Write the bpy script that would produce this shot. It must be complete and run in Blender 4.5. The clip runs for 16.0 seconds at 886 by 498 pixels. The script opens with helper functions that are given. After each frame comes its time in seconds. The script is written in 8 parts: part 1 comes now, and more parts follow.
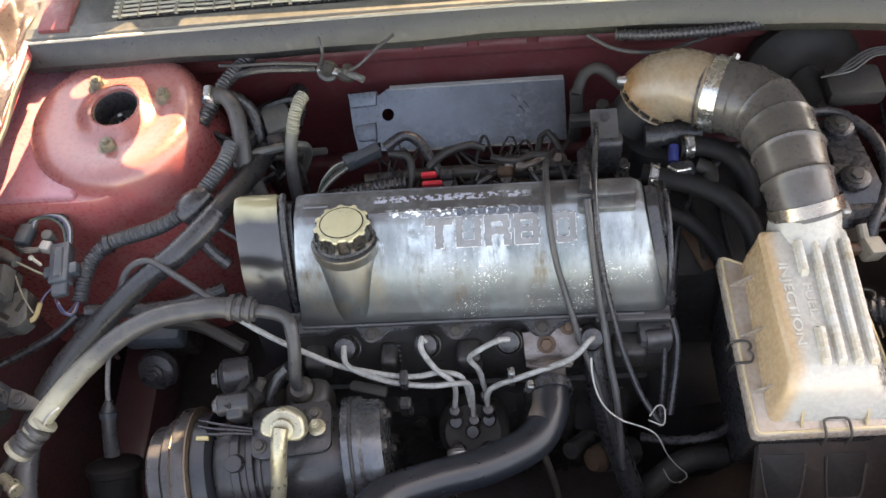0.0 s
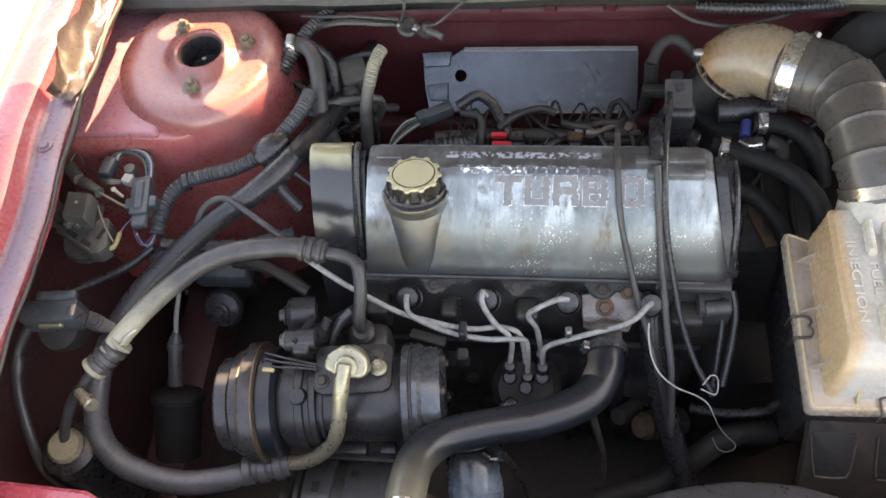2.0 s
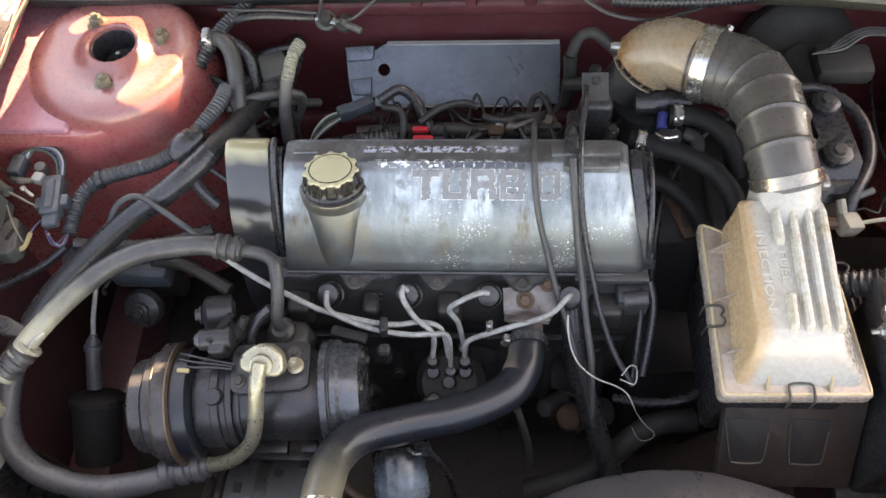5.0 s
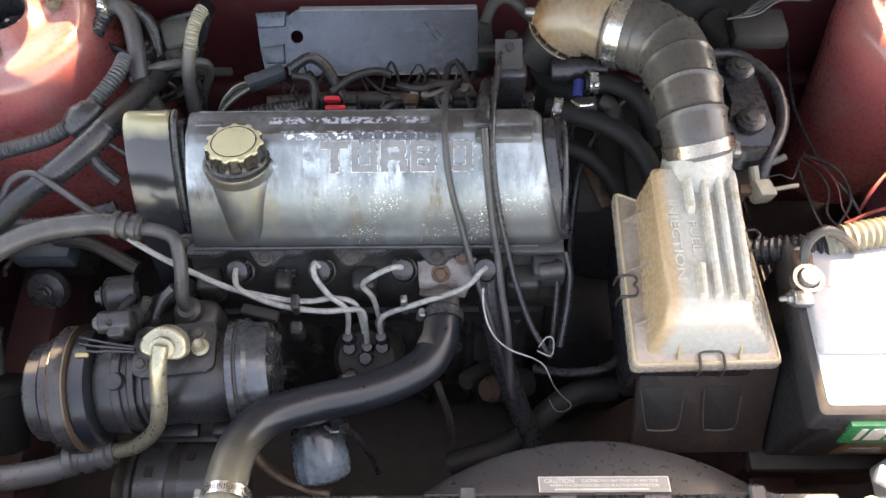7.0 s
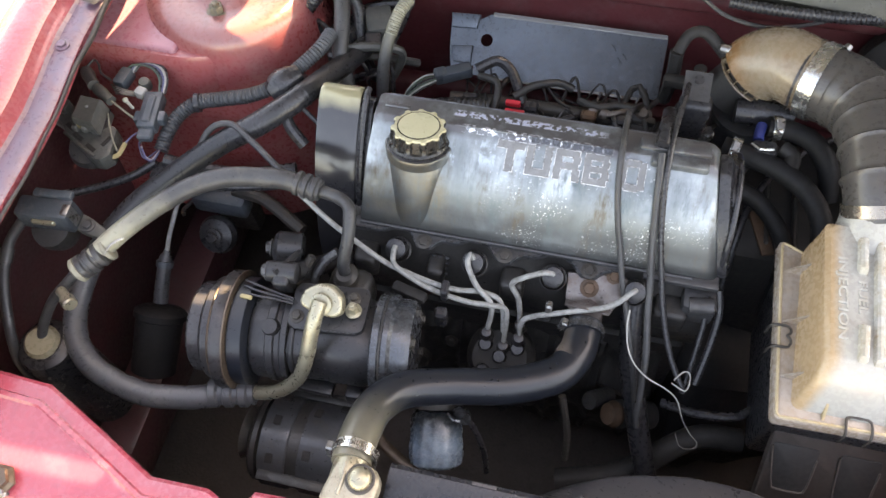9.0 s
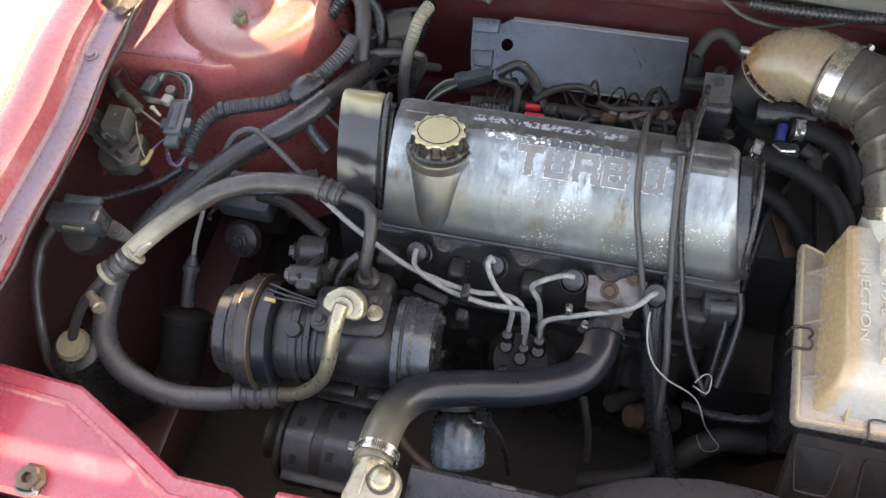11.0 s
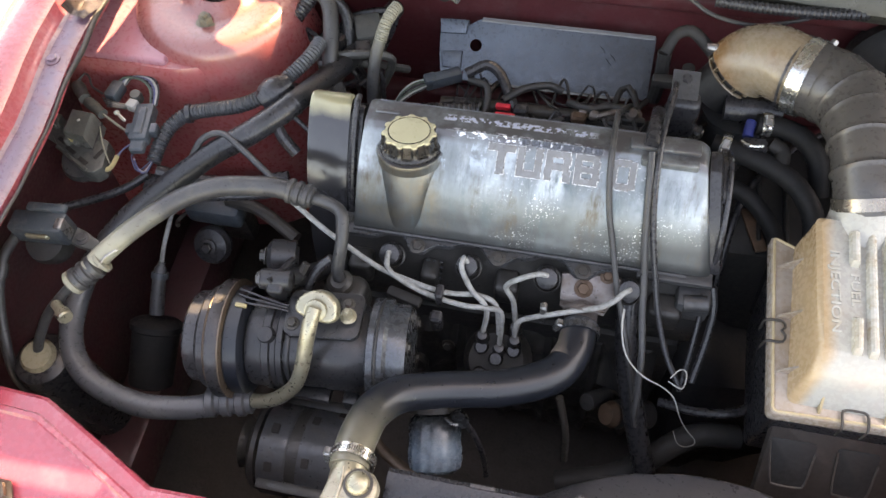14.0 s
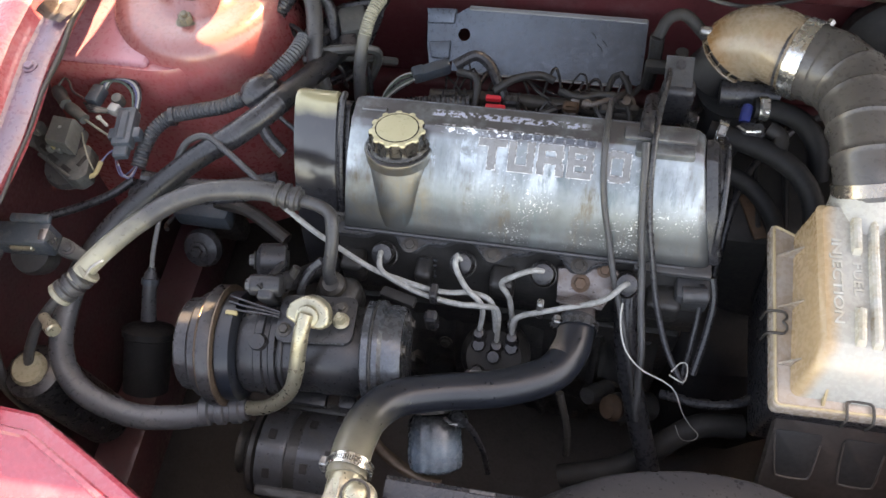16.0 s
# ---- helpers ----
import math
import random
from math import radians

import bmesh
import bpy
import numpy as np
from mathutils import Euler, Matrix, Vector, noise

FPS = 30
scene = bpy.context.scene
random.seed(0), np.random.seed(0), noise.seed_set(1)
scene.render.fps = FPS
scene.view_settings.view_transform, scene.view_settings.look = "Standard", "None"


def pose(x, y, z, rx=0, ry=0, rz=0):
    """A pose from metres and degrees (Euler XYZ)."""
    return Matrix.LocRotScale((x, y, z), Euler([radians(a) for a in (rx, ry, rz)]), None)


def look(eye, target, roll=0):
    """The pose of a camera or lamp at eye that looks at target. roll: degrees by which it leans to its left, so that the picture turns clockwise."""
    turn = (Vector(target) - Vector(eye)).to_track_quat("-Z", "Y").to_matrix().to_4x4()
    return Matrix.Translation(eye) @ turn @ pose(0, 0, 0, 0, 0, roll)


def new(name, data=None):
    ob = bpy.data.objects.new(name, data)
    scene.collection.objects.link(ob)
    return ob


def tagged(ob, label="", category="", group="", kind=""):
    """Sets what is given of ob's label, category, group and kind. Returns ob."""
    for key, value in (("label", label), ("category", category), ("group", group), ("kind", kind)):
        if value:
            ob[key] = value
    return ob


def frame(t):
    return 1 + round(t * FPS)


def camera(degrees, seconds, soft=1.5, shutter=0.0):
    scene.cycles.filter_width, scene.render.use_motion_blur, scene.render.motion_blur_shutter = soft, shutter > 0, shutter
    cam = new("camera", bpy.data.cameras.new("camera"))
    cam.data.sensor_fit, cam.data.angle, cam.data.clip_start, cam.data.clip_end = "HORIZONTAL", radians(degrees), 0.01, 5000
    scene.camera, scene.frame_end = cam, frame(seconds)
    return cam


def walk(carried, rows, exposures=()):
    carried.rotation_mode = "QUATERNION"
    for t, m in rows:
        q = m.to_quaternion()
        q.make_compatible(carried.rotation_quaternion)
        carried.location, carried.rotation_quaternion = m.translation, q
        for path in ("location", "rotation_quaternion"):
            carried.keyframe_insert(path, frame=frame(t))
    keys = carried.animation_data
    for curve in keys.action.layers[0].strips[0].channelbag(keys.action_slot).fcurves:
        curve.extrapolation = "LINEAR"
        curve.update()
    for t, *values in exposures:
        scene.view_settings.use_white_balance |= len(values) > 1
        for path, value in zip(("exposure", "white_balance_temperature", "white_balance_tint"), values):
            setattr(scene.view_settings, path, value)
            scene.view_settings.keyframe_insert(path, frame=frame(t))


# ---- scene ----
cam = camera(57.1, 16.0, 1.5, 0.2)
METRES, EYE, TILT, LEAN, TURN = 0.53, 1.45, -45.0, 0.0, 0.0
PATH = [
    (0, (0.048, -0.395, 1.671), (-0.101, 0.623, -0.044), -10.0),
    (0.5, (0.05, -0.4, 1.664), (-0.072, 0.601, -0.063), -8.7),
    (1, (0.032, -0.416, 1.664), (-0.135, 0.547, -0.081), -9.6),
    (1.5, (0.024, -0.436, 1.667), (-0.195, 0.493, -0.09), -11.3),
    (2, (0.02, -0.435, 1.676), (-0.229, 0.542, -0.051), -11.1),
    (2.5, (0.032, -0.422, 1.692), (-0.189, 0.631, 0.006), -8.9),
    (3, (0.037, -0.423, 1.685), (-0.144, 0.628, -0.006), -7.8),
    (3.5, (0.043, -0.429, 1.683), (-0.155, 0.6, -0.021), -9.0),
    (4, (0.052, -0.431, 1.671), (-0.136, 0.565, -0.053), -9.0),
    (6.5, (0.088, -0.42, 1.666), (0.037, 0.527, -0.095), -1.9),
    (7, (0.106, -0.411, 1.652), (0.083, 0.49, -0.133), -1.8),
    (7.5, (0.13, -0.405, 1.644), (0.126, 0.447, -0.166), -1.7),
    (8, (0.191, -0.412, 1.632), (0.317, 0.402, -0.19), 5.4),
    (8.5, (0.101, -0.43, 1.639), (0.027, 0.451, -0.155), 1.1),
    (9, (0.059, -0.452, 1.66), (-0.239, 0.473, -0.087), -5.5),
    (11.5, (0.069, -0.456, 1.668), (-0.319, 0.456, -0.069), -10.3),
    (12, (0.067, -0.478, 1.662), (-0.354, 0.408, -0.08), -12.1),
    (12.5, (0.067, -0.482, 1.67), (-0.349, 0.394, -0.079), -12.9),
    (13, (0.09, -0.477, 1.66), (-0.248, 0.385, -0.113), -12.0),
    (13.5, (0.072, -0.469, 1.662), (-0.248, 0.464, -0.078), -7.9),
    (14, (0.066, -0.457, 1.659), (-0.232, 0.488, -0.078), -6.6),
    (14.5, (0.068, -0.447, 1.661), (-0.215, 0.503, -0.076), -6.4),
    (15, (0.075, -0.44, 1.656), (-0.191, 0.483, -0.098), -7.0),
    (15.5, (0.084, -0.433, 1.649), (-0.189, 0.466, -0.117), -9.0),
    (16, (0.07, -0.427, 1.652), (-0.225, 0.474, -0.109), -9.0),
]
walk(cam, [(t, look(eye, target, roll)) for t, eye, target, roll in PATH], [(0.0, 3.47, 11450, 18), (1.2, 3.46, 11450, 18), (2.5, 3.35, 11450, 18), (4.0, 3.43, 11450, 18), (6.5, 3.59, 11450, 18), (7.5, 3.45, 11450, 18), (8.0, 2.49, 11450, 18), (8.5, 3.12, 11450, 18), (9.0, 3.58, 11450, 18), (11.5, 3.44, 11450, 18), (12.5, 3.51, 11450, 18), (14.0, 3.50, 11450, 18), (16.0, 3.52, 11450, 18)])


# ---------------------------------------------------------------- light
SUN_DIR = Vector((0.45, 0.65, 1.0)).normalized()
world = bpy.data.worlds.new("sky")
scene.world = world
world.use_nodes = True
wn = world.node_tree.nodes
sky = wn.new("ShaderNodeTexSky")
sky.sky_type = "NISHITA"
sky.sun_disc = False
sky.sun_elevation = math.asin(SUN_DIR.z)
sky.sun_rotation = math.atan2(SUN_DIR.x, SUN_DIR.y)
sky.dust_density = 1.5
wn["Background"].inputs["Strength"].default_value = 0.12
world.node_tree.links.new(sky.outputs[0], wn["Background"].inputs["Color"])
sun_data = bpy.data.lights.new("sun", "SUN")
sun_data.energy = 2.7
sun_data.angle = radians(0.5)
sun_data.color = (1.0, 0.89, 0.72)
sun = new("sun", sun_data)
sun.matrix_world = look(SUN_DIR * 20, (0, 0, 0))


# ---------------------------------------------------------------- materials
def surf(name, c1, c2, rough=0.5, metal=0.0, scale=12.0, bump=0.15, fine=180.0, dust=None, dust_amount=0.0,
         stretch=(1, 1, 1), coat=0.0, spread=0.25, rough_spread=0.15, speck=0.45, speck_scale=70.0):
    """A worn surface: two tones mixed by broad noise, fine grain in relief and gloss, and patchy dust."""
    m = bpy.data.materials.new(name)
    m.use_nodes = True
    nt = m.node_tree
    n, l = nt.nodes, nt.links
    b = n["Principled BSDF"]
    b.inputs["Metallic"].default_value = metal
    b.inputs["Coat Weight"].default_value = coat
    b.inputs["Coat Roughness"].default_value = 0.15
    co = n.new("ShaderNodeTexCoord")
    mp = n.new("ShaderNodeMapping")
    mp.inputs["Scale"].default_value = stretch
    l.new(co.outputs["Object"], mp.inputs["Vector"])
    big = n.new("ShaderNodeTexNoise")
    big.inputs["Scale"].default_value = scale
    big.inputs["Detail"].default_value = 6
    big.inputs["Roughness"].default_value = 0.65
    l.new(mp.outputs[0], big.inputs["Vector"])
    small = n.new("ShaderNodeTexNoise")
    small.inputs["Scale"].default_value = fine
    small.inputs["Detail"].default_value = 4
    l.new(co.outputs["Object"], small.inputs["Vector"])
    ramp = n.new("ShaderNodeMapRange")
    ramp.inputs[1].default_value = 0.5 - spread
    ramp.inputs[2].default_value = 0.5 + spread
    l.new(big.outputs["Fac"], ramp.inputs[0])
    mix = n.new("ShaderNodeMix")
    mix.data_type = "RGBA"
    l.new(ramp.outputs[0], mix.inputs[0])
    mix.inputs[6].default_value = (*c1, 1)
    mix.inputs[7].default_value = (*c2, 1)
    last = mix.outputs[2]
    if dust:
        dn = n.new("ShaderNodeTexNoise")
        dn.inputs["Scale"].default_value = scale * 2.7
        dn.inputs["Detail"].default_value = 8
        dn.inputs["Roughness"].default_value = 0.7
        l.new(co.outputs["Object"], dn.inputs["Vector"])
        dr = n.new("ShaderNodeMapRange")
        dr.inputs[1].default_value = 0.62 - 0.4 * dust_amount
        dr.inputs[2].default_value = 0.85 - 0.3 * dust_amount
        dr.inputs[4].default_value = min(1.0, 0.35 + dust_amount)
        l.new(dn.outputs["Fac"], dr.inputs[0])
        dm = n.new("ShaderNodeMix")
        dm.data_type = "RGBA"
        l.new(dr.outputs[0], dm.inputs[0])
        l.new(last, dm.inputs[6])
        dm.inputs[7].default_value = (*dust, 1)
        last = dm.outputs[2]
    sp = n.new("ShaderNodeTexNoise")
    sp.inputs["Scale"].default_value = speck_scale
    sp.inputs["Detail"].default_value = 5
    sp.inputs["Roughness"].default_value = 0.75
    l.new(co.outputs["Object"], sp.inputs["Vector"])
    sr = n.new("ShaderNodeMapRange")
    sr.inputs[1].default_value, sr.inputs[2].default_value = 0.56, 0.70
    sr.inputs[4].default_value = speck
    l.new(sp.outputs["Fac"], sr.inputs[0])
    sm = n.new("ShaderNodeMix")
    sm.data_type = "RGBA"
    l.new(sr.outputs[0], sm.inputs[0])
    l.new(last, sm.inputs[6])
    sm.inputs[7].default_value = (c2[0] * 0.35, c2[1] * 0.32, c2[2] * 0.30, 1)
    last = sm.outputs[2]
    l.new(last, b.inputs["Base Color"])
    rr = n.new("ShaderNodeMapRange")
    rr.inputs[1].default_value, rr.inputs[2].default_value = 0.3, 0.7
    rr.inputs[3].default_value = max(0.02, rough - rough_spread)
    rr.inputs[4].default_value = min(1.0, rough + rough_spread)
    l.new(small.outputs["Fac"], rr.inputs[0])
    l.new(rr.outputs[0], b.inputs["Roughness"])
    if bump:
        add = n.new("ShaderNodeMath")
        add.operation = "ADD"
        l.new(big.outputs["Fac"], add.inputs[0])
        l.new(small.outputs["Fac"], add.inputs[1])
        bp = n.new("ShaderNodeBump")
        bp.inputs["Strength"].default_value = bump
        bp.inputs["Distance"].default_value = 0.002
        l.new(add.outputs[0], bp.inputs["Height"])
        l.new(bp.outputs[0], b.inputs["Normal"])
    return m


RED = surf("red_paint", (0.38, 0.090, 0.092), (0.29, 0.066, 0.070), 0.32, scale=6, bump=0.02, coat=0.7,
           dust=(0.37, 0.19, 0.175), dust_amount=0.34, speck=0.05)
# chalky red paint; the mauve puts sky light into the colour
MAUVE = surf("sky_tinted_chalky_paint", (0.37, 0.165, 0.205), (0.28, 0.105, 0.13), 0.34, scale=7, bump=0.04, coat=0.4, speck=0.2,
             dust=(0.42, 0.30, 0.34), dust_amount=0.30)
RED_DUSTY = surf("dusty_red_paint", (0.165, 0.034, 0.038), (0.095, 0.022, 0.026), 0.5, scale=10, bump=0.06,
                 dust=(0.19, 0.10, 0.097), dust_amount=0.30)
RED_CHALK = surf("faded_red_paint", (0.32, 0.070, 0.085), (0.24, 0.050, 0.062), 0.28, scale=4, bump=0.04, coat=0.6, speck=0.25, stretch=(2.5, 0.5, 1),
                 dust=(0.42, 0.24, 0.27), dust_amount=0.22)
RED_GLOSS = surf("polished_red_paint", (0.365, 0.058, 0.084), (0.305, 0.048, 0.070), 0.25, scale=5, bump=0.012, coat=0.9, speck=0.1,
                 dust=(0.36, 0.165, 0.195), dust_amount=0.24)
RUBBER = surf("black_rubber", (0.030, 0.030, 0.034), (0.020, 0.020, 0.023), 0.30, scale=25, bump=0.06, speck=0.2, rough_spread=0.1,
              dust=(0.060, 0.057, 0.053), dust_amount=0.12)
RUBBER_GREY = surf("dusty_grey_rubber", (0.052, 0.052, 0.054), (0.030, 0.030, 0.032), 0.40, scale=20, bump=0.08,
                   dust=(0.105, 0.098, 0.082), dust_amount=0.26)
RUBBER_TAN = surf("faded_tan_rubber", (0.25, 0.24, 0.185), (0.16, 0.15, 0.12), 0.55, scale=20, bump=0.08,
                  dust=(0.32, 0.30, 0.23), dust_amount=0.3)
BLACK_PLASTIC = surf("black_plastic", (0.030, 0.030, 0.034), (0.018, 0.018, 0.021), 0.32, scale=18, bump=0.06,
                     dust=(0.07, 0.066, 0.06), dust_amount=0.22)
GREY_PLASTIC = surf("grey_plastic", (0.095, 0.099, 0.094), (0.052, 0.054, 0.052), 0.45, scale=25, bump=0.08,
                    dust=(0.15, 0.142, 0.12), dust_amount=0.3)
BLUEGREY_PLASTIC = surf("bluegrey_plastic", (0.06, 0.075, 0.09), (0.035, 0.045, 0.055), 0.45, scale=25, bump=0.05,
                        dust=(0.2, 0.2, 0.2), dust_amount=0.25)
IRON = surf("oily_iron", (0.060, 0.055, 0.050), (0.026, 0.024, 0.023), 0.5, metal=0.2, scale=16, bump=0.35,
            dust=(0.09, 0.068, 0.05), dust_amount=0.3)
STEEL = surf("dull_steel", (0.36, 0.36, 0.36), (0.20, 0.20, 0.20), 0.36, metal=0.85, scale=30, bump=0.1,
             dust=(0.20, 0.165, 0.12), dust_amount=0.25)
BRIGHT_STEEL = surf("bright_steel", (0.72, 0.72, 0.70), (0.55, 0.55, 0.54), 0.25, metal=0.95, scale=40, bump=0.05)
BRASS = surf("yellowed_zinc", (0.40, 0.37, 0.28), (0.25, 0.23, 0.17), 0.36, metal=0.7, scale=30, bump=0.12,
             dust=(0.30, 0.265, 0.19), dust_amount=0.3)
ALU = surf("cast_aluminium", (0.45, 0.46, 0.48), (0.27, 0.275, 0.28), 0.45, metal=0.55, scale=14, bump=0.2,
           dust=(0.2, 0.17, 0.13), dust_amount=0.3)
ALU_DARK = surf("grimy_aluminium", (0.085, 0.087, 0.092), (0.036, 0.036, 0.038), 0.42, metal=0.3, scale=22, bump=0.3,
                dust=(0.095, 0.082, 0.070), dust_amount=0.30)
ZINC_SHEET = surf("galvanised_sheet", (0.150, 0.182, 0.220), (0.095, 0.114, 0.138), 0.34, metal=0.4, scale=7, bump=0.05,
                  dust=(0.070, 0.080, 0.092), dust_amount=0.36)
RUST = surf("rusty_steel", (0.12, 0.068, 0.042), (0.06, 0.036, 0.025), 0.65, metal=0.2, scale=40, bump=0.3)
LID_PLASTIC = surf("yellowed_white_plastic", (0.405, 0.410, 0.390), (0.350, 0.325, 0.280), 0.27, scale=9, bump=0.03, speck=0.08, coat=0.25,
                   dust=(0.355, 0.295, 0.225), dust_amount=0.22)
ELBOW_PLASTIC = surf("heat_yellowed_plastic", (0.275, 0.225, 0.165), (0.185, 0.120, 0.070), 0.28, scale=13, bump=0.06, speck=0.35,
                     dust=(0.165, 0.080, 0.038), dust_amount=0.34, coat=0.25)
DUCT = surf("brown_grey_duct_rubber", (0.074, 0.067, 0.063), (0.046, 0.043, 0.042), 0.34, scale=10, bump=0.03, coat=0.25, speck=0.2,
            dust=(0.105, 0.092, 0.082), dust_amount=0.25)
CREAM = surf("cream_cap_plastic", (0.54, 0.50, 0.33), (0.45, 0.42, 0.265), 0.38, scale=20, bump=0.04, speck=0.25,
             dust=(0.36, 0.325, 0.21), dust_amount=0.25)
CAP_GREY = surf("black_cap_plastic", (0.026, 0.025, 0.023), (0.014, 0.0135, 0.013), 0.28, scale=30, bump=0.05, speck=0.1)
WIRE_GREY = surf("grey_ignition_cable", (0.32, 0.325, 0.315), (0.22, 0.22, 0.21), 0.40, scale=40, bump=0.05,
                 dust=(0.10, 0.094, 0.085), dust_amount=0.46)
WHITE = surf("white_plastic", (0.80, 0.80, 0.78), (0.70, 0.70, 0.67), 0.45, scale=15, bump=0.03,
             dust=(0.5, 0.47, 0.42), dust_amount=0.15)
BLUE = surf("blue_plastic", (0.018, 0.035, 0.17), (0.012, 0.022, 0.10), 0.4, scale=20, bump=0.03)
RED_PLASTIC = surf("bright_red_plastic", (0.70, 0.035, 0.055), (0.55, 0.028, 0.045), 0.4, scale=20, bump=0.03)
RED_WIRE = surf("red_wire", (0.15, 0.018, 0.024), (0.10, 0.012, 0.017), 0.45, scale=30, bump=0.03)
GREEN_WIRE = surf("green_wire", (0.085, 0.125, 0.095), (0.05, 0.080, 0.06), 0.45, scale=30, bump=0.03)
BLUE_WIRE = surf("violet_wire", (0.09, 0.095, 0.19), (0.06, 0.065, 0.13), 0.45, scale=30, bump=0.03)
WHITE_WIRE = surf("pale_wire", (0.42, 0.42, 0.39), (0.30, 0.30, 0.28), 0.45, scale=30, bump=0.03)
YELLOW = surf("ochre_plastic", (0.36, 0.29, 0.15), (0.27, 0.21, 0.10), 0.5, scale=30, bump=0.03)
BATTERY_BLACK = surf("dusty_battery_case", (0.040, 0.039, 0.042), (0.028, 0.027, 0.029), 0.4, scale=12, bump=0.04, speck=0.1,
                     dust=(0.085, 0.080, 0.080), dust_amount=0.2)
GREEN_LABEL = surf("green_label", (0.01, 0.30, 0.12), (0.01, 0.24, 0.10), 0.35, scale=10, bump=0.01)
BROWN_LABEL = surf("brown_label", (0.20, 0.13, 0.06), (0.15, 0.10, 0.05), 0.4, scale=10, bump=0.01)
LABEL_GREY = surf("faded_label", (0.34, 0.34, 0.33), (0.26, 0.26, 0.25), 0.5, scale=30, bump=0.02)
LABEL_WHITE = surf("label_print", (0.72, 0.72, 0.70), (0.60, 0.60, 0.58), 0.5, scale=60, bump=0.02)
SHROUD = surf("grey_shroud_plastic", (0.040, 0.040, 0.045), (0.027, 0.027, 0.031), 0.38, scale=9, bump=0.04, speck=0.15,
              dust=(0.060, 0.056, 0.058), dust_amount=0.3)
COWL = surf("black_cowl_seal", (0.030, 0.031, 0.034), (0.020, 0.021, 0.023), 0.40, scale=12, bump=0.12, stretch=(0.25, 1, 1),
            dust=(0.050, 0.050, 0.048), dust_amount=0.3)
COWL_PALE = surf("faded_cowl_panel", (0.24, 0.232, 0.19), (0.15, 0.145, 0.12), 0.5, scale=9, bump=0.08,
                 dust=(0.28, 0.265, 0.215), dust_amount=0.3)
LINER = surf("hood_liner", (0.15, 0.145, 0.135), (0.11, 0.106, 0.10), 0.85, scale=8, bump=0.1)
GROUND = surf("gravel_ground", (0.25, 0.24, 0.225), (0.18, 0.172, 0.16), 0.9, scale=2.0, bump=0.2, fine=60,
              dust=(0.28, 0.27, 0.25), dust_amount=0.2)
FILTER = surf("pale_blue_filter_paint", (0.27, 0.36, 0.44), (0.16, 0.22, 0.28), 0.26, scale=16, bump=0.04, coat=0.4,
              dust=(0.10, 0.11, 0.12), dust_amount=0.35)


ALU_MID = surf("scuffed_aluminium", (0.105, 0.116, 0.132), (0.046, 0.050, 0.057), 0.27, metal=0.6, scale=24, bump=0.12, stretch=(0.4, 2, 2),
               dust=(0.070, 0.064, 0.058), dust_amount=0.28)
IRON_GREY = surf("sooty_grey_casting", (0.054, 0.052, 0.054), (0.031, 0.030, 0.033), 0.34, metal=0.4, scale=20, bump=0.15,
                 dust=(0.066, 0.057, 0.050), dust_amount=0.28)
STAINED = surf("brown_stained_casting", (0.24, 0.215, 0.21), (0.10, 0.082, 0.075), 0.40, metal=0.5, scale=34, bump=0.25,
               dust=(0.15, 0.10, 0.07), dust_amount=0.35)
LETTER = surf("worn_grey_lettering", (0.150, 0.150, 0.152), (0.235, 0.243, 0.250), 0.46, metal=0.45, scale=45, bump=0.2,
              dust=(0.36, 0.39, 0.42), dust_amount=0.24)
TIMING_BLACK = surf("sooty_timing_cover_paint", (0.036, 0.036, 0.041), (0.026, 0.026, 0.030), 0.22, metal=0.3, scale=10, bump=0.015, coat=0.6, rough_spread=0.05, speck=0.1,
                dust=(0.055, 0.050, 0.048), dust_amount=0.2)


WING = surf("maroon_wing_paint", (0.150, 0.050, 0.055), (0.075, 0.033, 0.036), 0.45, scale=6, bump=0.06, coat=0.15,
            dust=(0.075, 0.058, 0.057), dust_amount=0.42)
SLOPE_TAN = surf("tan_stained_plastic", (0.52, 0.43, 0.29), (0.40, 0.30, 0.17), 0.36, scale=12, bump=0.05, speck=0.25,
                 dust=(0.30, 0.21, 0.10), dust_amount=0.25)
# much paler than the black case: sun glare on the lid is in this colour
LID_SUNLIT = surf("sunlit_battery_lid", (0.36, 0.375, 0.40), (0.28, 0.292, 0.31), 0.40, scale=12, bump=0.05, speck=0.12,
                 dust=(0.42, 0.43, 0.44), dust_amount=0.25)
ALT_GREY = surf("sooty_blue_grey_alloy", (0.082, 0.088, 0.098), (0.048, 0.051, 0.057), 0.40, metal=0.35, scale=22, bump=0.2, dust=(0.075, 0.066, 0.058), dust_amount=0.28)
TAN_EDGE = surf("dusty_worn_plastic_edge", (0.105, 0.088, 0.078), (0.050, 0.042, 0.038), 0.5, scale=40, bump=0.05)
BOX_BROWN = surf("brown_dusted_black_plastic", (0.048, 0.038, 0.034), (0.032, 0.026, 0.024), 0.5, scale=14, bump=0.06, speck=0.2, dust=(0.085, 0.068, 0.060), dust_amount=0.3)
DUSTY_NUT = surf("dust_covered_steel", (0.17, 0.155, 0.115), (0.10, 0.088, 0.068), 0.55, metal=0.3, scale=60, bump=0.25, dust=(0.24, 0.21, 0.15), dust_amount=0.35)
GRILLE_CREAM = surf("chalky_cream_plastic", (0.46, 0.445, 0.39), (0.34, 0.33, 0.285), 0.5, scale=30, bump=0.05, dust=(0.26, 0.24, 0.19), dust_amount=0.25)
LOOM_GREY = surf("sun_greyed_conduit", (0.066, 0.072, 0.080), (0.042, 0.045, 0.050), 0.45, scale=20, bump=0.05, dust=(0.10, 0.095, 0.085), dust_amount=0.25)
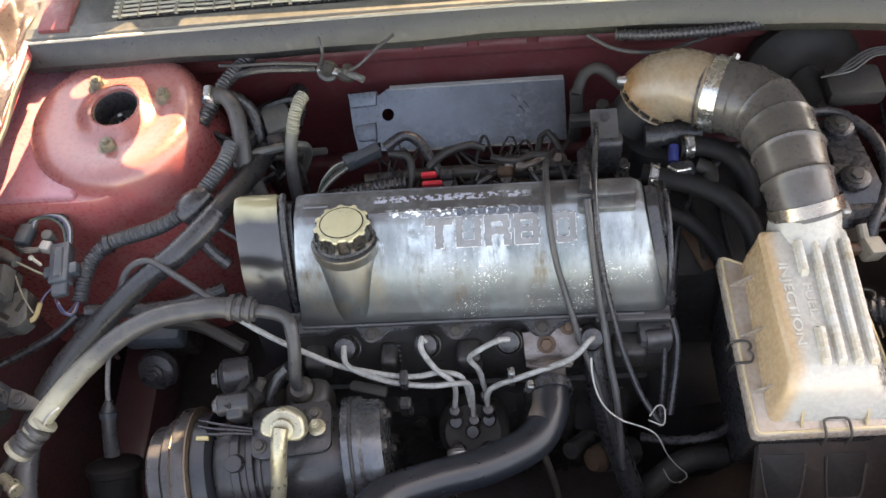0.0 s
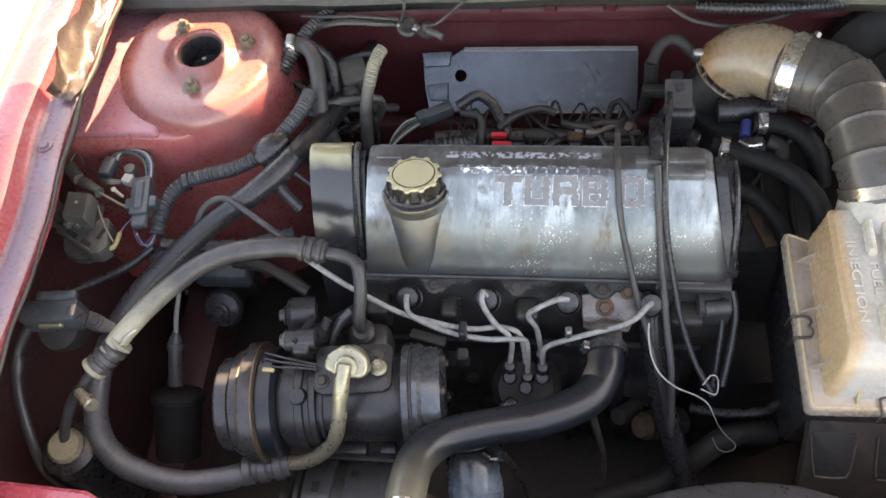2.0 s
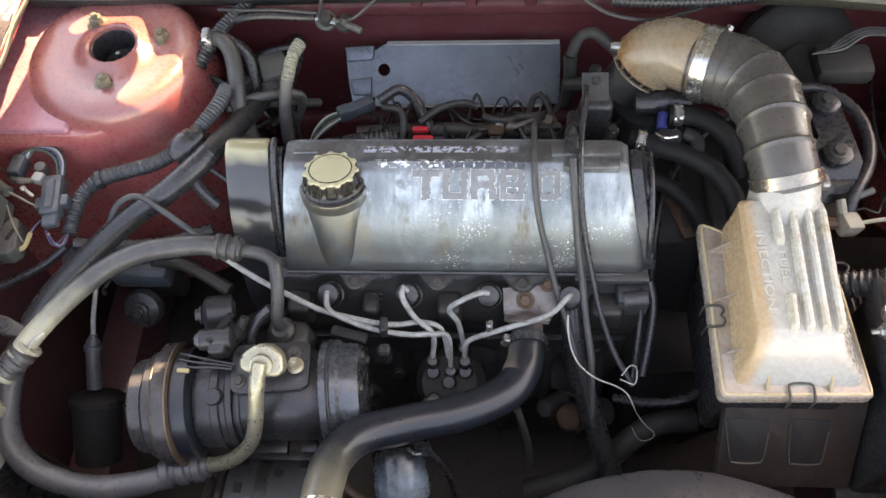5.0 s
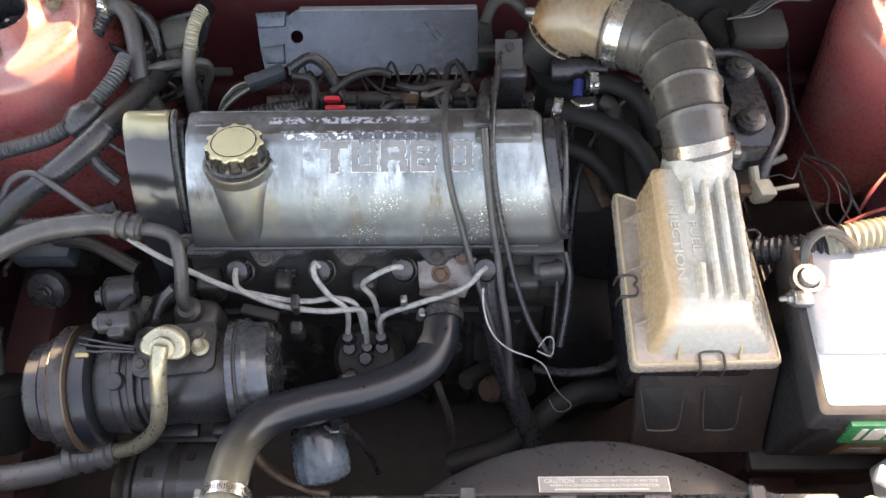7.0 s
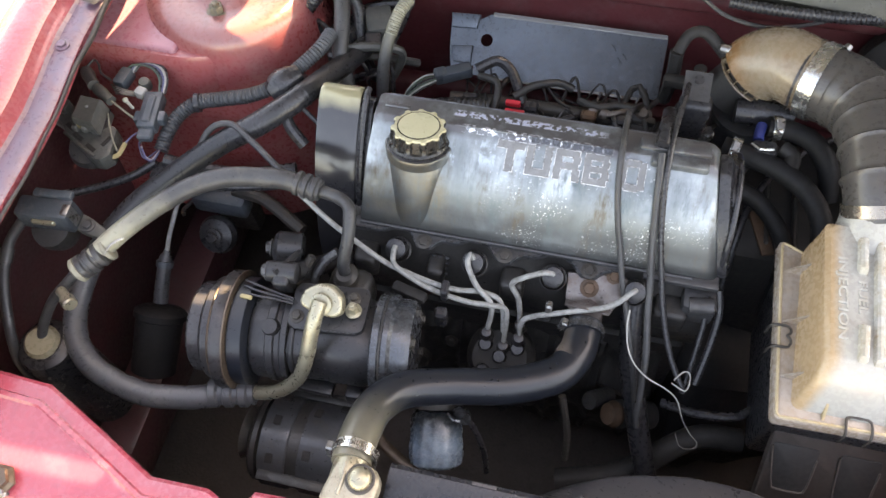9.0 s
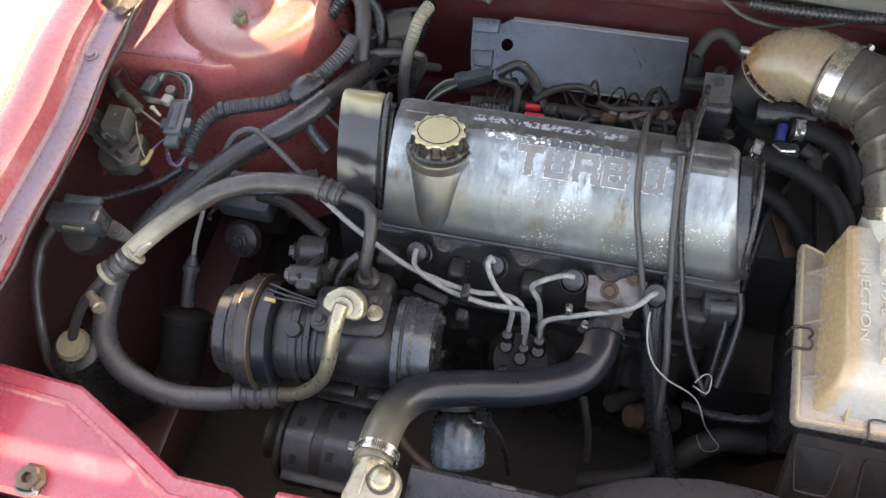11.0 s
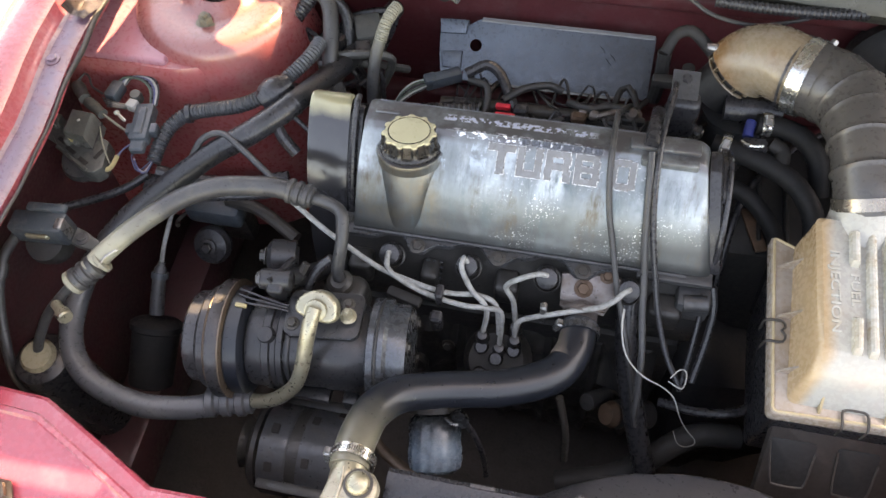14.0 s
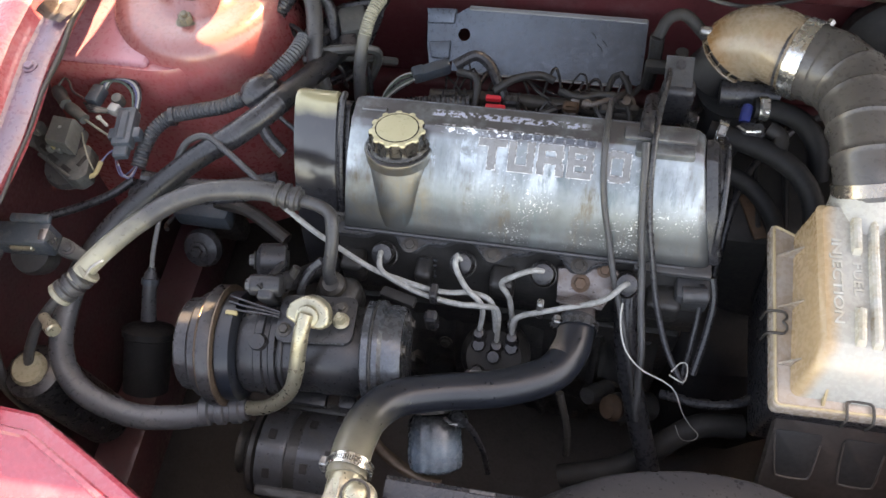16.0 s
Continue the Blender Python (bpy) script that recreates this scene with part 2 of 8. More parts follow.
RELAY_GRIME = surf("olive_grimed_plastic", (0.072, 0.076, 0.073), (0.038, 0.040, 0.039), 0.5, scale=45, bump=0.2, dust=(0.115, 0.105, 0.088), dust_amount=0.32)
PLATE_BLACK = surf("black_painted_plate", (0.016, 0.017, 0.022), (0.011, 0.0115, 0.015), 0.30, scale=14, bump=0.03, dust=(0.040, 0.038, 0.040), dust_amount=0.22)
HOSE_MATT = surf("matt_black_hose", (0.016, 0.016, 0.017), (0.010, 0.010, 0.011), 0.6, scale=18, bump=0.03, dust=(0.03, 0.027, 0.025), dust_amount=0.3)
NECK_CREAM = surf("worn_cream_zinc", (0.36, 0.335, 0.265), (0.24, 0.215, 0.165), 0.38, metal=0.35, scale=26, bump=0.12, dust=(0.17, 0.145, 0.105), dust_amount=0.3)
ROAD_DUST = surf("road_dust_over_oil", (0.112, 0.092, 0.084), (0.074, 0.062, 0.057), 0.7, scale=18, bump=0.35,
                 dust=(0.060, 0.051, 0.047), dust_amount=0.3)
CRUMPLED = surf("crumpled_faded_paint", (0.130, 0.098, 0.088), (0.036, 0.028, 0.034), 0.36, scale=22, bump=0.1, coat=0.2, stretch=(2.0, 0.5, 1),
                dust=(0.17, 0.135, 0.10), dust_amount=0.25)
HOSE_GREY = surf("dusty_blue_grey_hose", (0.070, 0.072, 0.078), (0.042, 0.043, 0.047), 0.36, scale=16, bump=0.06, speck=0.25,
                 dust=(0.11, 0.107, 0.10), dust_amount=0.28)
RIM_PLASTIC = surf("stained_rim_plastic", (0.345, 0.315, 0.292), (0.285, 0.215, 0.160), 0.28, scale=11, bump=0.05, speck=0.3, coat=0.25,
                   dust=(0.30, 0.205, 0.125), dust_amount=0.32)
DULL_RUBBER = surf("dull_black_rubber", (0.034, 0.033, 0.033), (0.021, 0.0205, 0.0205), 0.55, scale=20, bump=0.08, speck=0.2,
                   dust=(0.045, 0.040, 0.037), dust_amount=0.2)
HOSE_BLACK = surf("smooth_black_hose", (0.0105, 0.0130, 0.0185), (0.0075, 0.0095, 0.0135), 0.32, scale=18, bump=0.012, speck=0.05, rough_spread=0.05)
LAVENDER = surf("weathered_lavender_primer", (0.135, 0.100, 0.155), (0.090, 0.048, 0.062), 0.34, scale=14, bump=0.08, coat=0.3, stretch=(2.0, 0.6, 1),
                dust=(0.16, 0.060, 0.068), dust_amount=0.38)
BRONZE = surf("brown_rusted_rim", (0.165, 0.118, 0.086), (0.095, 0.066, 0.049), 0.42, metal=0.5, scale=40, bump=0.15)
CASTING = surf("sooty_compressor_casting", (0.034, 0.035, 0.039), (0.018, 0.018, 0.020), 0.36, metal=0.3, scale=14, bump=0.12, speck=0.2,
               dust=(0.052, 0.048, 0.046), dust_amount=0.25)
GRIME = surf("oily_black_grime", (0.040, 0.0385, 0.038), (0.021, 0.0205, 0.0205), 0.42, metal=0.1, scale=24, bump=0.35,
             dust=(0.060, 0.053, 0.049), dust_amount=0.28)


TAN_STEEL = surf("brown_tinged_steel_band", (0.40, 0.35, 0.30), (0.27, 0.225, 0.185), 0.22, metal=0.85, scale=18, bump=0.05)
SOOT_RUBBER = surf("sooty_hose_rubber", (0.034, 0.032, 0.0315), (0.022, 0.021, 0.0208), 0.55, scale=20, bump=0.08, speck=0.2,
                   dust=(0.055, 0.048, 0.044), dust_amount=0.3)
RIB_PLASTIC = surf("milky_rib_plastic", (0.48, 0.51, 0.52), (0.39, 0.335, 0.24), 0.26, scale=26, bump=0.04, speck=0.25,
                   dust=(0.35, 0.24, 0.125), dust_amount=0.24)
FLAKING = surf("flaking_white_paint", (0.72, 0.73, 0.74), (0.15, 0.135, 0.125), 0.5, scale=190, bump=0.15, spread=0.07, speck=0.2)


for m_ in (SOOT_RUBBER, HOSE_MATT):
    m_.node_tree.nodes["Principled BSDF"].inputs["Specular IOR Level"].default_value = 0.2


def faded(m, name, colour, direction, start, length):
    """A copy of a material that goes over to another colour along a direction in the thing's own space."""
    m = m.copy()
    m.name = name
    nt = m.node_tree
    n, l = nt.nodes, nt.links
    b = n["Principled BSDF"]
    base = b.inputs["Base Color"].links[0].from_socket
    co = n.new("ShaderNodeTexCoord")
    dot = n.new("ShaderNodeVectorMath")
    dot.operation = "DOT_PRODUCT"
    l.new(co.outputs["Object"], dot.inputs[0])
    dot.inputs[1].default_value = Vector(direction).normalized()
    spot = n.new("ShaderNodeTexNoise")
    spot.inputs["Scale"].default_value = 45
    spot.inputs["Detail"].default_value = 6
    l.new(co.outputs["Object"], spot.inputs["Vector"])
    rag = n.new("ShaderNodeMath")
    rag.operation = "MULTIPLY_ADD"
    l.new(spot.outputs["Fac"], rag.inputs[0])
    rag.inputs[1].default_value = length * 0.8
    l.new(dot.outputs["Value"], rag.inputs[2])
    r = n.new("ShaderNodeMapRange")
    r.inputs[1].default_value, r.inputs[2].default_value = start + length * 0.4, start + length * 1.4
    l.new(rag.outputs[0], r.inputs[0])
    k = n.new("ShaderNodeMix")
    k.data_type = "RGBA"
    l.new(r.outputs[0], k.inputs[0])
    l.new(base, k.inputs[6])
    k.inputs[7].default_value = (*colour, 1)
    l.new(k.outputs[2], b.inputs["Base Color"])
    return m


def cover_material():
    """Weathered cast aluminium: vertical oil streaks, brown film and flaking white paint along the top rows, with the
    slope's highlights put into the colour.
    """
    m = surf("weathered_valve_cover", (0.300, 0.340, 0.362), (0.185, 0.210, 0.222), 0.38, metal=0.68, scale=9, bump=0.12,
             stretch=(3.0, 0.6, 0.6), dust=(0.160, 0.172, 0.168), dust_amount=0.28, rough_spread=0.10, speck=0.2)
    nt = m.node_tree
    n, l = nt.nodes, nt.links
    b = n["Principled BSDF"]
    base = b.inputs["Base Color"].links[0].from_socket
    co = n.new("ShaderNodeTexCoord")
    sep = n.new("ShaderNodeSeparateXYZ")
    l.new(co.outputs["Object"], sep.inputs[0])

    def noise_mask(scale, low, high, detail=8):
        t = n.new("ShaderNodeTexNoise")
        t.inputs["Scale"].default_value = scale
        t.inputs["Detail"].default_value = detail
        t.inputs["Roughness"].default_value = 0.6
        l.new(co.outputs["Object"], t.inputs["Vector"])
        r = n.new("ShaderNodeMapRange")
        r.inputs[1].default_value, r.inputs[2].default_value = low, high
        l.new(t.outputs["Fac"], r.inputs[0])
        return r.outputs[0]

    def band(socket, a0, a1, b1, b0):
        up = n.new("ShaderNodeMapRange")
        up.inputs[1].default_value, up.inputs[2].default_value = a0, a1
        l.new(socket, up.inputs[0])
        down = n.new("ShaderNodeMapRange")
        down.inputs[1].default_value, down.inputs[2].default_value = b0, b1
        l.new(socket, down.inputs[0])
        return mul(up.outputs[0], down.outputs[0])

    def mul(p, q):
        k = n.new("ShaderNodeMath")
        k.operation = "MULTIPLY"
        l.new(p, k.inputs[0])
        l.new(q, k.inputs[1])
        return k.outputs[0]

    def over(colour, mask):
        nonlocal base
        k = n.new("ShaderNodeMix")
        k.data_type = "RGBA"
        l.new(mask, k.inputs[0])
        l.new(base, k.inputs[6])
        k.inputs[7].default_value = (*colour, 1)
        base = k.outputs[2]

    x, y = sep.outputs[0], sep.outputs[1]
    streak_map = n.new("ShaderNodeMapping")
    streak_map.inputs["Scale"].default_value = (30, 8, 8)
    l.new(co.outputs["Object"], streak_map.inputs["Vector"])
    streak = n.new("ShaderNodeTexNoise")
    streak.inputs["Scale"].default_value = 1.0
    streak.inputs["Detail"].default_value = 5
    l.new(streak_map.outputs[0], streak.inputs["Vector"])

    def streaks(low, high):
        r = n.new("ShaderNodeMapRange")
        r.inputs[1].default_value, r.inputs[2].default_value = low, high
        l.new(streak.outputs["Fac"], r.inputs[0])
        return r.outputs[0]

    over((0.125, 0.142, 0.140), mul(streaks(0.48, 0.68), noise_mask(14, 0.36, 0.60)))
    # pale streaks: the slope's highlights, put into the base colour
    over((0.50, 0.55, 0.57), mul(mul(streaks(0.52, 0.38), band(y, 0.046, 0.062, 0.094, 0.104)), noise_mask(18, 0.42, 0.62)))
    # darker grey along the foot and along the top strip
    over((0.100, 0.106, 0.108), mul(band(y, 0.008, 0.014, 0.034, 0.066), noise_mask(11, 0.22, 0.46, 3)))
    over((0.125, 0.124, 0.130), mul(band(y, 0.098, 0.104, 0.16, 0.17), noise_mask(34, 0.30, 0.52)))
    over((0.155, 0.138, 0.112), mul(band(x, -0.185, -0.17, -0.10, -0.085), mul(band(y, 0.02, 0.03, 0.075, 0.085), noise_mask(26, 0.40, 0.62))))
    over((0.70, 0.77, 0.93), mul(mul(band(x, -0.10, -0.095, 0.07, 0.085), band(y, 0.1225, 0.124, 0.1305, 0.133)), noise_mask(190, 0.485, 0.53)))
    over((0.76, 0.79, 0.84), mul(mul(band(x, -0.085, -0.08, 0.03, 0.10), band(y, 0.104, 0.106, 0.112, 0.114)), noise_mask(180, 0.51, 0.56)))
    over((0.80, 0.80, 0.80), mul(mul(band(x, -0.07, -0.03, 0.14, 0.16), band(y, 0.066, 0.072, 0.104, 0.108)), noise_mask(240, 0.63, 0.68)))
    over((0.80, 0.80, 0.80), mul(mul(band(x, -0.06, 0.0, 0.20, 0.22), band(y, 0.018, 0.026, 0.070, 0.08)), mul(noise_mask(420, 0.59, 0.64), noise_mask(24, 0.48, 0.60))))
    patch_map = n.new("ShaderNodeMapping")
    patch_map.inputs["Scale"].default_value = (26, 5, 5)
    patch_map.inputs["Location"].default_value = (3.1, 1.7, 0.4)
    l.new(co.outputs["Object"], patch_map.inputs["Vector"])
    patch = n.new("ShaderNodeTexNoise")
    patch.inputs["Scale"].default_value = 1.3
    patch.inputs["Detail"].default_value = 7
    patch.inputs["Roughness"].default_value = 0.7
    l.new(patch_map.outputs[0], patch.inputs["Vector"])

    def patches(low, high):
        r = n.new("ShaderNodeMapRange")
        r.inputs[1].default_value, r.inputs[2].default_value = low, high
        l.new(patch.outputs["Fac"], r.inputs[0])
        return r.outputs[0]

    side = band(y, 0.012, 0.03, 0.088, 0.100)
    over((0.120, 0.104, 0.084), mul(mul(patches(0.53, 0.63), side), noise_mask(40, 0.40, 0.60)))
    # dark and pale patches paint in the contrast of reflections on the slope
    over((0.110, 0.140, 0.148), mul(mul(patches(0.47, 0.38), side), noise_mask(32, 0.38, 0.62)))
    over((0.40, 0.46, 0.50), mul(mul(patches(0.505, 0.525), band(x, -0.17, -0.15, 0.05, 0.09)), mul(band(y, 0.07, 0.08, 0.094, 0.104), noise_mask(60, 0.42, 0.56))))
    l.new(base, b.inputs["Base Color"])
    return m


COVER = cover_material()
FLANGE = surf("oily_grey_flange", (0.085, 0.088, 0.094), (0.040, 0.041, 0.044), 0.38, metal=0.4, scale=26, bump=0.25, dust=(0.055, 0.050, 0.047), dust_amount=0.35)


# ---------------------------------------------------------------- mesh helpers
ORIGIN = {}


def thing(name, label, category, at, group="", kind=""):
    ob = new(name)
    ob.empty_display_size = 0.02
    ob.location = at
    ORIGIN[ob] = Vector(at)
    return tagged(ob, label, category, group, kind)


def part(name, bm, material, parent=None, label="", smooth=True, angle=35):
    """Links a bmesh in world coordinates as one mesh object, under a thing or a part if one is given."""
    at = ORIGIN[parent] if parent else Vector((0, 0, 0))
    bmesh.ops.recalc_face_normals(bm, faces=bm.faces[:])
    bm.transform(Matrix.Translation(-at))
    for f in bm.faces:
        f.smooth = smooth
    if smooth:
        lim = radians(angle)
        for e in bm.edges:
            if len(e.link_faces) == 2 and e.calc_face_angle(0) > lim:
                e.smooth = False
    me = bpy.data.meshes.new(name)
    bm.to_mesh(me)
    bm.free()
    me.materials.append(material)
    ob = new(name, me)
    if parent:
        ob.parent = parent
    ORIGIN[ob] = at
    if label:
        ob["label"] = label
    return ob


def solo(name, bm, material, label, category, group="", kind="", smooth=True, angle=35):
    """A thing that is one mesh."""
    return tagged(part(name, bm, material, None, "", smooth, angle), label, category, group, kind)


def spline(pts, step=0.006):
    """Points along a smooth curve through pts (Catmull-Rom)."""
    pts = [Vector(p) for p in pts]
    if len(pts) == 2:
        n = max(2, int((pts[1] - pts[0]).length / step))
        return [pts[0].lerp(pts[1], i / n) for i in range(n + 1)]
    ext = [pts[0] * 2 - pts[1]] + pts + [pts[-1] * 2 - pts[-2]]
    out = []
    for i in range(1, len(ext) - 2):
        p0, p1, p2, p3 = ext[i - 1:i + 3]
        n = max(2, int((p2 - p1).length / step))
        for k in range(n):
            t = k / n
            out.append(0.5 * ((2 * p1) + (p2 - p0) * t + (2 * p0 - 5 * p1 + 4 * p2 - p3) * t * t + (3 * p1 - p0 - 3 * p2 + p3) * t ** 3))
    out.append(pts[-1])
    return out


def sweep(bm, path, radius, seg=12, cap=True, flat=1.0):
    """A tube along path. radius: a number or a function of the distance run and the whole length. flat: height by width."""
    run, d = [0.0], 0.0
    for a, b in zip(path, path[1:]):
        d += (b - a).length
        run.append(d)
    rings = []
    side = None
    for i, p in enumerate(path):
        t = (path[min(i + 1, len(path) - 1)] - path[max(i - 1, 0)]).normalized()
        if side is None:
            side = t.cross(Vector((0, 0, 1)))
            if side.length < 0.1:
                side = t.cross(Vector((0, 1, 0)))
        side = (side - t * side.dot(t)).normalized()
        up = side.cross(t)
        r = radius(run[i], d) if callable(radius) else radius
        rings.append([bm.verts.new(p + (side * math.cos(a) + up * math.sin(a) * flat) * r)
                      for a in (2 * math.pi * k / seg for k in range(seg))])
    for a, b in zip(rings, rings[1:]):
        for k in range(seg):
            bm.faces.new((a[k], a[(k + 1) % seg], b[(k + 1) % seg], b[k]))
    if cap:
        bm.faces.new(rings[0][::-1])
        bm.faces.new(rings[-1])
    return bm


def tube(pts, radius, seg=12, step=0.006, flat=1.0):
    return sweep(bmesh.new(), spline(pts, step), radius, seg, True, flat)


def wobble(base, amount=0.06, pitch=0.03):
    return lambda s, d: base * (1 + amount * math.sin(s / pitch) * math.sin(s / pitch * 0.37 + 1))


def corrugated(base, depth, pitch):
    return lambda s, d: base + depth * (0.5 + 0.5 * math.cos(2 * math.pi * s / pitch))


def lathe(profile, at=(0, 0, 0), axis=(0, 0, 1), seg=24, bm=None, close=True):
    """Turns (radius, height) pairs round the axis."""
    bm = bm or bmesh.new()
    q = Vector((0, 0, 1)).rotation_difference(Vector(axis).normalized())
    at = Vector(at)
    rings = []
    for r, hgt in profile:
        rings.append([bm.verts.new(at + q @ Vector((max(r, 1e-5) * math.cos(a), max(r, 1e-5) * math.sin(a), hgt)))
                      for a in (2 * math.pi * k / seg for k in range(seg))])
    for a, b in zip(rings, rings[1:]):
        for k in range(seg):
            bm.faces.new((a[k], a[(k + 1) % seg], b[(k + 1) % seg], b[k]))
    if close:
        bm.faces.new(rings[0][::-1])
        bm.faces.new(rings[-1])
    return bm


def box(lo, hi, bevel=0.003, seg=2, m=None, bm=None):
    """A box between two corners with rounded edges; m turns it about its middle."""
    own = bmesh.new()
    bmesh.ops.create_cube(own, size=1.0)
    lo, hi = Vector(lo), Vector(hi)
    size, mid = hi - lo, (hi + lo) / 2
    bmesh.ops.scale(own, vec=size, verts=own.verts)
    if bevel:
        bmesh.ops.bevel(own, geom=own.edges[:], offset=min(bevel, 0.45 * min(size)), segments=seg, affect="EDGES", profile=0.5)
    if m:
        own.transform(m)
    own.transform(Matrix.Translation(mid))
    if bm is None:
        return own
    return join(bm, own)


def join(bm, other):
    tmp = bpy.data.meshes.new("tmp")
    other.to_mesh(tmp)
    other.free()
    bm.from_mesh(tmp)
    bpy.data.meshes.remove(tmp)
    return bm


def prism(outline, z0, z1, bevel=0.0, m=None, seg=2):
    """A flat outline of (x, y) raised from z0 to z1."""
    bm = bmesh.new()
    low = [bm.verts.new((x, y, z0)) for x, y in outline]
    top = [bm.verts.new((x, y, z1)) for x, y in outline]
    n = len(outline)
    bm.faces.new(low[::-1])
    bm.faces.new(top)
    for k in range(n):
        bm.faces.new((low[k], low[(k + 1) % n], top[(k + 1) % n], top[k]))
    bmesh.ops.recalc_face_normals(bm, faces=bm.faces[:])
    if bevel:
        edges = [e for e in bm.edges if abs(e.verts[0].co.z - e.verts[1].co.z) < 1e-6 and abs(e.verts[0].co.z - z1) < 1e-6]
        bmesh.ops.bevel(bm, geom=edges, offset=bevel, segments=seg, affect="EDGES", profile=0.5)
    if m:
        bm.transform(m)
    return bm


def plate_with_openings(outline, openings, z0, z1, m=None):
    """A flat plate of (x, y) raised from z0 to z1, with openings through it."""
    bm = bmesh.new()
    edges = []
    for loop in [outline] + list(openings):
        vs = [bm.verts.new((x, y, z0)) for x, y in loop]
        edges += [bm.edges.new((vs[k], vs[(k + 1) % len(vs)])) for k in range(len(vs))]
    bmesh.ops.triangle_fill(bm, edges=edges, use_beauty=True, use_dissolve=False)
    top = bmesh.ops.extrude_face_region(bm, geom=bm.faces[:])
    bmesh.ops.translate(bm, vec=(0, 0, z1 - z0), verts=[g for g in top["geom"] if isinstance(g, bmesh.types.BMVert)])
    if m:
        bm.transform(m)
    return bm


def loft(sections, close_ring=True, caps=True, bm=None):
    """Joins rings of equal length."""
    bm = bm or bmesh.new()
    rows = [[bm.verts.new(p) for p in ring] for ring in sections]
    n = len(rows[0])
    for a, b in zip(rows, rows[1:]):
        for k in range(n if close_ring else n - 1):
            bm.faces.new((a[k], a[(k + 1) % n], b[(k + 1) % n], b[k]))
    if caps and close_ring:
        bm.faces.new(rows[0][::-1])
        bm.faces.new(rows[-1])
    return bm


def hexbolt(at, axis=(0, 0, 1), r=0.008, h=0.006, shaft=0.0, washer=True):
    """A hexagon head on a washer, with an end of thread above it where shaft is given."""
    bm = bmesh.new()
    if washer:
        lathe([(r * 1.5, 0), (r * 1.5, 0.0015), (r * 1.3, 0.002)], at, axis, 16, bm)
    lathe([(r, 0.0015), (r, h * 0.85), (r * 0.85, h)], at, axis, 6, bm)
    if shaft:
        lathe([(r * 0.5, h * 0.8), (r * 0.5, h + shaft * 0.85), (r * 0.38, h + shaft)], at, axis, 10, bm)
    return bm


def strap(at, axis, r, width=0.012, thick=0.0015, seg=28):
    """A flat band round a hose."""
    return lathe([(r, -width / 2), (r + thick, -width / 2), (r + thick, width / 2), (r, width / 2), (r, -width / 2)], at, axis, seg, close=False)


def lettering(text, size, deep=0.0006, bold=0.0):
    """Built-in font letters as a bmesh in the x-y plane, middle at the origin."""
    cu = bpy.data.curves.new("letters", "FONT")
    cu.body = text
    cu.size = size
    cu.extrude = deep
    cu.offset = bold
    cu.align_x, cu.align_y = "CENTER", "CENTER"
    ob = new("letters", cu)
    me = bpy.data.meshes.new_from_object(ob.evaluated_get(bpy.context.evaluated_depsgraph_get()))
    bm = bmesh.new()
    bm.from_mesh(me)
    bpy.data.objects.remove(ob)
    bpy.data.curves.remove(cu)
    bpy.data.meshes.remove(me)
    return bm


def frame_of(at, right, up):
    """A matrix with x to the right and y up, for flat pieces laid on a slope."""
    r = Vector(right).normalized()
    n = r.cross(Vector(up)).normalized()
    u = n.cross(r)
    return Matrix(((r.x, u.x, n.x, at[0]), (r.y, u.y, n.y, at[1]), (r.z, u.z, n.z, at[2]), (0, 0, 0, 1)))


def hose_clamp(parent, at, axis, r, side=(1, 0, 0), name="hose_clamp", width=0.011, metal=None):
    """A slotted steel band with its screw housing and screw, under the hose it grips."""
    band = part(name, strap(at, axis, r, width, 0.0014), metal or BRIGHT_STEEL, parent, "slotted steel hose clamp")
    ax = Vector(axis).normalized()
    sd = Vector(side)
    sd = (sd - ax * sd.dot(ax)).normalized()
    tan = ax.cross(sd)
    p = Vector(at) + sd * (r + 0.004)
    m = Matrix((tan, ax, sd)).transposed().to_4x4()
    if r > 0.02:
        slots = bmesh.new()
        for k in range(64):
            a = 2 * math.pi * k / 64
            c = Vector(at) + (sd * math.cos(a) + tan * math.sin(a)) * (r + 0.0013)
            turn = Matrix((sd * math.cos(a) + tan * math.sin(a), tan * math.cos(a) - sd * math.sin(a), ax)).transposed().to_4x4()
            box(c - Vector((0.0004, 0.00035, width * 0.26)), c + Vector((0.0004, 0.00035, width * 0.26)), 0, 1, turn, slots)
        part("band_slots", slots, IRON, band, "dark worm slots", False)
    part("screw_housing", box(p - Vector((0.007, 0.005, 0.004)), p + Vector((0.007, 0.005, 0.004)), 0.0015, 1, m), STEEL, band)
    part("screw", hexbolt(p + tan * 0.006, tan, 0.0042, 0.006, 0, False), BRIGHT_STEEL, band)
    return band


def rounded(outline, r, n=4):
    """Rounds the corners of a flat outline."""
    out = []
    m_ = len(outline)
    for k in range(m_):
        a, b_, c = Vector(outline[k - 1]), Vector(outline[k]), Vector(outline[(k + 1) % m_])
        ra, rc = min(r, (a - b_).length * 0.45), min(r, (c - b_).length * 0.45)
        p, q = b_ + (a - b_).normalized() * ra, b_ + (c - b_).normalized() * rc
        for j in range(n + 1):
            t = j / n
            out.append(tuple((1 - t) ** 2 * p + 2 * t * (1 - t) * b_ + t * t * q))
    return out

# ---------------------------------------------------------------- ground and bodywork
bm = bmesh.new()
bmesh.ops.create_grid(bm, x_segments=24, y_segments=24, size=60)
solo("ground", bm, GROUND, "sunlit grey gravel ground under the car", "ground", kind="structure")


def sheet(outline, thick, m=None):
    return prism(outline, -thick, 0.0, 0.0, m)


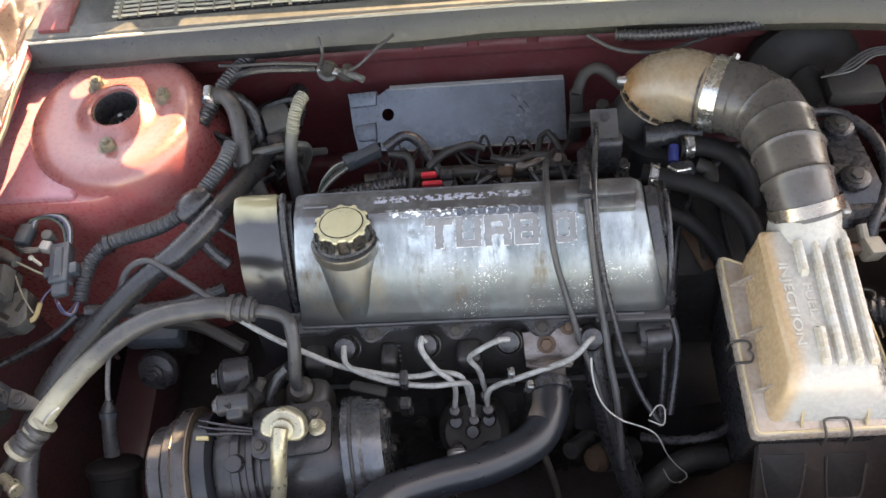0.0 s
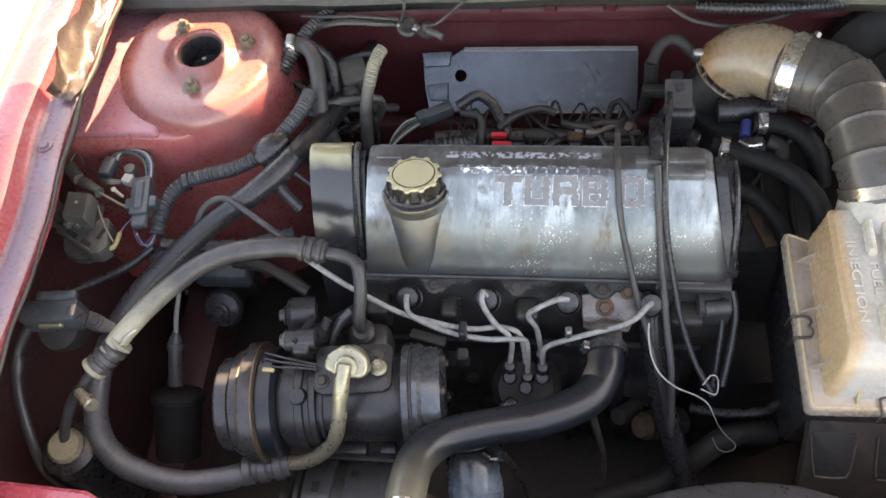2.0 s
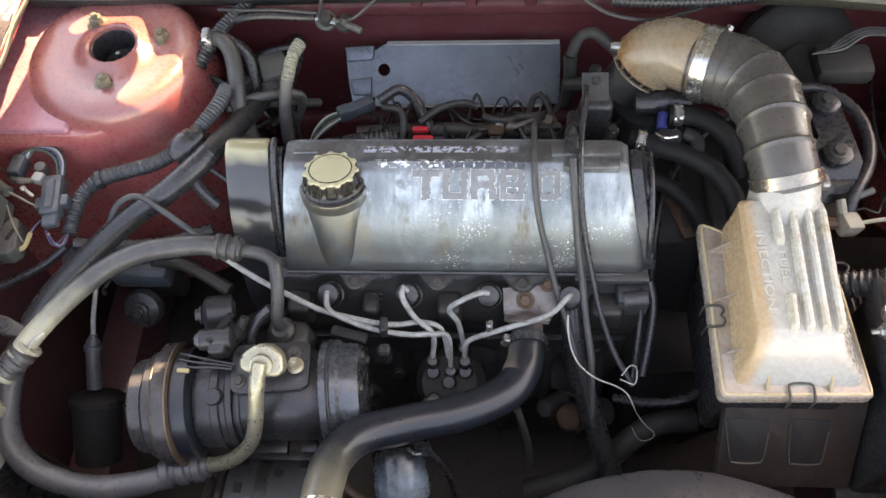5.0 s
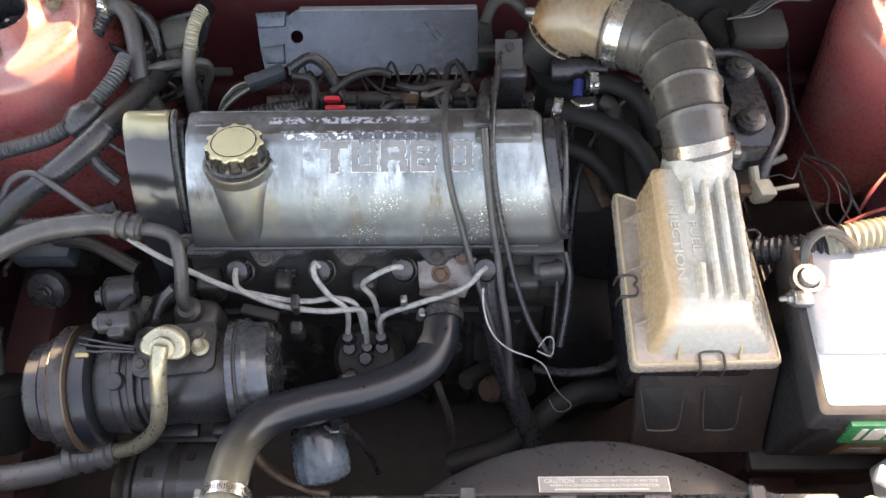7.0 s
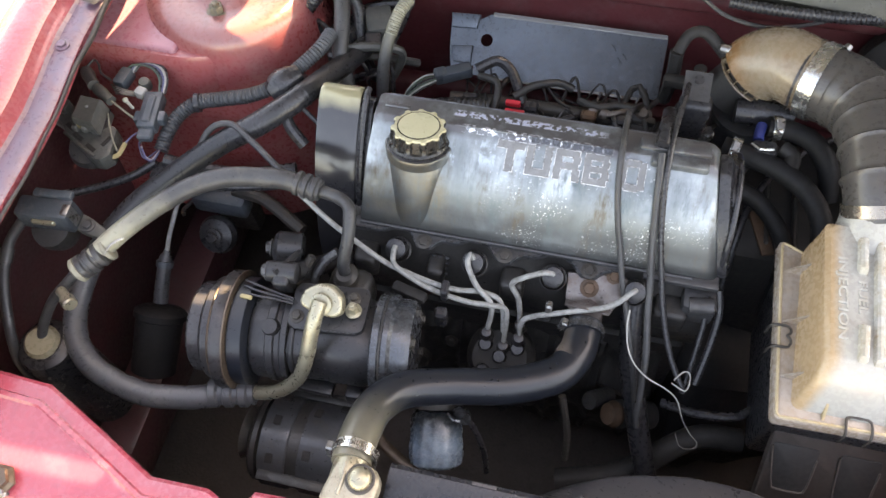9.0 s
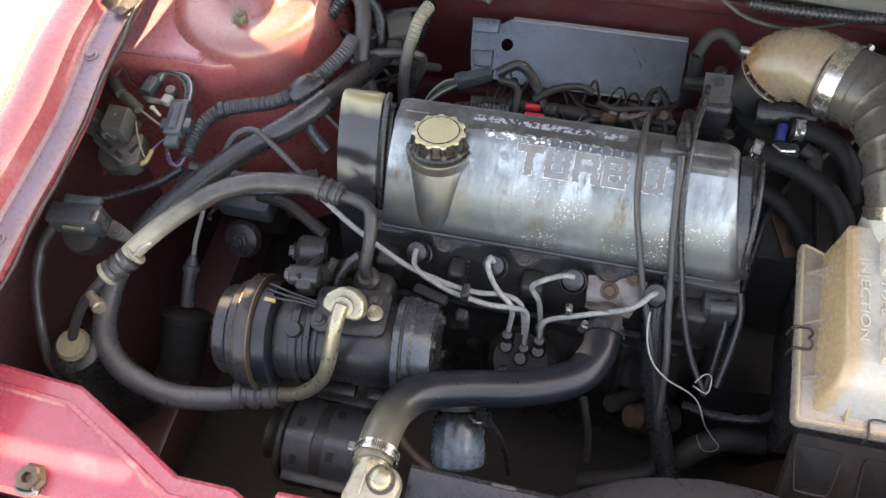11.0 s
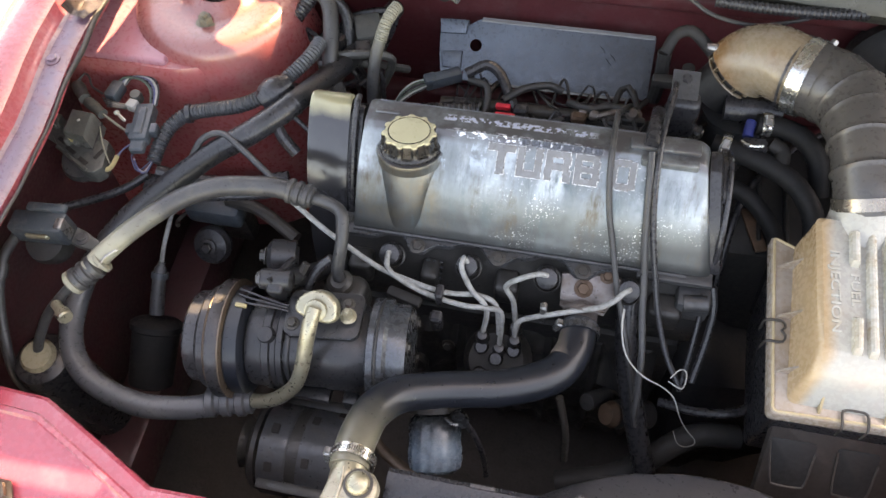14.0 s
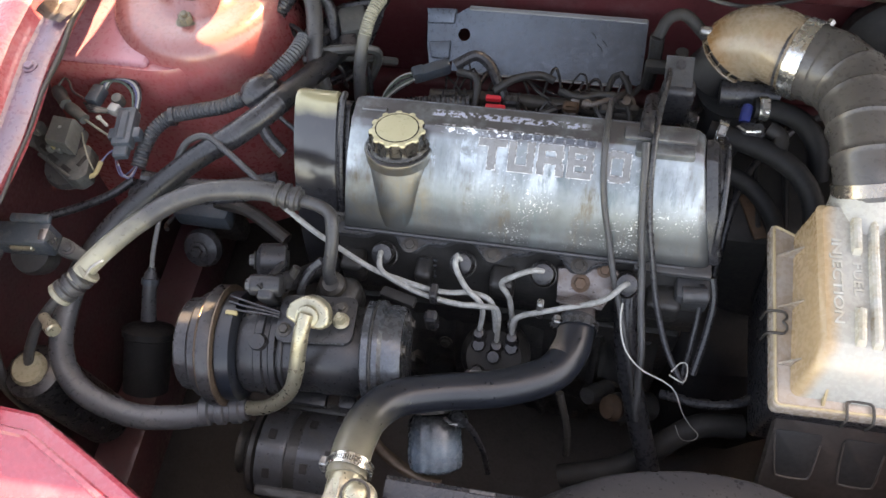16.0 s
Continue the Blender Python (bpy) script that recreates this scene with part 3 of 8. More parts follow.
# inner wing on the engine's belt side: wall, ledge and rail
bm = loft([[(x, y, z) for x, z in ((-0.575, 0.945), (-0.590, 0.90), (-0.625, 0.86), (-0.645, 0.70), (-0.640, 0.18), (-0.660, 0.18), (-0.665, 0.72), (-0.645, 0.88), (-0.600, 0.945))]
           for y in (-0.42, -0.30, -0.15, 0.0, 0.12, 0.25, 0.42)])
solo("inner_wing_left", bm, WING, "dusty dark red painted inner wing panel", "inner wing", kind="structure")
bm = loft([[(x, y, z) for x, z in ((0.868, 0.945), (0.870, 0.90), (0.872, 0.86), (0.875, 0.70), (0.87, 0.18), (0.89, 0.18), (0.895, 0.72), (0.885, 0.88), (0.86, 0.945))]
           for y in (-0.42, -0.30, -0.15, 0.0, 0.12, 0.25, 0.42)])
solo("inner_wing_right", bm, WING, "dusty red painted inner wing panel behind the battery", "inner wing", kind="structure")


def lean_out(y):
    """How far the wing's inner edge runs outward towards the cowl."""
    k = min(1.0, max(0.0, (y + 0.02) / 0.16))
    return 0.017 * k * k * (3 - 2 * k)


def fender(name, s, cx, label):
    """Outer wing: a bolted inner flange, a gutter and a crown that falls away outside. s: side."""
    prof = [(-0.002, 0.938), (0.0, 0.948), (0.010, 0.953), (0.026, 0.951), (0.034, 0.957), (0.040, 0.970), (0.052, 0.976), (0.078, 0.974), (0.102, 0.962), (0.125, 0.925),
            (0.140, 0.86), (0.150, 0.75), (0.150, 0.55), (0.144, 0.55), (0.134, 0.86), (0.095, 0.955), (0.05, 0.965), (0.03, 0.944), (0.006, 0.942)]
    rings = []
    for y in [-0.40 + 0.04 * k for k in range(31)]:
        drop = 0.05 * max(0.0, (-0.22 - y) / 0.18) ** 1.6
        inward = 0.010 * max(0.0, (-0.15 - y) / 0.2) - (lean_out(y) if s < 0 else 0.0)
        rings.append([(cx + s * (dx - inward), y, z - drop) for dx, z in prof])
    t = thing(name, label, "fender", (cx + s * 0.08, 0, 0.5), kind="structure")
    part("wing_panel", loft(rings), RED_CHALK, t)
    strip = []
    for y in [-0.36 + 0.04 * k for k in range(27)]:
        drop = 0.05 * max(0.0, (-0.22 - y) / 0.18) ** 1.6
        inward = 0.010 * max(0.0, (-0.15 - y) / 0.2) - (lean_out(y) if s < 0 else 0.0)
        strip.append([(cx + s * (dx - inward), y, z - drop) for dx, z in ((-0.0005, 0.9495), (0.010, 0.9545), (0.0265, 0.9525), (0.031, 0.9550), (0.030, 0.951), (0.010, 0.952))])
    part("wing_flange", loft(strip), LAVENDER, t, "weathered lavender flange")
    for y in (-0.16, 0.10, 0.34):
        part("wing_bolt", hexbolt((cx + s * (0.017 + (lean_out(y) if s < 0 else 0.0)), y, 0.9540), (0, 0, 1), 0.006, 0.005), LAVENDER, t)
    return t


fender("fender_left", -1, -0.535, "faded chalky red front wing with a dented bolted flange")
fender("fender_right", 1, 0.835, "faded red front wing beside the battery")

# seam sealer and crumpled foil-like flange at the rear of the belt-side rail
bm = bmesh.new()
path = spline([(-0.528, -0.28, 0.942), (-0.531, -0.05, 0.945), (-0.540, 0.05, 0.945), (-0.546, 0.13, 0.946), (-0.549, 0.22, 0.946), (-0.550, 0.28, 0.945), (-0.549, 0.345, 0.944)], 0.010)
sweep(bm, [p + Vector((0.0015 * math.sin(p.y * 60), 0, 0.001 * math.sin(p.y * 43))) for p in path], lambda s_, d: 0.0021 + 0.0014 * min(1.0, max(0.0, (s_ - 0.30) / 0.1)), 8)
solo("rail_weatherstrip", bm, DULL_RUBBER, "black rubber weatherstrip along the wing rail", "weatherstrip", kind="structure")
rows = []
for k in range(46):
    y = 0.165 + 0.0062 * k
    row = []
    for j in range(11):
        u = j / 10
        x = -0.553 - 0.027 * u
        q = Vector((x * 34 + y * 6, y * 10, 0.0))
        fold = abs(noise.noise(q)) * 0.020 + noise.noise(q * 2.7) * 0.006
        row.append((x + 0.010 * noise.noise(q * 1.3 + Vector((3, 1, 5))), y, 0.951 + 0.020 * u * u + fold))
    rows.append(row)
bm = loft(rows, False, False)
bmesh.ops.solidify(bm, geom=bm.faces[:], thickness=0.0015)
solo("crumpled_flange", bm, CRUMPLED, "crumpled faded sheet flange at the rear of the wing rail", "flange", kind="structure", angle=24)


def strut_tower(name, cx, cy, s, label):
    t = thing(name, label, "strut tower", (cx, cy, 0.55), kind="structure")
    prof = [(0.0288, 0.875), (0.0288, 0.911), (0.0300, 0.9165), (0.0330, 0.9182), (0.0365, 0.9168), (0.0430, 0.9110), (0.052, 0.9068), (0.060, 0.9055), (0.074, 0.9080),
            (0.088, 0.9095), (0.097, 0.9085), (0.104, 0.9055), (0.1095, 0.8995), (0.1135, 0.889), (0.1160, 0.872), (0.1190, 0.845), (0.124, 0.81), (0.132, 0.77), (0.140, 0.70), (0.146, 0.55)]
    if s > 0:
        prof = [(r if r < 0.118 else 0.118 - (0.866 - z) * 0.16, z) for r, z in prof]
    dome = lathe(prof, (cx, cy, 0), (0, 0, 1), 64, None, False)
    for v in dome.verts:
        away = math.hypot(v.co.x - cx, v.co.y - cy)
        v.co.x += s * 0.006 * min(1.0, max(0.0, (away - 0.06) / 0.04))
    part("tower_dome", dome, faded(RED, "dusty_red_tower_top", (0.250, 0.088, 0.084), (0, 0, 1), 0.328, 0.026), t, "dull red dome with a raised centre ring")
    # flat shelf and front wall between the dome and the wing
    x0, x1 = (cx - 0.22, cx - 0.040) if s < 0 else (cx + 0.040, cx + 0.20)
    if s < 0:
        front_line = rounded([(x0, cy - 0.06), (x0, cy - 0.122), (cx - 0.030, cy - 0.126), (cx + 0.010, cy - 0.116), (cx + 0.020, cy - 0.06)], 0.014, 5)
        part("tower_front", loft([[(x, y - 0.10 * (0.884 - z) * (1 if y < cy else 0), z) for x, y in front_line] for z in (0.56, 0.70, 0.80, 0.866, 0.877)] + [[(cx - 0.1 + (x - cx + 0.1) * 0.985, cy + (y - cy) * 0.975, 0.8845) for x, y in front_line]]), RED, t, "red front wall running into the dome")
        part("tower_shelf", box((x0, cy - 0.1185, 0.86), (x1, cy + 0.16, 0.892), 0.006, 4), MAUVE, t, "chalky shelf with the sky's mauve tint in its colour")
    else:
        part("tower_shelf", box((x0, cy - 0.112, 0.56), (x1, cy + 0.16, 0.892), 0.010, 4), MAUVE, t, "chalky shelf with the sky's mauve tint in its colour")
    part("strut_cup", lathe([(0.0287, 0.9125), (0.0278, 0.9120), (0.0265, 0.905), (0.0260, 0.880), (0.020, 0.872), (0.0, 0.871)], (cx, cy, 0), (0, 0, 1), 32, None, False), BLACK_PLASTIC, t, "black strut bearing cup")
    nut = part("strut_nut", hexbolt((cx, cy, 0.872), (0, 0, 1), 0.0075, 0.016, 0.012), ALU_MID, t, "dusty strut centre nut")
    for dx, dy in ((0.036 * s, 0.047), (-0.058 * s, 0.020), (0.0, -0.056)):
        p = (cx + dx, cy + dy, 0.9045)
        part("mount_nut", hexbolt(p, (0.05, 0, 1), 0.0092, 0.012, 0.005), DUSTY_NUT, t, "dusty stud and nut")
    return t


strut_tower("strut_tower_left", -0.434, 0.286, -1, "red painted strut tower with three studs, partly sunlit")
strut_tower("strut_tower_right", 0.695, 0.285, 1, "red painted strut tower behind the battery")

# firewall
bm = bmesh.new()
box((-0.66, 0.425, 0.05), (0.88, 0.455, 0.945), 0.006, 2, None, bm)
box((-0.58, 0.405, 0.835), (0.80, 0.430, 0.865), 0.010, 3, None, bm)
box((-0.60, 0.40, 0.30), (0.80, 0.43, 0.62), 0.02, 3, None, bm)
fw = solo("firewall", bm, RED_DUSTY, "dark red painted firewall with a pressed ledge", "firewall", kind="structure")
for x in (-0.055, 0.02, 0.10, -0.30):
    part("stud_tab", box((x - 0.008, 0.399, 0.862), (x + 0.008, 0.407, 0.880), 0.002, 1), RED_DUSTY, fw)

# cowl: sagging rubber seal, two thin trim strips, panel and slotted grille, all bowed forward at both ends
def bow(x):
    return -0.028 * x * x if x < 0 else -0.09 * x * x


def cowl_strip(name, profile, material, label, category, x0=-0.56, x1=0.86, sag=0.0):
    rows = []
    for k in range(37):
        x = x0 + (x1 - x0) * k / 36
        dz = sag * (math.sin(x * 9) + 0.5 * math.sin(x * 31))
        rows.append([(x, y + bow(x) + 0.3 * dz, z + dz) for y, z in profile])
    return solo(name, loft(rows), material, label, category, kind="structure")


cowl_strip("cowl_seal", ((0.372, 0.900), (0.364, 0.912), (0.362, 0.921), (0.367, 0.932), (0.374, 0.942), (0.380, 0.9485), (0.386, 0.946), (0.380, 0.936), (0.375, 0.922), (0.378, 0.900)), faded(COWL, "dust_faded_cowl_seal", (0.044, 0.043, 0.035), (1, 0, 0), -0.25, 0.30),
           "dusty sagging black rubber cowl seal", "cowl seal", sag=0.0022)
cowl_strip("trim", ((0.379, 0.9480), (0.3785, 0.9510), (0.3805, 0.9520), (0.3825, 0.9510), (0.3825, 0.9480)), GRILLE_CREAM, "thin pale trim line over the cowl seal", "trim")
cowl_strip("cowl_panel", ((0.384, 0.930), (0.384, 0.949), (0.3865, 0.9525), (0.391, 0.9535), (0.3985, 0.9575), (0.402, 0.954), (0.47, 0.953), (0.56, 0.985), (0.75, 1.02), (0.75, 1.00), (0.56, 0.965), (0.43, 0.93)), GREY_PLASTIC,
           "dull grey cowl panel ahead of the windscreen", "cowl")
solo("hinge_pocket", box((-0.540, 0.384, 0.950), (-0.497, 0.450, 0.9600), 0.004, 2), RED_DUSTY, "dark red hinge pocket at the cowl corner", "pocket", kind="structure")
cg = thing("cowl_grille", "pale slotted plastic air grille on the cowl", "grille", (-0.15, 0.43, 0.955), kind="structure")


def grille_bar(name, x0, x1, ya, yb, z, w, hgt, material, label=""):
    rows = []
    for k in range(13):
        x = x0 + (x1 - x0) * k / 12
        zz = z + 0.0008 * math.sin(x * 47)
        rows.append([(x, ya + bow(x), zz), (x, yb + bow(x), zz), (x, yb + bow(x), zz + hgt), (x, ya + bow(x), zz + hgt)])
    return part(name, loft(rows), material, cg, label, False)


grille_bar("grille_well", -0.436, 0.075, 0.4035, 0.476, 0.9545, 0, 0.0025, BLACK_PLASTIC, "dark well under the slats")
for k in range(10):
    y = 0.4050 + 0.0076 * k
    grille_bar("grille_rail", -0.440, 0.078, y - 0.0010, y + 0.0010, 0.9600 + 0.0003 * k, 0, 0.0028, GRILLE_CREAM)
for k in range(21):
    x = -0.430 + 0.0248 * k
    w = 0.0022 if k % 3 == 0 else 0.0010
    part("grille_slat", box((x - w, 0.402 + bow(x), 0.9575), (x + w, 0.476 + bow(x), 0.9640), 0.0005, 1), COWL_PALE, cg)
grille_bar("side_panel", 0.080, 0.56, 0.4040, 0.478, 0.9545, 0, 0.0085, BLUEGREY_PLASTIC, "dark grey plastic side panel")
for k in range(5):
    x = 0.10 + 0.037 * k
    part("slot", box((x, 0.4075 + bow(x), 0.9622), (x + 0.030, 0.4125 + bow(x), 0.9640), 0.0005, 1), RUBBER, cg)

# raised hood on its hinges, over and behind the engine, out of view; its notched edge and openings are added to shape
# the sun patches
hinge, front = Vector((0, 0.46, 1.00)), Vector((0, -0.02, 1.60))
slope = (front - hinge).normalized()
hood_m = frame_of((0.0, hinge.y, hinge.z), (1, 0, 0), slope)
hl = (front - hinge).length


def slot(x0, x1, s0, s1):
    return rounded([(x0, s0), (x1, s0), (x1, s1), (x0, s1)], min(x1 - x0, s1 - s0) * 0.45)


hood_outline = [(-0.545, -0.030), (0.70, -0.030), (0.70, hl), (-0.343, hl), (-0.530, 0.240), (-0.448, 0.226), (-0.452, 0.160), (-0.468, 0.080), (-0.492, 0.015)]
# added openings, outlined so that sun falls on the tower, trim and compressor
sun_opening = rounded([(-0.446, 0.066), (-0.430, 0.045), (-0.387, 0.031), (-0.346, 0.055), (-0.320, 0.088), (-0.303, 0.108), (-0.270, 0.110), (-0.243, 0.135), (-0.236, 0.155), (-0.246, 0.176), (-0.296, 0.184), (-0.316, 0.170),
                 (-0.312, 0.147), (-0.313, 0.127), (-0.328, 0.100), (-0.352, 0.080), (-0.380, 0.067), (-0.404, 0.066), (-0.425, 0.082)], 0.012)
sun_slits = [slot(-0.320, 0.262, 0.0326, 0.0430), [(-0.310, 0.0440), (0.262, 0.0440), (0.262, 0.0496), (0.15, 0.0470), (0.0, 0.0461), (-0.20, 0.0464), (-0.310, 0.0472)], slot(-0.132, -0.082, 0.4255, 0.4425), slot(-0.245, -0.060, 0.629, 0.648)]
hood = thing("hood", "raised hood with a grey padded liner, propped open above the engine, cut to let sun patches through", "hood", (0.075, 0.46, 1.0), kind="structure")
skin = part("hood_skin", plate_with_openings(hood_outline, [sun_opening] + sun_slits, -0.006, -0.002, hood_m), RED_CHALK, hood, "faded red outer skin", False)
part("hood_liner", plate_with_openings(hood_outline, [sun_opening] + sun_slits, 0.0, 0.006, hood_m), LINER, skin, "grey padded liner", False)
for hx in (-0.50, 0.66):
    part("hood_hinge", tube([(hx, 0.50, 0.95), (hx, 0.47, 1.0), (hx, 0.42, 1.04)], 0.012, 8), STEEL, hood)

# radiator support of the red nose, with its bead and the dark header below
sup = thing("radiator_support", "glossy red radiator support panel with a pressed bead", "radiator support", (0.0, -0.36, 0.80), kind="structure")
rear = [(-0.60, -0.262), (-0.572, -0.266), (-0.441, -0.272), (-0.371, -0.304), (-0.300, -0.338), (-0.24, -0.337), (-0.226, -0.343), (-0.203, -0.338), (-0.194, -0.330),
        (-0.111, -0.326), (-0.019, -0.327), (0.20, -0.329), (0.421, -0.327), (0.529, -0.322), (0.557, -0.336), (0.61, -0.312), (0.646, -0.292), (0.84, -0.270)]


def along(rows2, x):
    for (xa, ya), (xb, yb) in zip(rows2, rows2[1:]):
        if xa <= x <= xb:
            return ya + (yb - ya) * (x - xa) / (xb - xa)
    return rows2[-1][1]


xs = sorted(set([x for x, _ in rear] + [-0.60 + 0.03 * k for k in range(49) if -0.60 + 0.03 * k < 0.84]))
rows = []
for x in xs:
    y0 = along(rear, x)
    y1 = -0.392 - 0.012 * (x + 0.3) ** 2
    dent = 0.010 if abs(x + 0.212) < 0.012 else 0.0
    rows.append([(x, y0, 0.845), (x, y0, 0.866 - dent), (x, y0 - 0.004, 0.870 - dent), (x, y0 - 0.018, 0.870 - dent), (x, y0 - 0.020, 0.8735 - dent), (x, y0 - 0.0245, 0.8740 - dent), (x, y0 - 0.027, 0.870 - dent * 0.6),
                 (x, y0 * 0.5 + y1 * 0.5, 0.868), (x, y1 + 0.006, 0.862), (x, y1, 0.855), (x, y1 - 0.004, 0.80), (x, y1 + 0.004, 0.80), (x, y1 + 0.008, 0.848), (x, y0 - 0.008, 0.858)])
part("support_panel", loft(rows), RED_GLOSS, sup)
part("header_panel", loft([[(x, y - 0.012 * (x + 0.3) ** 2, z) for y, z in ((-0.395, 0.80), (-0.400, 0.848), (-0.425, 0.842), (-0.52, 0.80), (-0.60, 0.72), (-0.60, 0.18), (-0.40, 0.18))] for x in (-0.62, -0.3, 0.0, 0.3, 0.6, 0.86)]),
     BLUEGREY_PLASTIC, sup, "dark grey header panel")
part("hood_stop", lathe([(0.016, 0), (0.017, 0.004), (0.013, 0.007), (0.013, 0.013), (0.006, 0.013), (0.005, 0.006)], (-0.446, -0.374, 0.866), (0, -0.1, 1), 6), BRONZE, sup, "threaded hexagonal hood stop nut")
part("stop_spring", tube([(-0.446 + 0.011 * math.cos(a), -0.386 + 0.004 * math.sin(a), 0.862 + 0.0009 * a) for a in [0.6 * k for k in range(24)]], 0.0018, 6, 0.01), STEEL, sup)
part("support_rivet", hexbolt((-0.088, -0.342, 0.869), (0, 0, 1), 0.007, 0.006), STEEL, sup)
part("support_clip", box((-0.098, -0.350, 0.867), (-0.078, -0.338, 0.873), 0.002, 1), STEEL, sup)
part("support_rivet", hexbolt((0.536, -0.342, 0.869), (0, 0, 1), 0.006, 0.005), STEEL, sup)
part("support_leg", box((-0.30, -0.40, 0.25), (-0.24, -0.36, 0.80), 0.01, 2), WING, sup)
part("support_leg", box((0.50, -0.40, 0.25), (0.56, -0.36, 0.80), 0.01, 2), RED_DUSTY, sup)

# black sheet on the radiator's top tank, with clips
rad = thing("radiator", "radiator with a black top plate and plastic clips", "radiator", (0.2, -0.30, 0.45))
part("top_plate", loft([[(x, y, z) for y, z in ((-0.268, 0.818), (-0.270, 0.846), (-0.275, 0.849), (-0.305, 0.846), (-0.316, 0.838), (-0.318, 0.80), (-0.300, 0.80))] for x in (-0.075, -0.05, 0.10, 0.25, 0.40, 0.472)]),
     PLATE_BLACK, rad, "black painted top plate")
part("core", box((-0.05, -0.315, 0.40), (0.45, -0.280, 0.80), 0.004, 1), ROAD_DUST, rad)
tab = part("end_tab", prism(rounded([(0.412, -0.318), (0.478, -0.318), (0.478, -0.288), (0.468, -0.272), (0.440, -0.272)], 0.004), 0.8495, 0.8520, 0.0008), LABEL_GREY, rad, "pale metal end tab")
part("tab_hole", lathe([(0.0042, 0), (0.0042, 0.0008), (0.0, 0.0008)], (0.452, -0.296, 0.8520), (0, 0, 1), 14), RUBBER, tab)
part("tab_screw", lathe([(0.0055, 0), (0.0050, 0.0015), (0.0, 0.0018)], (0.440, -0.288, 0.8520), (0, 0, 1), 14), WHITE, tab)
for x in (0.118, 0.395):
    c = part("clip", box((x - 0.008, -0.292, 0.846), (x + 0.008, -0.262, 0.853), 0.002, 1), BLACK_PLASTIC, rad, "black push clip")
    part("clip_tail", box((x - 0.003, -0.312, 0.847), (x + 0.003, -0.292, 0.851), 0.001, 1), BLACK_PLASTIC, c)
for x in (0.02, 0.21, 0.30):
    part("slot", box((x - 0.013, -0.2755, 0.8475), (x + 0.013, -0.2705, 0.8505), 0.001, 1), RUBBER, rad)

# fan shroud ring with its warning label
shr = thing("fan_shroud", "dusty grey electric fan shroud with a warning label", "fan shroud", (0.25, -0.24, 0.45))
arc = [(0.075, -0.258), (0.105, -0.241), (0.139, -0.226), (0.170, -0.217), (0.220, -0.2085), (0.255, -0.207), (0.290, -0.2095), (0.335, -0.220), (0.370, -0.231), (0.400, -0.245), (0.425, -0.258)]
xs2 = [0.075 + 0.35 * k / 28 for k in range(29)]
rows = []
for x in xs2:
    y = along(arc, x)
    u = (x - 0.25) / 0.175
    zr = 0.786 - 0.010 * u * u
    rows.append([(x, -0.270, 0.800), (x, -0.268, 0.8085), (x, -0.262, 0.8095), (x, y * 0.4 - 0.262 * 0.6, 0.804 - 0.003 * u * u), (x, y + 0.001, zr + 0.004), (x, y + 0.004, zr), (x, y + 0.006, zr - 0.05), (x, y - 0.001, zr - 0.05), (x, y - 0.002, zr - 0.006), (x, -0.262, 0.798)])
part("shroud_top", loft(rows), SHROUD, shr)
part("shroud_ring", lathe([(0.150, 0.0), (0.165, 0.0), (0.168, 0.045), (0.150, 0.045), (0.150, 0.0)], (0.25, -0.258, 0.56), (0, 1, 0), 40, close=False), SHROUD, shr)
lab_m = frame_of((0.257, -0.2535, 0.8085), (1, 0, 0), (0, 0.95, -0.30))
lab = part("warning_label", prism([(-0.066, -0.0085), (0.066, -0.0085), (0.066, 0.0085), (-0.066, 0.0085)], 0, 0.0008, 0, lab_m), LABEL_GREY, shr, "faded caution label")
bm = bmesh.new()
for lo, hi in (((-0.066, 0.0076), (0.066, 0.0085)), ((-0.066, -0.0085), (-0.0648, 0.0085)), ((0.0648, -0.0085), (0.066, 0.0085))):
    join(bm, prism([(lo[0], lo[1]), (hi[0], lo[1]), (hi[0], hi[1]), (lo[0], hi[1])], 0.0012, 0.0014, 0, lab_m))
part("label_border", bm, LABEL_WHITE, lab)
for text, size, px, py in (("CAUTION", 0.0068, -0.045, 0.0038), ("ELECTRIC FAN MAY START AT ANY TIME", 0.0042, 0.016, 0.0038),
                           ("WHEN THE IGNITION SWITCH IS IN THE ON POSITION", 0.0044, 0.0, -0.0012)):
    b2 = lettering(text, size, 0.0001)
    b2.transform(lab_m @ pose(px, py, 0.0011))
    part("label_text", b2, LABEL_WHITE, lab)
part("label_bar", prism([(-0.05, -0.0062), (0.045, -0.0062), (0.045, -0.0046), (-0.05, -0.0046)], 0.0010, 0.0011, 0, lab_m), LABEL_WHITE, lab)

# closing structure low in the bay: an added floor that hides the bright ground, and rails
bm = bmesh.new()
box((-0.70, -0.60, 0.16), (0.95, 0.50, 0.20), 0.01, 1, None, bm)
solo("undertray", bm, ROAD_DUST, "dark floor added below the engine to keep the bay's bottom dark", "undertray", kind="structure")
bm = bmesh.new()
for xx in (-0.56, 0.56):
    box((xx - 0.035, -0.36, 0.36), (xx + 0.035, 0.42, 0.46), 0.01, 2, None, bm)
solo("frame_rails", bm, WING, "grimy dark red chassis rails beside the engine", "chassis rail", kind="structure")

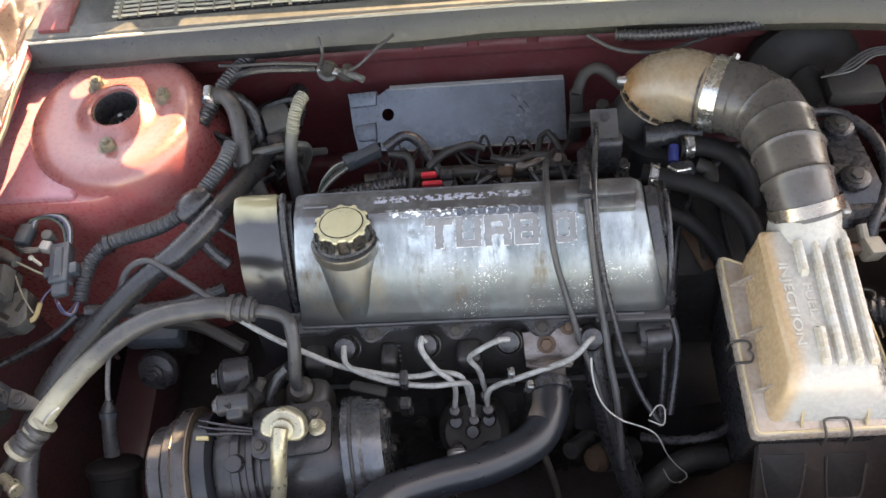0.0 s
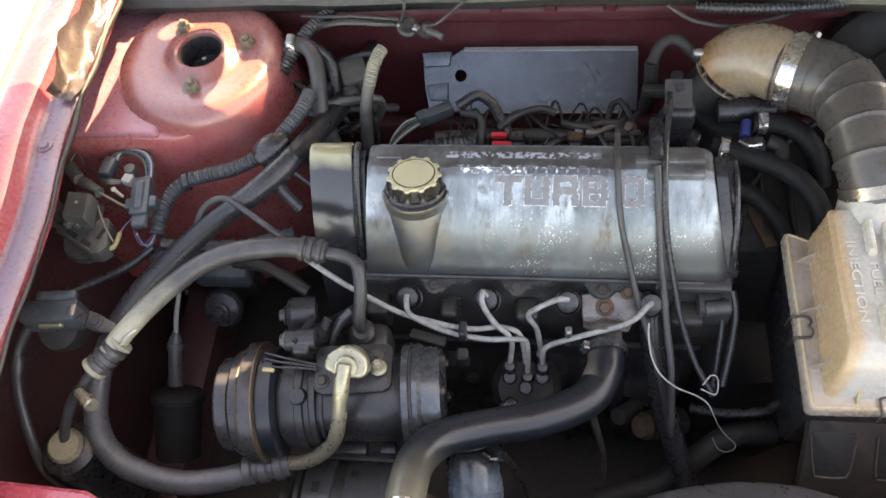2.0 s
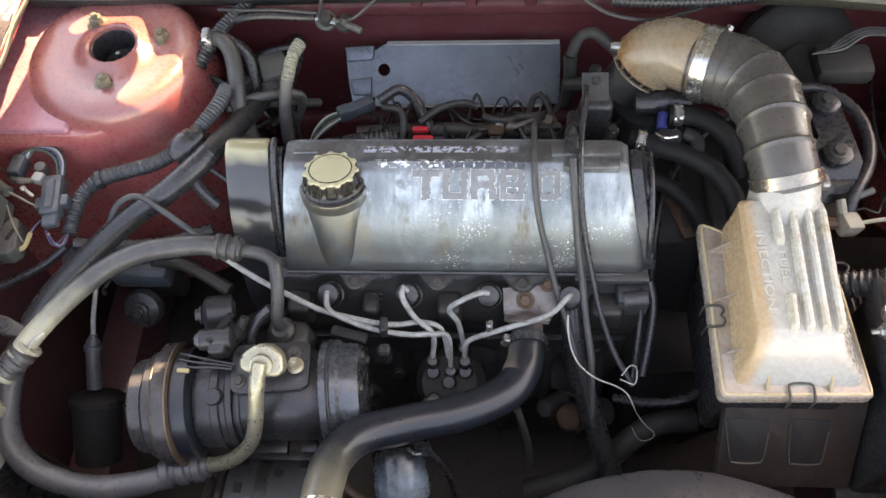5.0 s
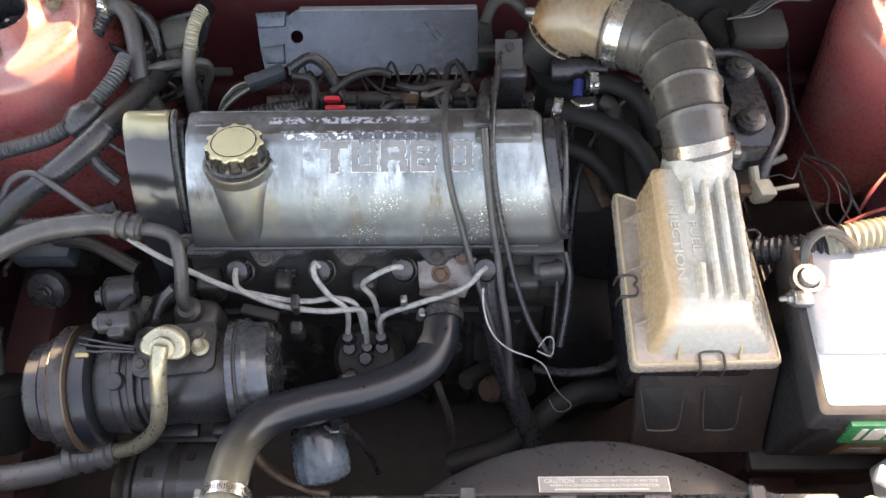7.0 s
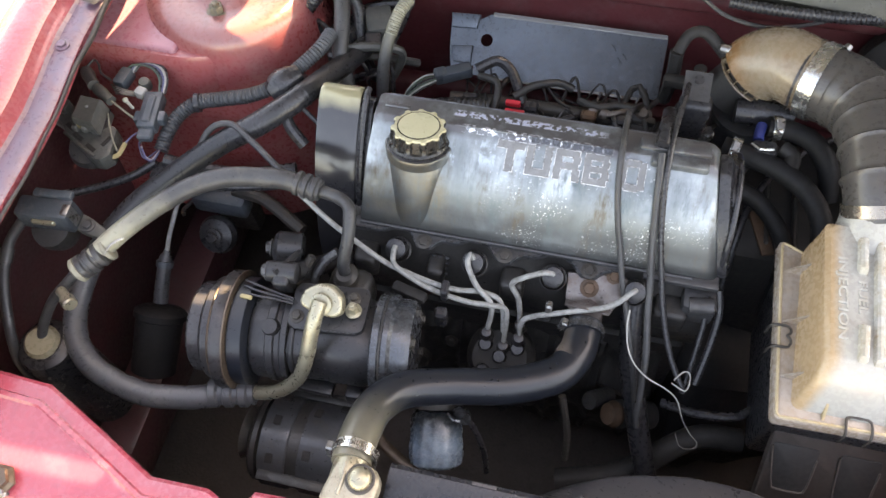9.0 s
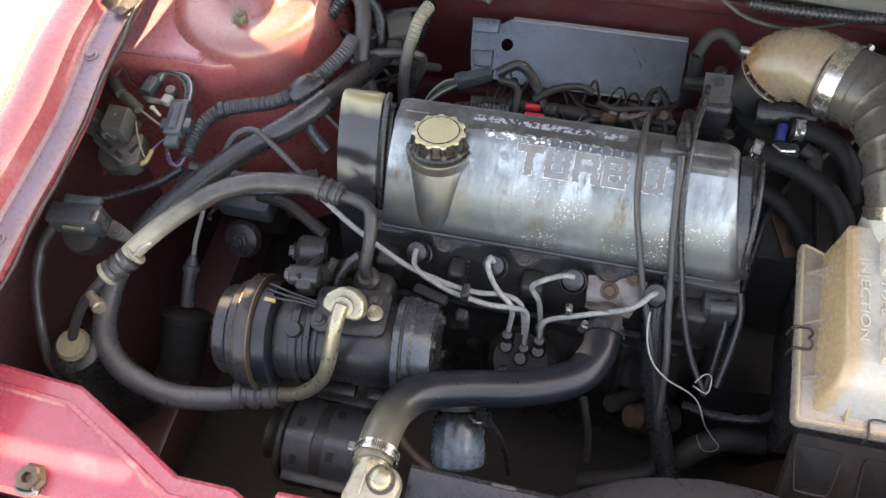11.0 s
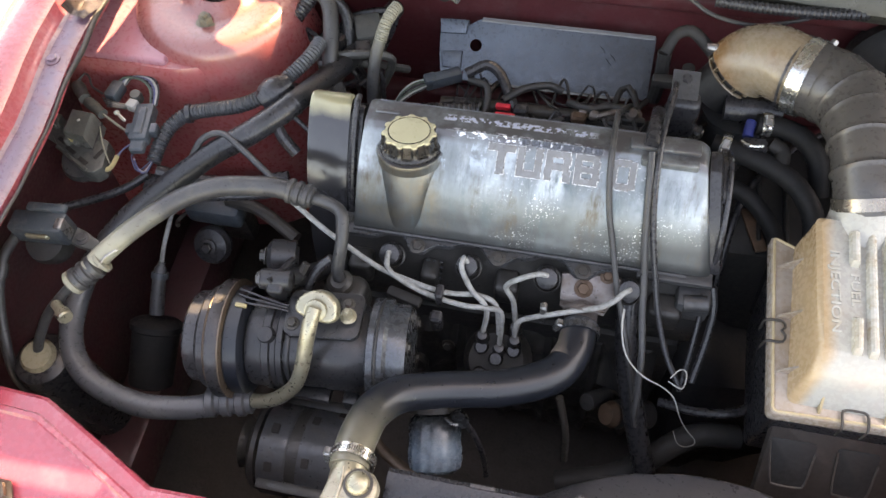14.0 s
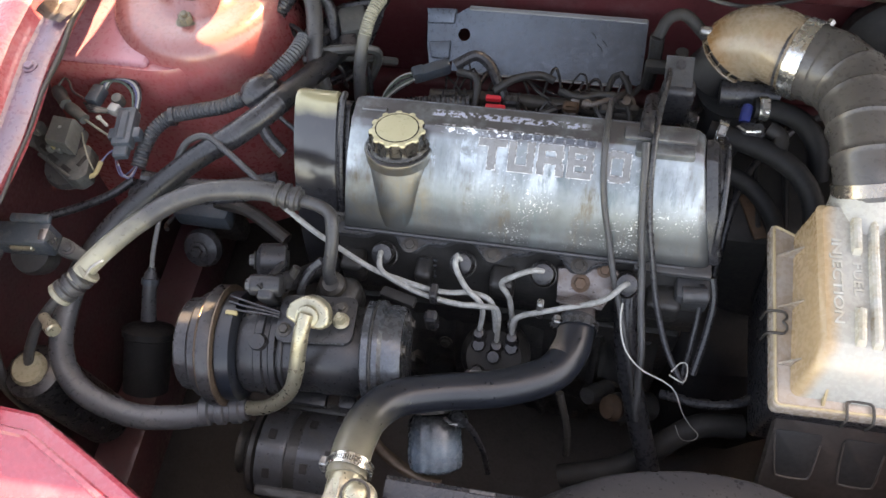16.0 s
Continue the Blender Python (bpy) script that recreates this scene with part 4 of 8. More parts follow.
# ---------------------------------------------------------------- engine
# block and head
blk = thing("engine_block", "grimy dark iron engine block and cylinder head", "engine block", (0.0, 0.08, 0.30))
part("block", box((-0.20, -0.005, 0.28), (0.23, 0.16, 0.66), 0.012, 2), GRIME, blk)
part("head", loft([[(x, y, z) for y, z in ((0.005, 0.66), (-0.012, 0.70), (-0.008, 0.745), (0.012, 0.775), (0.022, 0.797), (0.155, 0.797), (0.175, 0.70), (0.16, 0.66))] for x in (-0.205, 0.0, 0.232)]), GRIME, blk, "dark grimy cylinder head")
for k, x in enumerate((-0.144, -0.048, 0.048, 0.144)):
    part("plug_well", lathe([(0.016, 0.0), (0.0165, 0.007), (0.0148, 0.008), (0.0140, 0.002)], (x, 0.003, 0.780), (0, -0.62, 0.78), 20, close=False), GRIME, blk)
for x, w in ((-0.185, 0.03), (-0.096, 0.022), (0.0, 0.03), (0.19, 0.04)):
    part("head_boss", box((x - w / 2, -0.020, 0.735), (x + w / 2, 0.012, 0.776), 0.007, 3), GRIME, blk)
part("head_lug", box((0.20, -0.010, 0.750), (0.240, 0.02, 0.790), 0.006, 2), ALU_DARK, blk)
part("lift_eye", box((0.0455, -0.046, 0.756), (0.0535, -0.036, 0.796), 0.002, 1), STEEL, blk, "small bright steel bracket")
random.seed(8)
for r_ in range(4):
    for c_ in range(3):
        part("cast_mark", box((-0.1035 + 0.0085 * c_, 0.0055 - 0.0042 * r_ - 0.002, 0.7735 - 0.0062 * r_), (-0.0975 + 0.0085 * c_ - random.uniform(0, 0.002), 0.0085 - 0.0042 * r_ - 0.002, 0.7770 - 0.0062 * r_), 0.0008, 1), ALU_MID, blk, "raised casting mark")
gb = lathe([(0.10, 0), (0.13, 0.006), (0.15, 0.02), (0.152, 0.04), (0.150, 0.06), (0.138, 0.09), (0.124, 0.13), (0.112, 0.17), (0.10, 0.21), (0.06, 0.25)], (0.22, 0.07, 0.42), (1, 0, 0), 60)
for v in gb.verts:
    a_ = math.atan2(v.co.z - 0.42, v.co.y - 0.07)
    k = 1 + 0.05 * max(0.0, math.cos(9 * a_)) ** 6 + 0.07 * noise.noise(v.co * 24)
    v.co.y, v.co.z = 0.07 + (v.co.y - 0.07) * k, 0.42 + (v.co.z - 0.42) * k
part("gearbox", gb, HOSE_MATT, blk, "grimy ribbed gearbox casing")
rows = []
for k in range(79):
    x = -0.185 + 0.005 * k
    ring = []
    for j in range(25):
        z = 0.36 + 0.0115 * j
        lump = 0.020 * noise.noise(Vector((x * 19, 3.0, z * 17))) + 0.007 * noise.noise(Vector((x * 60, 8.0, z * 55)))
        rib = 0.010 * max(0.0, math.cos(2 * math.pi * x / 0.064)) ** 8
        ring.append((x, -0.034 + lump - rib + 0.045 * max(0.0, (z - 0.53) / 0.11) ** 2, z))
    rows.append(ring + [(x, 0.012, 0.636), (x, 0.012, 0.36)])
part("block_front", loft(rows), GRIME, blk, "lumpy cast block front")
for x, z in ((-0.126, 0.545), (-0.030, 0.540), (0.062, 0.548), (0.158, 0.540)):
    part("core_plug", lathe([(0.019, -0.006), (0.020, 0.004), (0.017, 0.006), (0.015, 0.001), (0.0, 0.0)], (x, -0.044, z), (0, -1, 0.25), 22), IRON, blk, "rusty core plug")
for x, z in ((-0.165, 0.585), (-0.078, 0.592), (0.014, 0.590), (0.110, 0.594), (0.190, 0.580)):
    part("block_bolt", hexbolt((x, -0.028, z), (0, -1, 0.5), 0.0065, 0.006), IRON, blk)

# valve cover: a lofted casting, a scalloped flange with bolts, ridge, raised letters
vc = thing("valve_cover", "weathered bare aluminium valve cover with flaking white paint", "valve cover", (0.0, 0.0, 0.797))
prof = [(0.020, 0.800), (0.022, 0.812), (0.028, 0.820), (0.036, 0.833), (0.047, 0.851), (0.060, 0.868), (0.076, 0.8835), (0.104, 0.9015), (0.108, 0.9055), (0.112, 0.9065),
        (0.138, 0.9062), (0.143, 0.9035), (0.148, 0.896), (0.153, 0.875), (0.157, 0.84), (0.160, 0.800)]
mid = Vector((0.09, 0.83))


def cover_ring(x, inset, lean):
    ring = []
    for y, z in prof:
        v = Vector((y, z)) - mid
        v = v * (1 - inset)
        y2, z2 = mid + v
        ring.append((x + lean * (0.906 - z2), y2, max(z2, 0.800)))
    return ring


rows = [cover_ring(-0.186, 0.10, -0.06), cover_ring(-0.190, 0.03, -0.06), cover_ring(-0.186, 0.0, -0.06), cover_ring(-0.150, 0, 0.0)]
rows += [cover_ring(x, 0, 0) for x in (-0.10, -0.05, 0.0, 0.05, 0.10, 0.15)]
rows += [cover_ring(0.188, 0.0, 0.12), cover_ring(0.198, 0.02, 0.22), cover_ring(0.204, 0.07, 0.26), cover_ring(0.205, 0.13, 0.28)]
part("cover_casting", loft(rows), COVER, vc, "bare cast cover with oil streaks and painted-in highlights")
bolts = (-0.112, -0.013, 0.088)
plugs = (-0.144, -0.048, 0.048, 0.144)


def hump(d, w):
    return 0.5 + 0.5 * math.cos(math.pi * d / w) if abs(d) < w else 0.0


edge = []
for k in range(145):
    x = -0.205 + 0.43 * k / 144
    y = 0.0115
    for b_ in bolts:
        y -= 0.0120 * min(1.0, 1.35 * hump(x - b_, 0.0240))
    for p_ in plugs:
        y += 0.0085 * min(1.0, 1.25 * hump(x - p_, 0.0300))
    edge.append((x, y))
outline = edge + [(0.236, 0.02), (0.238, 0.16), (0.225, 0.172), (-0.205, 0.172)]
part("flange", prism(outline, 0.797, 0.8040, 0.0012, None, 2), FLANGE, vc, "wavy dark flange")
part("flange_lip", tube([(-0.195, 0.0185, 0.8065), (-0.10, 0.0185, 0.8068), (0.0, 0.0188, 0.8068), (0.10, 0.0185, 0.8068), (0.205, 0.0190, 0.8065)], 0.0024, 8, 0.02), FLANGE, vc, "low step above the flange")
part("flange_edge", tube([(x, y + 0.0010, 0.8038) for x, y in edge[::2]], 0.0015, 6, 0.003), ALU_MID, vc, "pale worn flange edge")
boss = loft([[(-0.132 + 0.9 * r * math.cos(a), y - 0.30 * r * math.sin(a), z + 0.42 * r * math.sin(a)) for a in [math.pi * k / 12 for k in range(13)]] for r, y, z in ((0.044, 0.083, 0.878), (0.038, 0.068, 0.864), (0.031, 0.052, 0.846), (0.024, 0.036, 0.824), (0.019, 0.027, 0.807))], False, False)
part("filler_boss", boss, COVER, vc, "stained sloping filler boss")
for b_ in bolts:
    part("cover_bolt", hexbolt((b_, 0.006, 0.8045), (0, -0.1, 1), 0.0065, 0.005), IRON, vc, "grimy brown flange bolt")
part("cover_bolt", hexbolt((0.221, 0.048, 0.812), (0.7, 0, 0.7), 0.006, 0.006), RUST, vc)
part("end_plate", loft([cover_ring(0.207, 0.13, 0.24), cover_ring(0.213, 0.12, 0.24), cover_ring(0.219, 0.14, 0.24), cover_ring(0.222, 0.22, 0.24)]), RUBBER, vc, "black end plate")
part("gasket_rail", box((0.150, 0.010, 0.7995), (0.236, 0.022, 0.8075), 0.002, 2), ALU_DARK, vc)
part("ridge_line", box((-0.092, 0.1085, 0.9035), (0.075, 0.1115, 0.9078), 0.001, 1), COVER, vc)
part("ridge_line", box((-0.18, 0.1415, 0.9005), (0.15, 0.1440, 0.9045), 0.001, 1), COVER, vc)
part("ridge_line", box((-0.180, 0.121, 0.9055), (-0.150, 0.127, 0.9085), 0.001, 1), COVER, vc)
part("end_ridge", box((0.132, 0.100, 0.8960), (0.196, 0.114, 0.9085), 0.003, 2), COVER, vc)
part("end_ridge", box((0.118, 0.116, 0.9050), (0.197, 0.132, 0.9120), 0.003, 2), COVER, vc)
txt_m = frame_of((0.0, 0.0885, 0.8920), (1, 0, 0), (0, 0.841, 0.541)) @ pose(0, 0, 0.0004)
BLOCK_LETTERS = {
    "T": ((0, 0.76, 1, 1), (0.36, 0, 0.64, 0.76)),
    "U": ((0, 0, 0.26, 1), (0.74, 0, 1, 1), (0.26, 0, 0.74, 0.22)),
    "R": ((0, 0, 0.25, 1), (0.25, 0.80, 0.92, 1), (0.70, 0.58, 0.98, 0.80), (0.25, 0.38, 0.92, 0.58), (0.72, 0, 1, 0.38)),
    "B": ((0, 0, 0.25, 1), (0.25, 0.81, 0.92, 1), (0.72, 0.60, 0.98, 0.81), (0.25, 0.41, 0.93, 0.60), (0.72, 0.19, 1, 0.41), (0.25, 0, 0.94, 0.19)),
    "O": ((0, 0.06, 0.25, 0.94), (0.75, 0.06, 1, 0.94), (0.25, 0.80, 0.75, 1), (0.25, 0, 0.75, 0.20)),
}
for ch, x, lw_ in (("T", -0.024, 0.031), ("U", 0.009, 0.028), ("R", 0.042, 0.029), ("B", 0.075, 0.028), ("O", 0.115, 0.028)):
    b2, b3 = bmesh.new(), bmesh.new()
    for xa, ya, xb, yb in BLOCK_LETTERS[ch]:
        lo, hi = (x + (xa - 0.5) * lw_, (ya - 0.5) * 0.034), (x + (xb - 0.5) * lw_, (yb - 0.5) * 0.034)
        join(b2, prism([lo, (hi[0], lo[1]), hi, (lo[0], hi[1])], 0, 0.0016, 0, txt_m))
        e_ = 0.0009
        join(b3, prism([(lo[0] - e_, lo[1] - e_), (hi[0] + e_, lo[1] - e_), (hi[0] + e_, hi[1] + e_), (lo[0] - e_, hi[1] + e_)], -0.001, 0.0006 + 0.00001 * len(b3.verts), 0, txt_m))
    lt = part("raised_letter", b2, LETTER, vc, "dark worn raised letter", False)
    part("letter_edge", b3, FLAKING, lt, "flaking white paint edge", False)
for k in range(8):
    x = 0.002 + 0.0118 * k
    part("emblem_bar", prism([(x - 0.0046, -0.003), (x + 0.0046, -0.003), (x + 0.0046, 0.003), (x - 0.0046, 0.003)], 0, 0.001, 0, frame_of((0, 0.1062, 0.9058), (1, 0, 0), (0, 1, 0.6))), ALU_MID, vc)
CAP_AT, CAP_UP = Vector((-0.132, 0.0905, 0.8965)), Vector((0, 0.25, 1)).normalized()
part("filler_neck", lathe([(0.0390, -0.020), (0.0395, -0.012), (0.0400, -0.008), (0.0392, -0.006), (0.030, -0.006)], CAP_AT, CAP_UP, 36), COVER, vc, "cast filler neck")

cap = thing("oil_filler_cap", "black fluted oil filler cap with a dusty cream top", "oil cap", (-0.132, 0.0905, 0.8965))
cap_m = frame_of(CAP_AT, (1, 0, 0), (0, 1, -0.25))
lobes = []
for k in range(132):
    a = 2 * math.pi * k / 132
    lobes.append((math.cos(a), math.sin(a), min(1.0, max(0.0, 2.4 * math.cos(11 * a) - 0.5))))
skirt = [[cap_m @ Vector((x * (r + b_ * w), y * (r + b_ * w), z)) for x, y, b_ in lobes] for r, z, w in ((0.0350, -0.006, 0.0), (0.0362, -0.002, 0.0), (0.0345, 0.0005, 0.0), (0.0315, 0.0015, 0.0022), (0.0298, 0.010, 0.0030), (0.0290, 0.0155, 0.0036), (0.0282, 0.0178, 0.0034), (0.0262, 0.0184, 0.0006), (0.0250, 0.0182, 0.0))]
part("cap_crown", loft(skirt), faded(CAP_GREY, "dust_topped_cap_plastic", (0.50, 0.46, 0.30), (0, 0.25, 1), 0.0152, 0.0014), cap, "black fluted skirt with a dusty cream rim")
part("cap_groove", lathe([(0.0238, 0.0175), (0.0238, 0.0188), (0.0250, 0.0188), (0.0250, 0.0175)], CAP_AT, CAP_UP, 40, close=False), CAP_GREY, cap)
part("cap_top", lathe([(0.0238, 0.0175), (0.0234, 0.0192), (0.0, 0.0194)], CAP_AT, CAP_UP, 40), CREAM, cap, "cream coloured disc")
part("cap_seal", lathe([(0.036, -0.008), (0.0376, -0.006), (0.034, -0.004)], CAP_AT, CAP_UP, 36), RUBBER, cap)

# timing belt cover
tcov = thing("timing_belt_cover", "glossy black timing belt cover with a painted-in pale top edge", "timing cover", (-0.24, 0.06, 0.70))
tp = [(0.152, 0.88), (0.151, 0.895), (0.147, 0.9035), (0.140, 0.9088), (0.132, 0.9098), (0.124, 0.9068), (0.113, 0.898), (0.100, 0.886), (0.086, 0.871), (0.071, 0.852), (0.057, 0.830), (0.045, 0.806), (0.034, 0.780), (0.024, 0.750), (0.015, 0.71), (0.010, 0.66), (0.010, 0.60),
      (0.02, 0.60), (0.05, 0.70), (0.08, 0.78), (0.12, 0.84)]
rows = [[(x, 0.07 + (y - 0.07) * k, 0.77 + (z - 0.77) * k) for y, z in tp] for x, k in ((-0.257, 0.94), (-0.262, 0.975), (-0.262, 0.99), (-0.258, 1.0), (-0.214, 1.0), (-0.211, 0.985))]
# cream along the shell's top paints in the reflection there
part("outer_shell", loft(rows), faded(TIMING_BLACK, "highlight_topped_timing_cover", (0.33, 0.305, 0.195), (0, 0.1, 1), 0.200, 0.012), tcov, "glossy sooty shell, its top highlight put into the colour")
part("inner_backplate", loft([[(x, 0.07 + (y - 0.07) * k, 0.77 + (z - 0.77) * k) for y, z in tp] for x, k in ((-0.211, 0.93), (-0.196, 0.93))]), RUBBER, tcov, "black back plate")
part("lip", tube([(-0.204, y, z) for y, z in tp[3:14]], 0.004, 8), RUBBER, tcov)
part("cover_screw", hexbolt((-0.207, 0.030, 0.806), (0.2, -0.7, 0.6), 0.006, 0.006), IRON, tcov)

# ignition leads
dist = thing("distributor", "black distributor cap with four towers", "distributor", (0.0, -0.055, 0.66))
part("cap", lathe([(0.044, 0.0), (0.044, 0.012), (0.040, 0.028), (0.034, 0.038), (0.0, 0.040)], (0.0, -0.066, 0.672), (0, -0.45, 0.9), 28), SOOT_RUBBER, dist)
part("body", lathe([(0.040, -0.09), (0.040, -0.01), (0.044, 0.0)], (0.0, -0.066, 0.672), (0, -0.45, 0.9), 24), ALU_DARK, dist)
for x, y, z in ((-0.020, -0.069, 0.708), (0.020, -0.069, 0.712), (-0.018, -0.100, 0.696), (0.018, -0.100, 0.696), (0.0, -0.082, 0.708)):
    part("tower", lathe([(0.010, -0.012), (0.009, 0.010), (0.007, 0.013), (0.0, 0.013)], (x, y, z), (0, -0.4, 0.9), 14), RUBBER, dist)


def ignition_lead(plug_x, pts, label):
    t = thing("ignition_lead", label, "ignition lead", (plug_x, 0.0, 0.78), "ignition leads")
    ax = Vector((0, -0.62, 0.78))
    part("boot", lathe([(0.010, -0.02), (0.0125, -0.006), (0.0132, 0.008), (0.0122, 0.013), (0.0065, 0.0155), (0.0, 0.016)], (plug_x, -0.001, 0.792), ax, 20), RUBBER, t, "dark grey rubber plug boot")
    part("cable", tube(pts, 0.0034, 10, 0.004), WIRE_GREY, t)
    end = Vector(pts[-1])
    part("end_boot", lathe([(0.009, -0.010), (0.0085, 0.006), (0.006, 0.016), (0.0, 0.017)], end + Vector((0, 0.0, -0.012)), (0, -0.2, 1), 14), RUBBER, t, "black cap boot")
    return t


ignition_lead(-0.144, [(-0.144, -0.008, 0.806), (-0.143, -0.020, 0.808), (-0.136, -0.033, 0.802), (-0.095, -0.046, 0.790), (-0.049, -0.050, 0.780), (-0.018, -0.047, 0.775), (0.0, -0.045, 0.762), (0.002, -0.070, 0.720)], "grey ignition lead to the first plug")
ignition_lead(-0.048, [(-0.048, -0.006, 0.806), (-0.052, -0.004, 0.813), (-0.052, -0.018, 0.810), (-0.038, -0.034, 0.792), (-0.018, -0.046, 0.772), (-0.020, -0.063, 0.735)], "grey ignition lead to the second plug")
ignition_lead(0.048, [(0.048, -0.007, 0.806), (0.038, -0.010, 0.812), (0.018, -0.018, 0.809), (0.002, -0.023, 0.793), (0.012, -0.030, 0.770), (0.018, -0.045, 0.735)], "grey looped ignition lead to the third plug")
ignition_lead(0.144, [(0.144, -0.009, 0.806), (0.138, -0.016, 0.810), (0.117, -0.032, 0.800), (0.065, -0.043, 0.783), (0.030, -0.049, 0.768), (0.020, -0.055, 0.758), (0.020, -0.064, 0.738)], "grey ignition lead to the fourth plug")
coil = thing("coil_lead", "long grey coil lead running from behind the timing cover", "ignition lead", (-0.15, -0.02, 0.80), "ignition leads")
part("cable", tube([(-0.262, 0.012, 0.858), (-0.225, -0.005, 0.838), (-0.19, -0.018, 0.822), (-0.15, -0.030, 0.803), (-0.115, -0.036, 0.795), (-0.085, -0.040, 0.790), (-0.06, -0.040, 0.786), (-0.03, -0.034, 0.780), (-0.008, -0.038, 0.768), (0.0, -0.06, 0.735)], 0.0034, 10, 0.004), WIRE_GREY, coil)
part("separator", box((-0.079, -0.054, 0.776), (-0.070, -0.036, 0.800), 0.002, 1), RUBBER, coil, "black lead separator")

# thermostat housing and top radiator hose
th = thing("thermostat_housing", "brown stained cast thermostat housing with a rusty bolt", "thermostat housing", (0.092, -0.02, 0.74))
plate_m = frame_of((0.094, -0.002, 0.777), (1, 0, 0), (0, 0.82, 0.57))
part("plate", prism([(-0.028, -0.014), (-0.030, 0.016), (0.0, 0.021), (0.040, 0.020), (0.044, 0.008), (0.034, -0.012), (0.026, -0.028), (-0.022, -0.028)], -0.012, 0.009, 0.003, plate_m), STAINED, th)
part("neck", tube([(0.094, -0.020, 0.758), (0.094, -0.036, 0.766), (0.094, -0.052, 0.771)], 0.0195, 24), STAINED, th)
for k in range(3):
    part("casting_rib", tube([(0.068, -0.022 - 0.004 * k, 0.774 + 0.0035 * k), (0.094, -0.030 - 0.004 * k, 0.788 + 0.003 * k), (0.120, -0.022 - 0.004 * k, 0.774 + 0.0035 * k)], 0.0022, 6), STAINED, th)
part("housing_bolt", hexbolt((0.092, -0.006, 0.786), (0, -0.55, 0.83), 0.0075, 0.006), RUST, th, "rusty bolt")
part("housing_bolt", hexbolt((0.118, 0.010, 0.795), (0, -0.4, 0.9), 0.006, 0.006), RUST, th)

rh = thing("radiator_hose", "thick black rubber top radiator hose with two clamps", "radiator hose", (0.0, -0.17, 0.78))
hp = [(0.094, -0.046, 0.772), (0.0935, -0.066, 0.774), (0.089, -0.090, 0.776), (0.069, -0.120, 0.780), (0.018, -0.1475, 0.790), (-0.045, -0.166, 0.803), (-0.088, -0.185, 0.818), (-0.108, -0.213, 0.834)]
he_ = [(-0.108, -0.213, 0.834), (-0.112, -0.240, 0.849), (-0.112, -0.262, 0.860), (-0.1105, -0.284, 0.866)]
# tan of the bleached radiator end also holds the soft sun on it
part("hose", tube(hp + he_[1:], wobble(0.0205, 0.03, 0.05), 24, 0.005), faded(HOSE_BLACK, "sunlit_end_radiator_hose", (0.135, 0.125, 0.095), (0, -1, 0), 0.028, 0.07), rh)
part("brown_strip", tube([(0.0925, -0.064, 0.7752), (0.0905, -0.080, 0.7762), (0.083, -0.100, 0.7785)], 0.0202, 24, 0.005), faded(HOSE_BLACK, "brown_stained_hose", (0.16, 0.125, 0.10), (-1, 0, 0.4), -0.072, 0.012), rh, "brown stained stretch")
hose_clamp(rh, (0.0945, -0.056, 0.773), (0.0, -1, 0.1), 0.0222, (-1, 0, 0.3), metal=ALU_MID)
hose_clamp(rh, (-0.1095, -0.2735, 0.8635), (-0.02, -0.95, 0.28), 0.0218, (-1, -0.2, 0.1))

neck = thing("radiator_neck", "pale zinc radiator neck and mounting bracket with a round cap", "radiator neck", (-0.10, -0.295, 0.80))
part("pipe", tube([(-0.1095, -0.280, 0.865), (-0.110, -0.300, 0.868), (-0.110, -0.312, 0.85)], 0.0175, 20), BRASS, neck)
part("bracket", prism(rounded([(-0.130, -0.327), (-0.078, -0.330), (-0.074, -0.298), (-0.082, -0.286), (-0.104, -0.284), (-0.122, -0.286)], 0.008, 4), 0.868, 0.884, 0.005, None, 4), NECK_CREAM, neck, "worn cream bracket")
part("bracket_fold", box((-0.129, -0.332, 0.80), (-0.108, -0.284, 0.868), 0.006, 2), NECK_CREAM, neck)
part("bracket_crease", tube([(-0.112, -0.287, 0.8838), (-0.1105, -0.300, 0.8845), (-0.112, -0.318, 0.8838)], 0.0022, 8), NECK_CREAM, neck, "pressed crease")
part("round_cap", lathe([(0.0112, 0), (0.0118, 0.003), (0.0105, 0.0062), (0.0070, 0.0088), (0.0030, 0.0098), (0.0, 0.0100)], (-0.094, -0.300, 0.885), (0, 0, 1), 28), BRASS, neck, "domed yellowed bolt head")
part("cap_seat", lathe([(0.0145, 0), (0.0145, 0.0018), (0.012, 0.002)], (-0.094, -0.300, 0.8840), (0, 0, 1), 24), IRON, neck)

# ---------------------------------------------------------------- compressor and belt side
cmp_ = thing("ac_compressor", "grey aluminium air conditioning compressor with a belt pulley", "compressor", (-0.21, -0.13, 0.70))
AX = Vector((1.0, 0.095, 0.0)).normalized()
C0 = Vector((-0.321, -0.145, 0.788))


def on_axis(d, up=0.0, fwd=0.0):
    return C0 + AX * d + Vector((0, 0, 1)) * up - Vector((-0.095, 1, 0)).normalized() * fwd


part("clutch_plate", lathe([(0.0, -0.028), (0.016, -0.028), (0.018, -0.022), (0.046, -0.022), (0.050, -0.024), (0.0530, -0.021), (0.0535, -0.008), (0.050, -0.006)], C0, AX, 48), IRON_GREY, cmp_, "worn steel clutch plate")
part("clutch_rim", lathe([(0.050, -0.006), (0.0585, -0.005), (0.0600, -0.003), (0.0600, 0.004), (0.055, 0.006)], C0, AX, 48), IRON_GREY, cmp_)
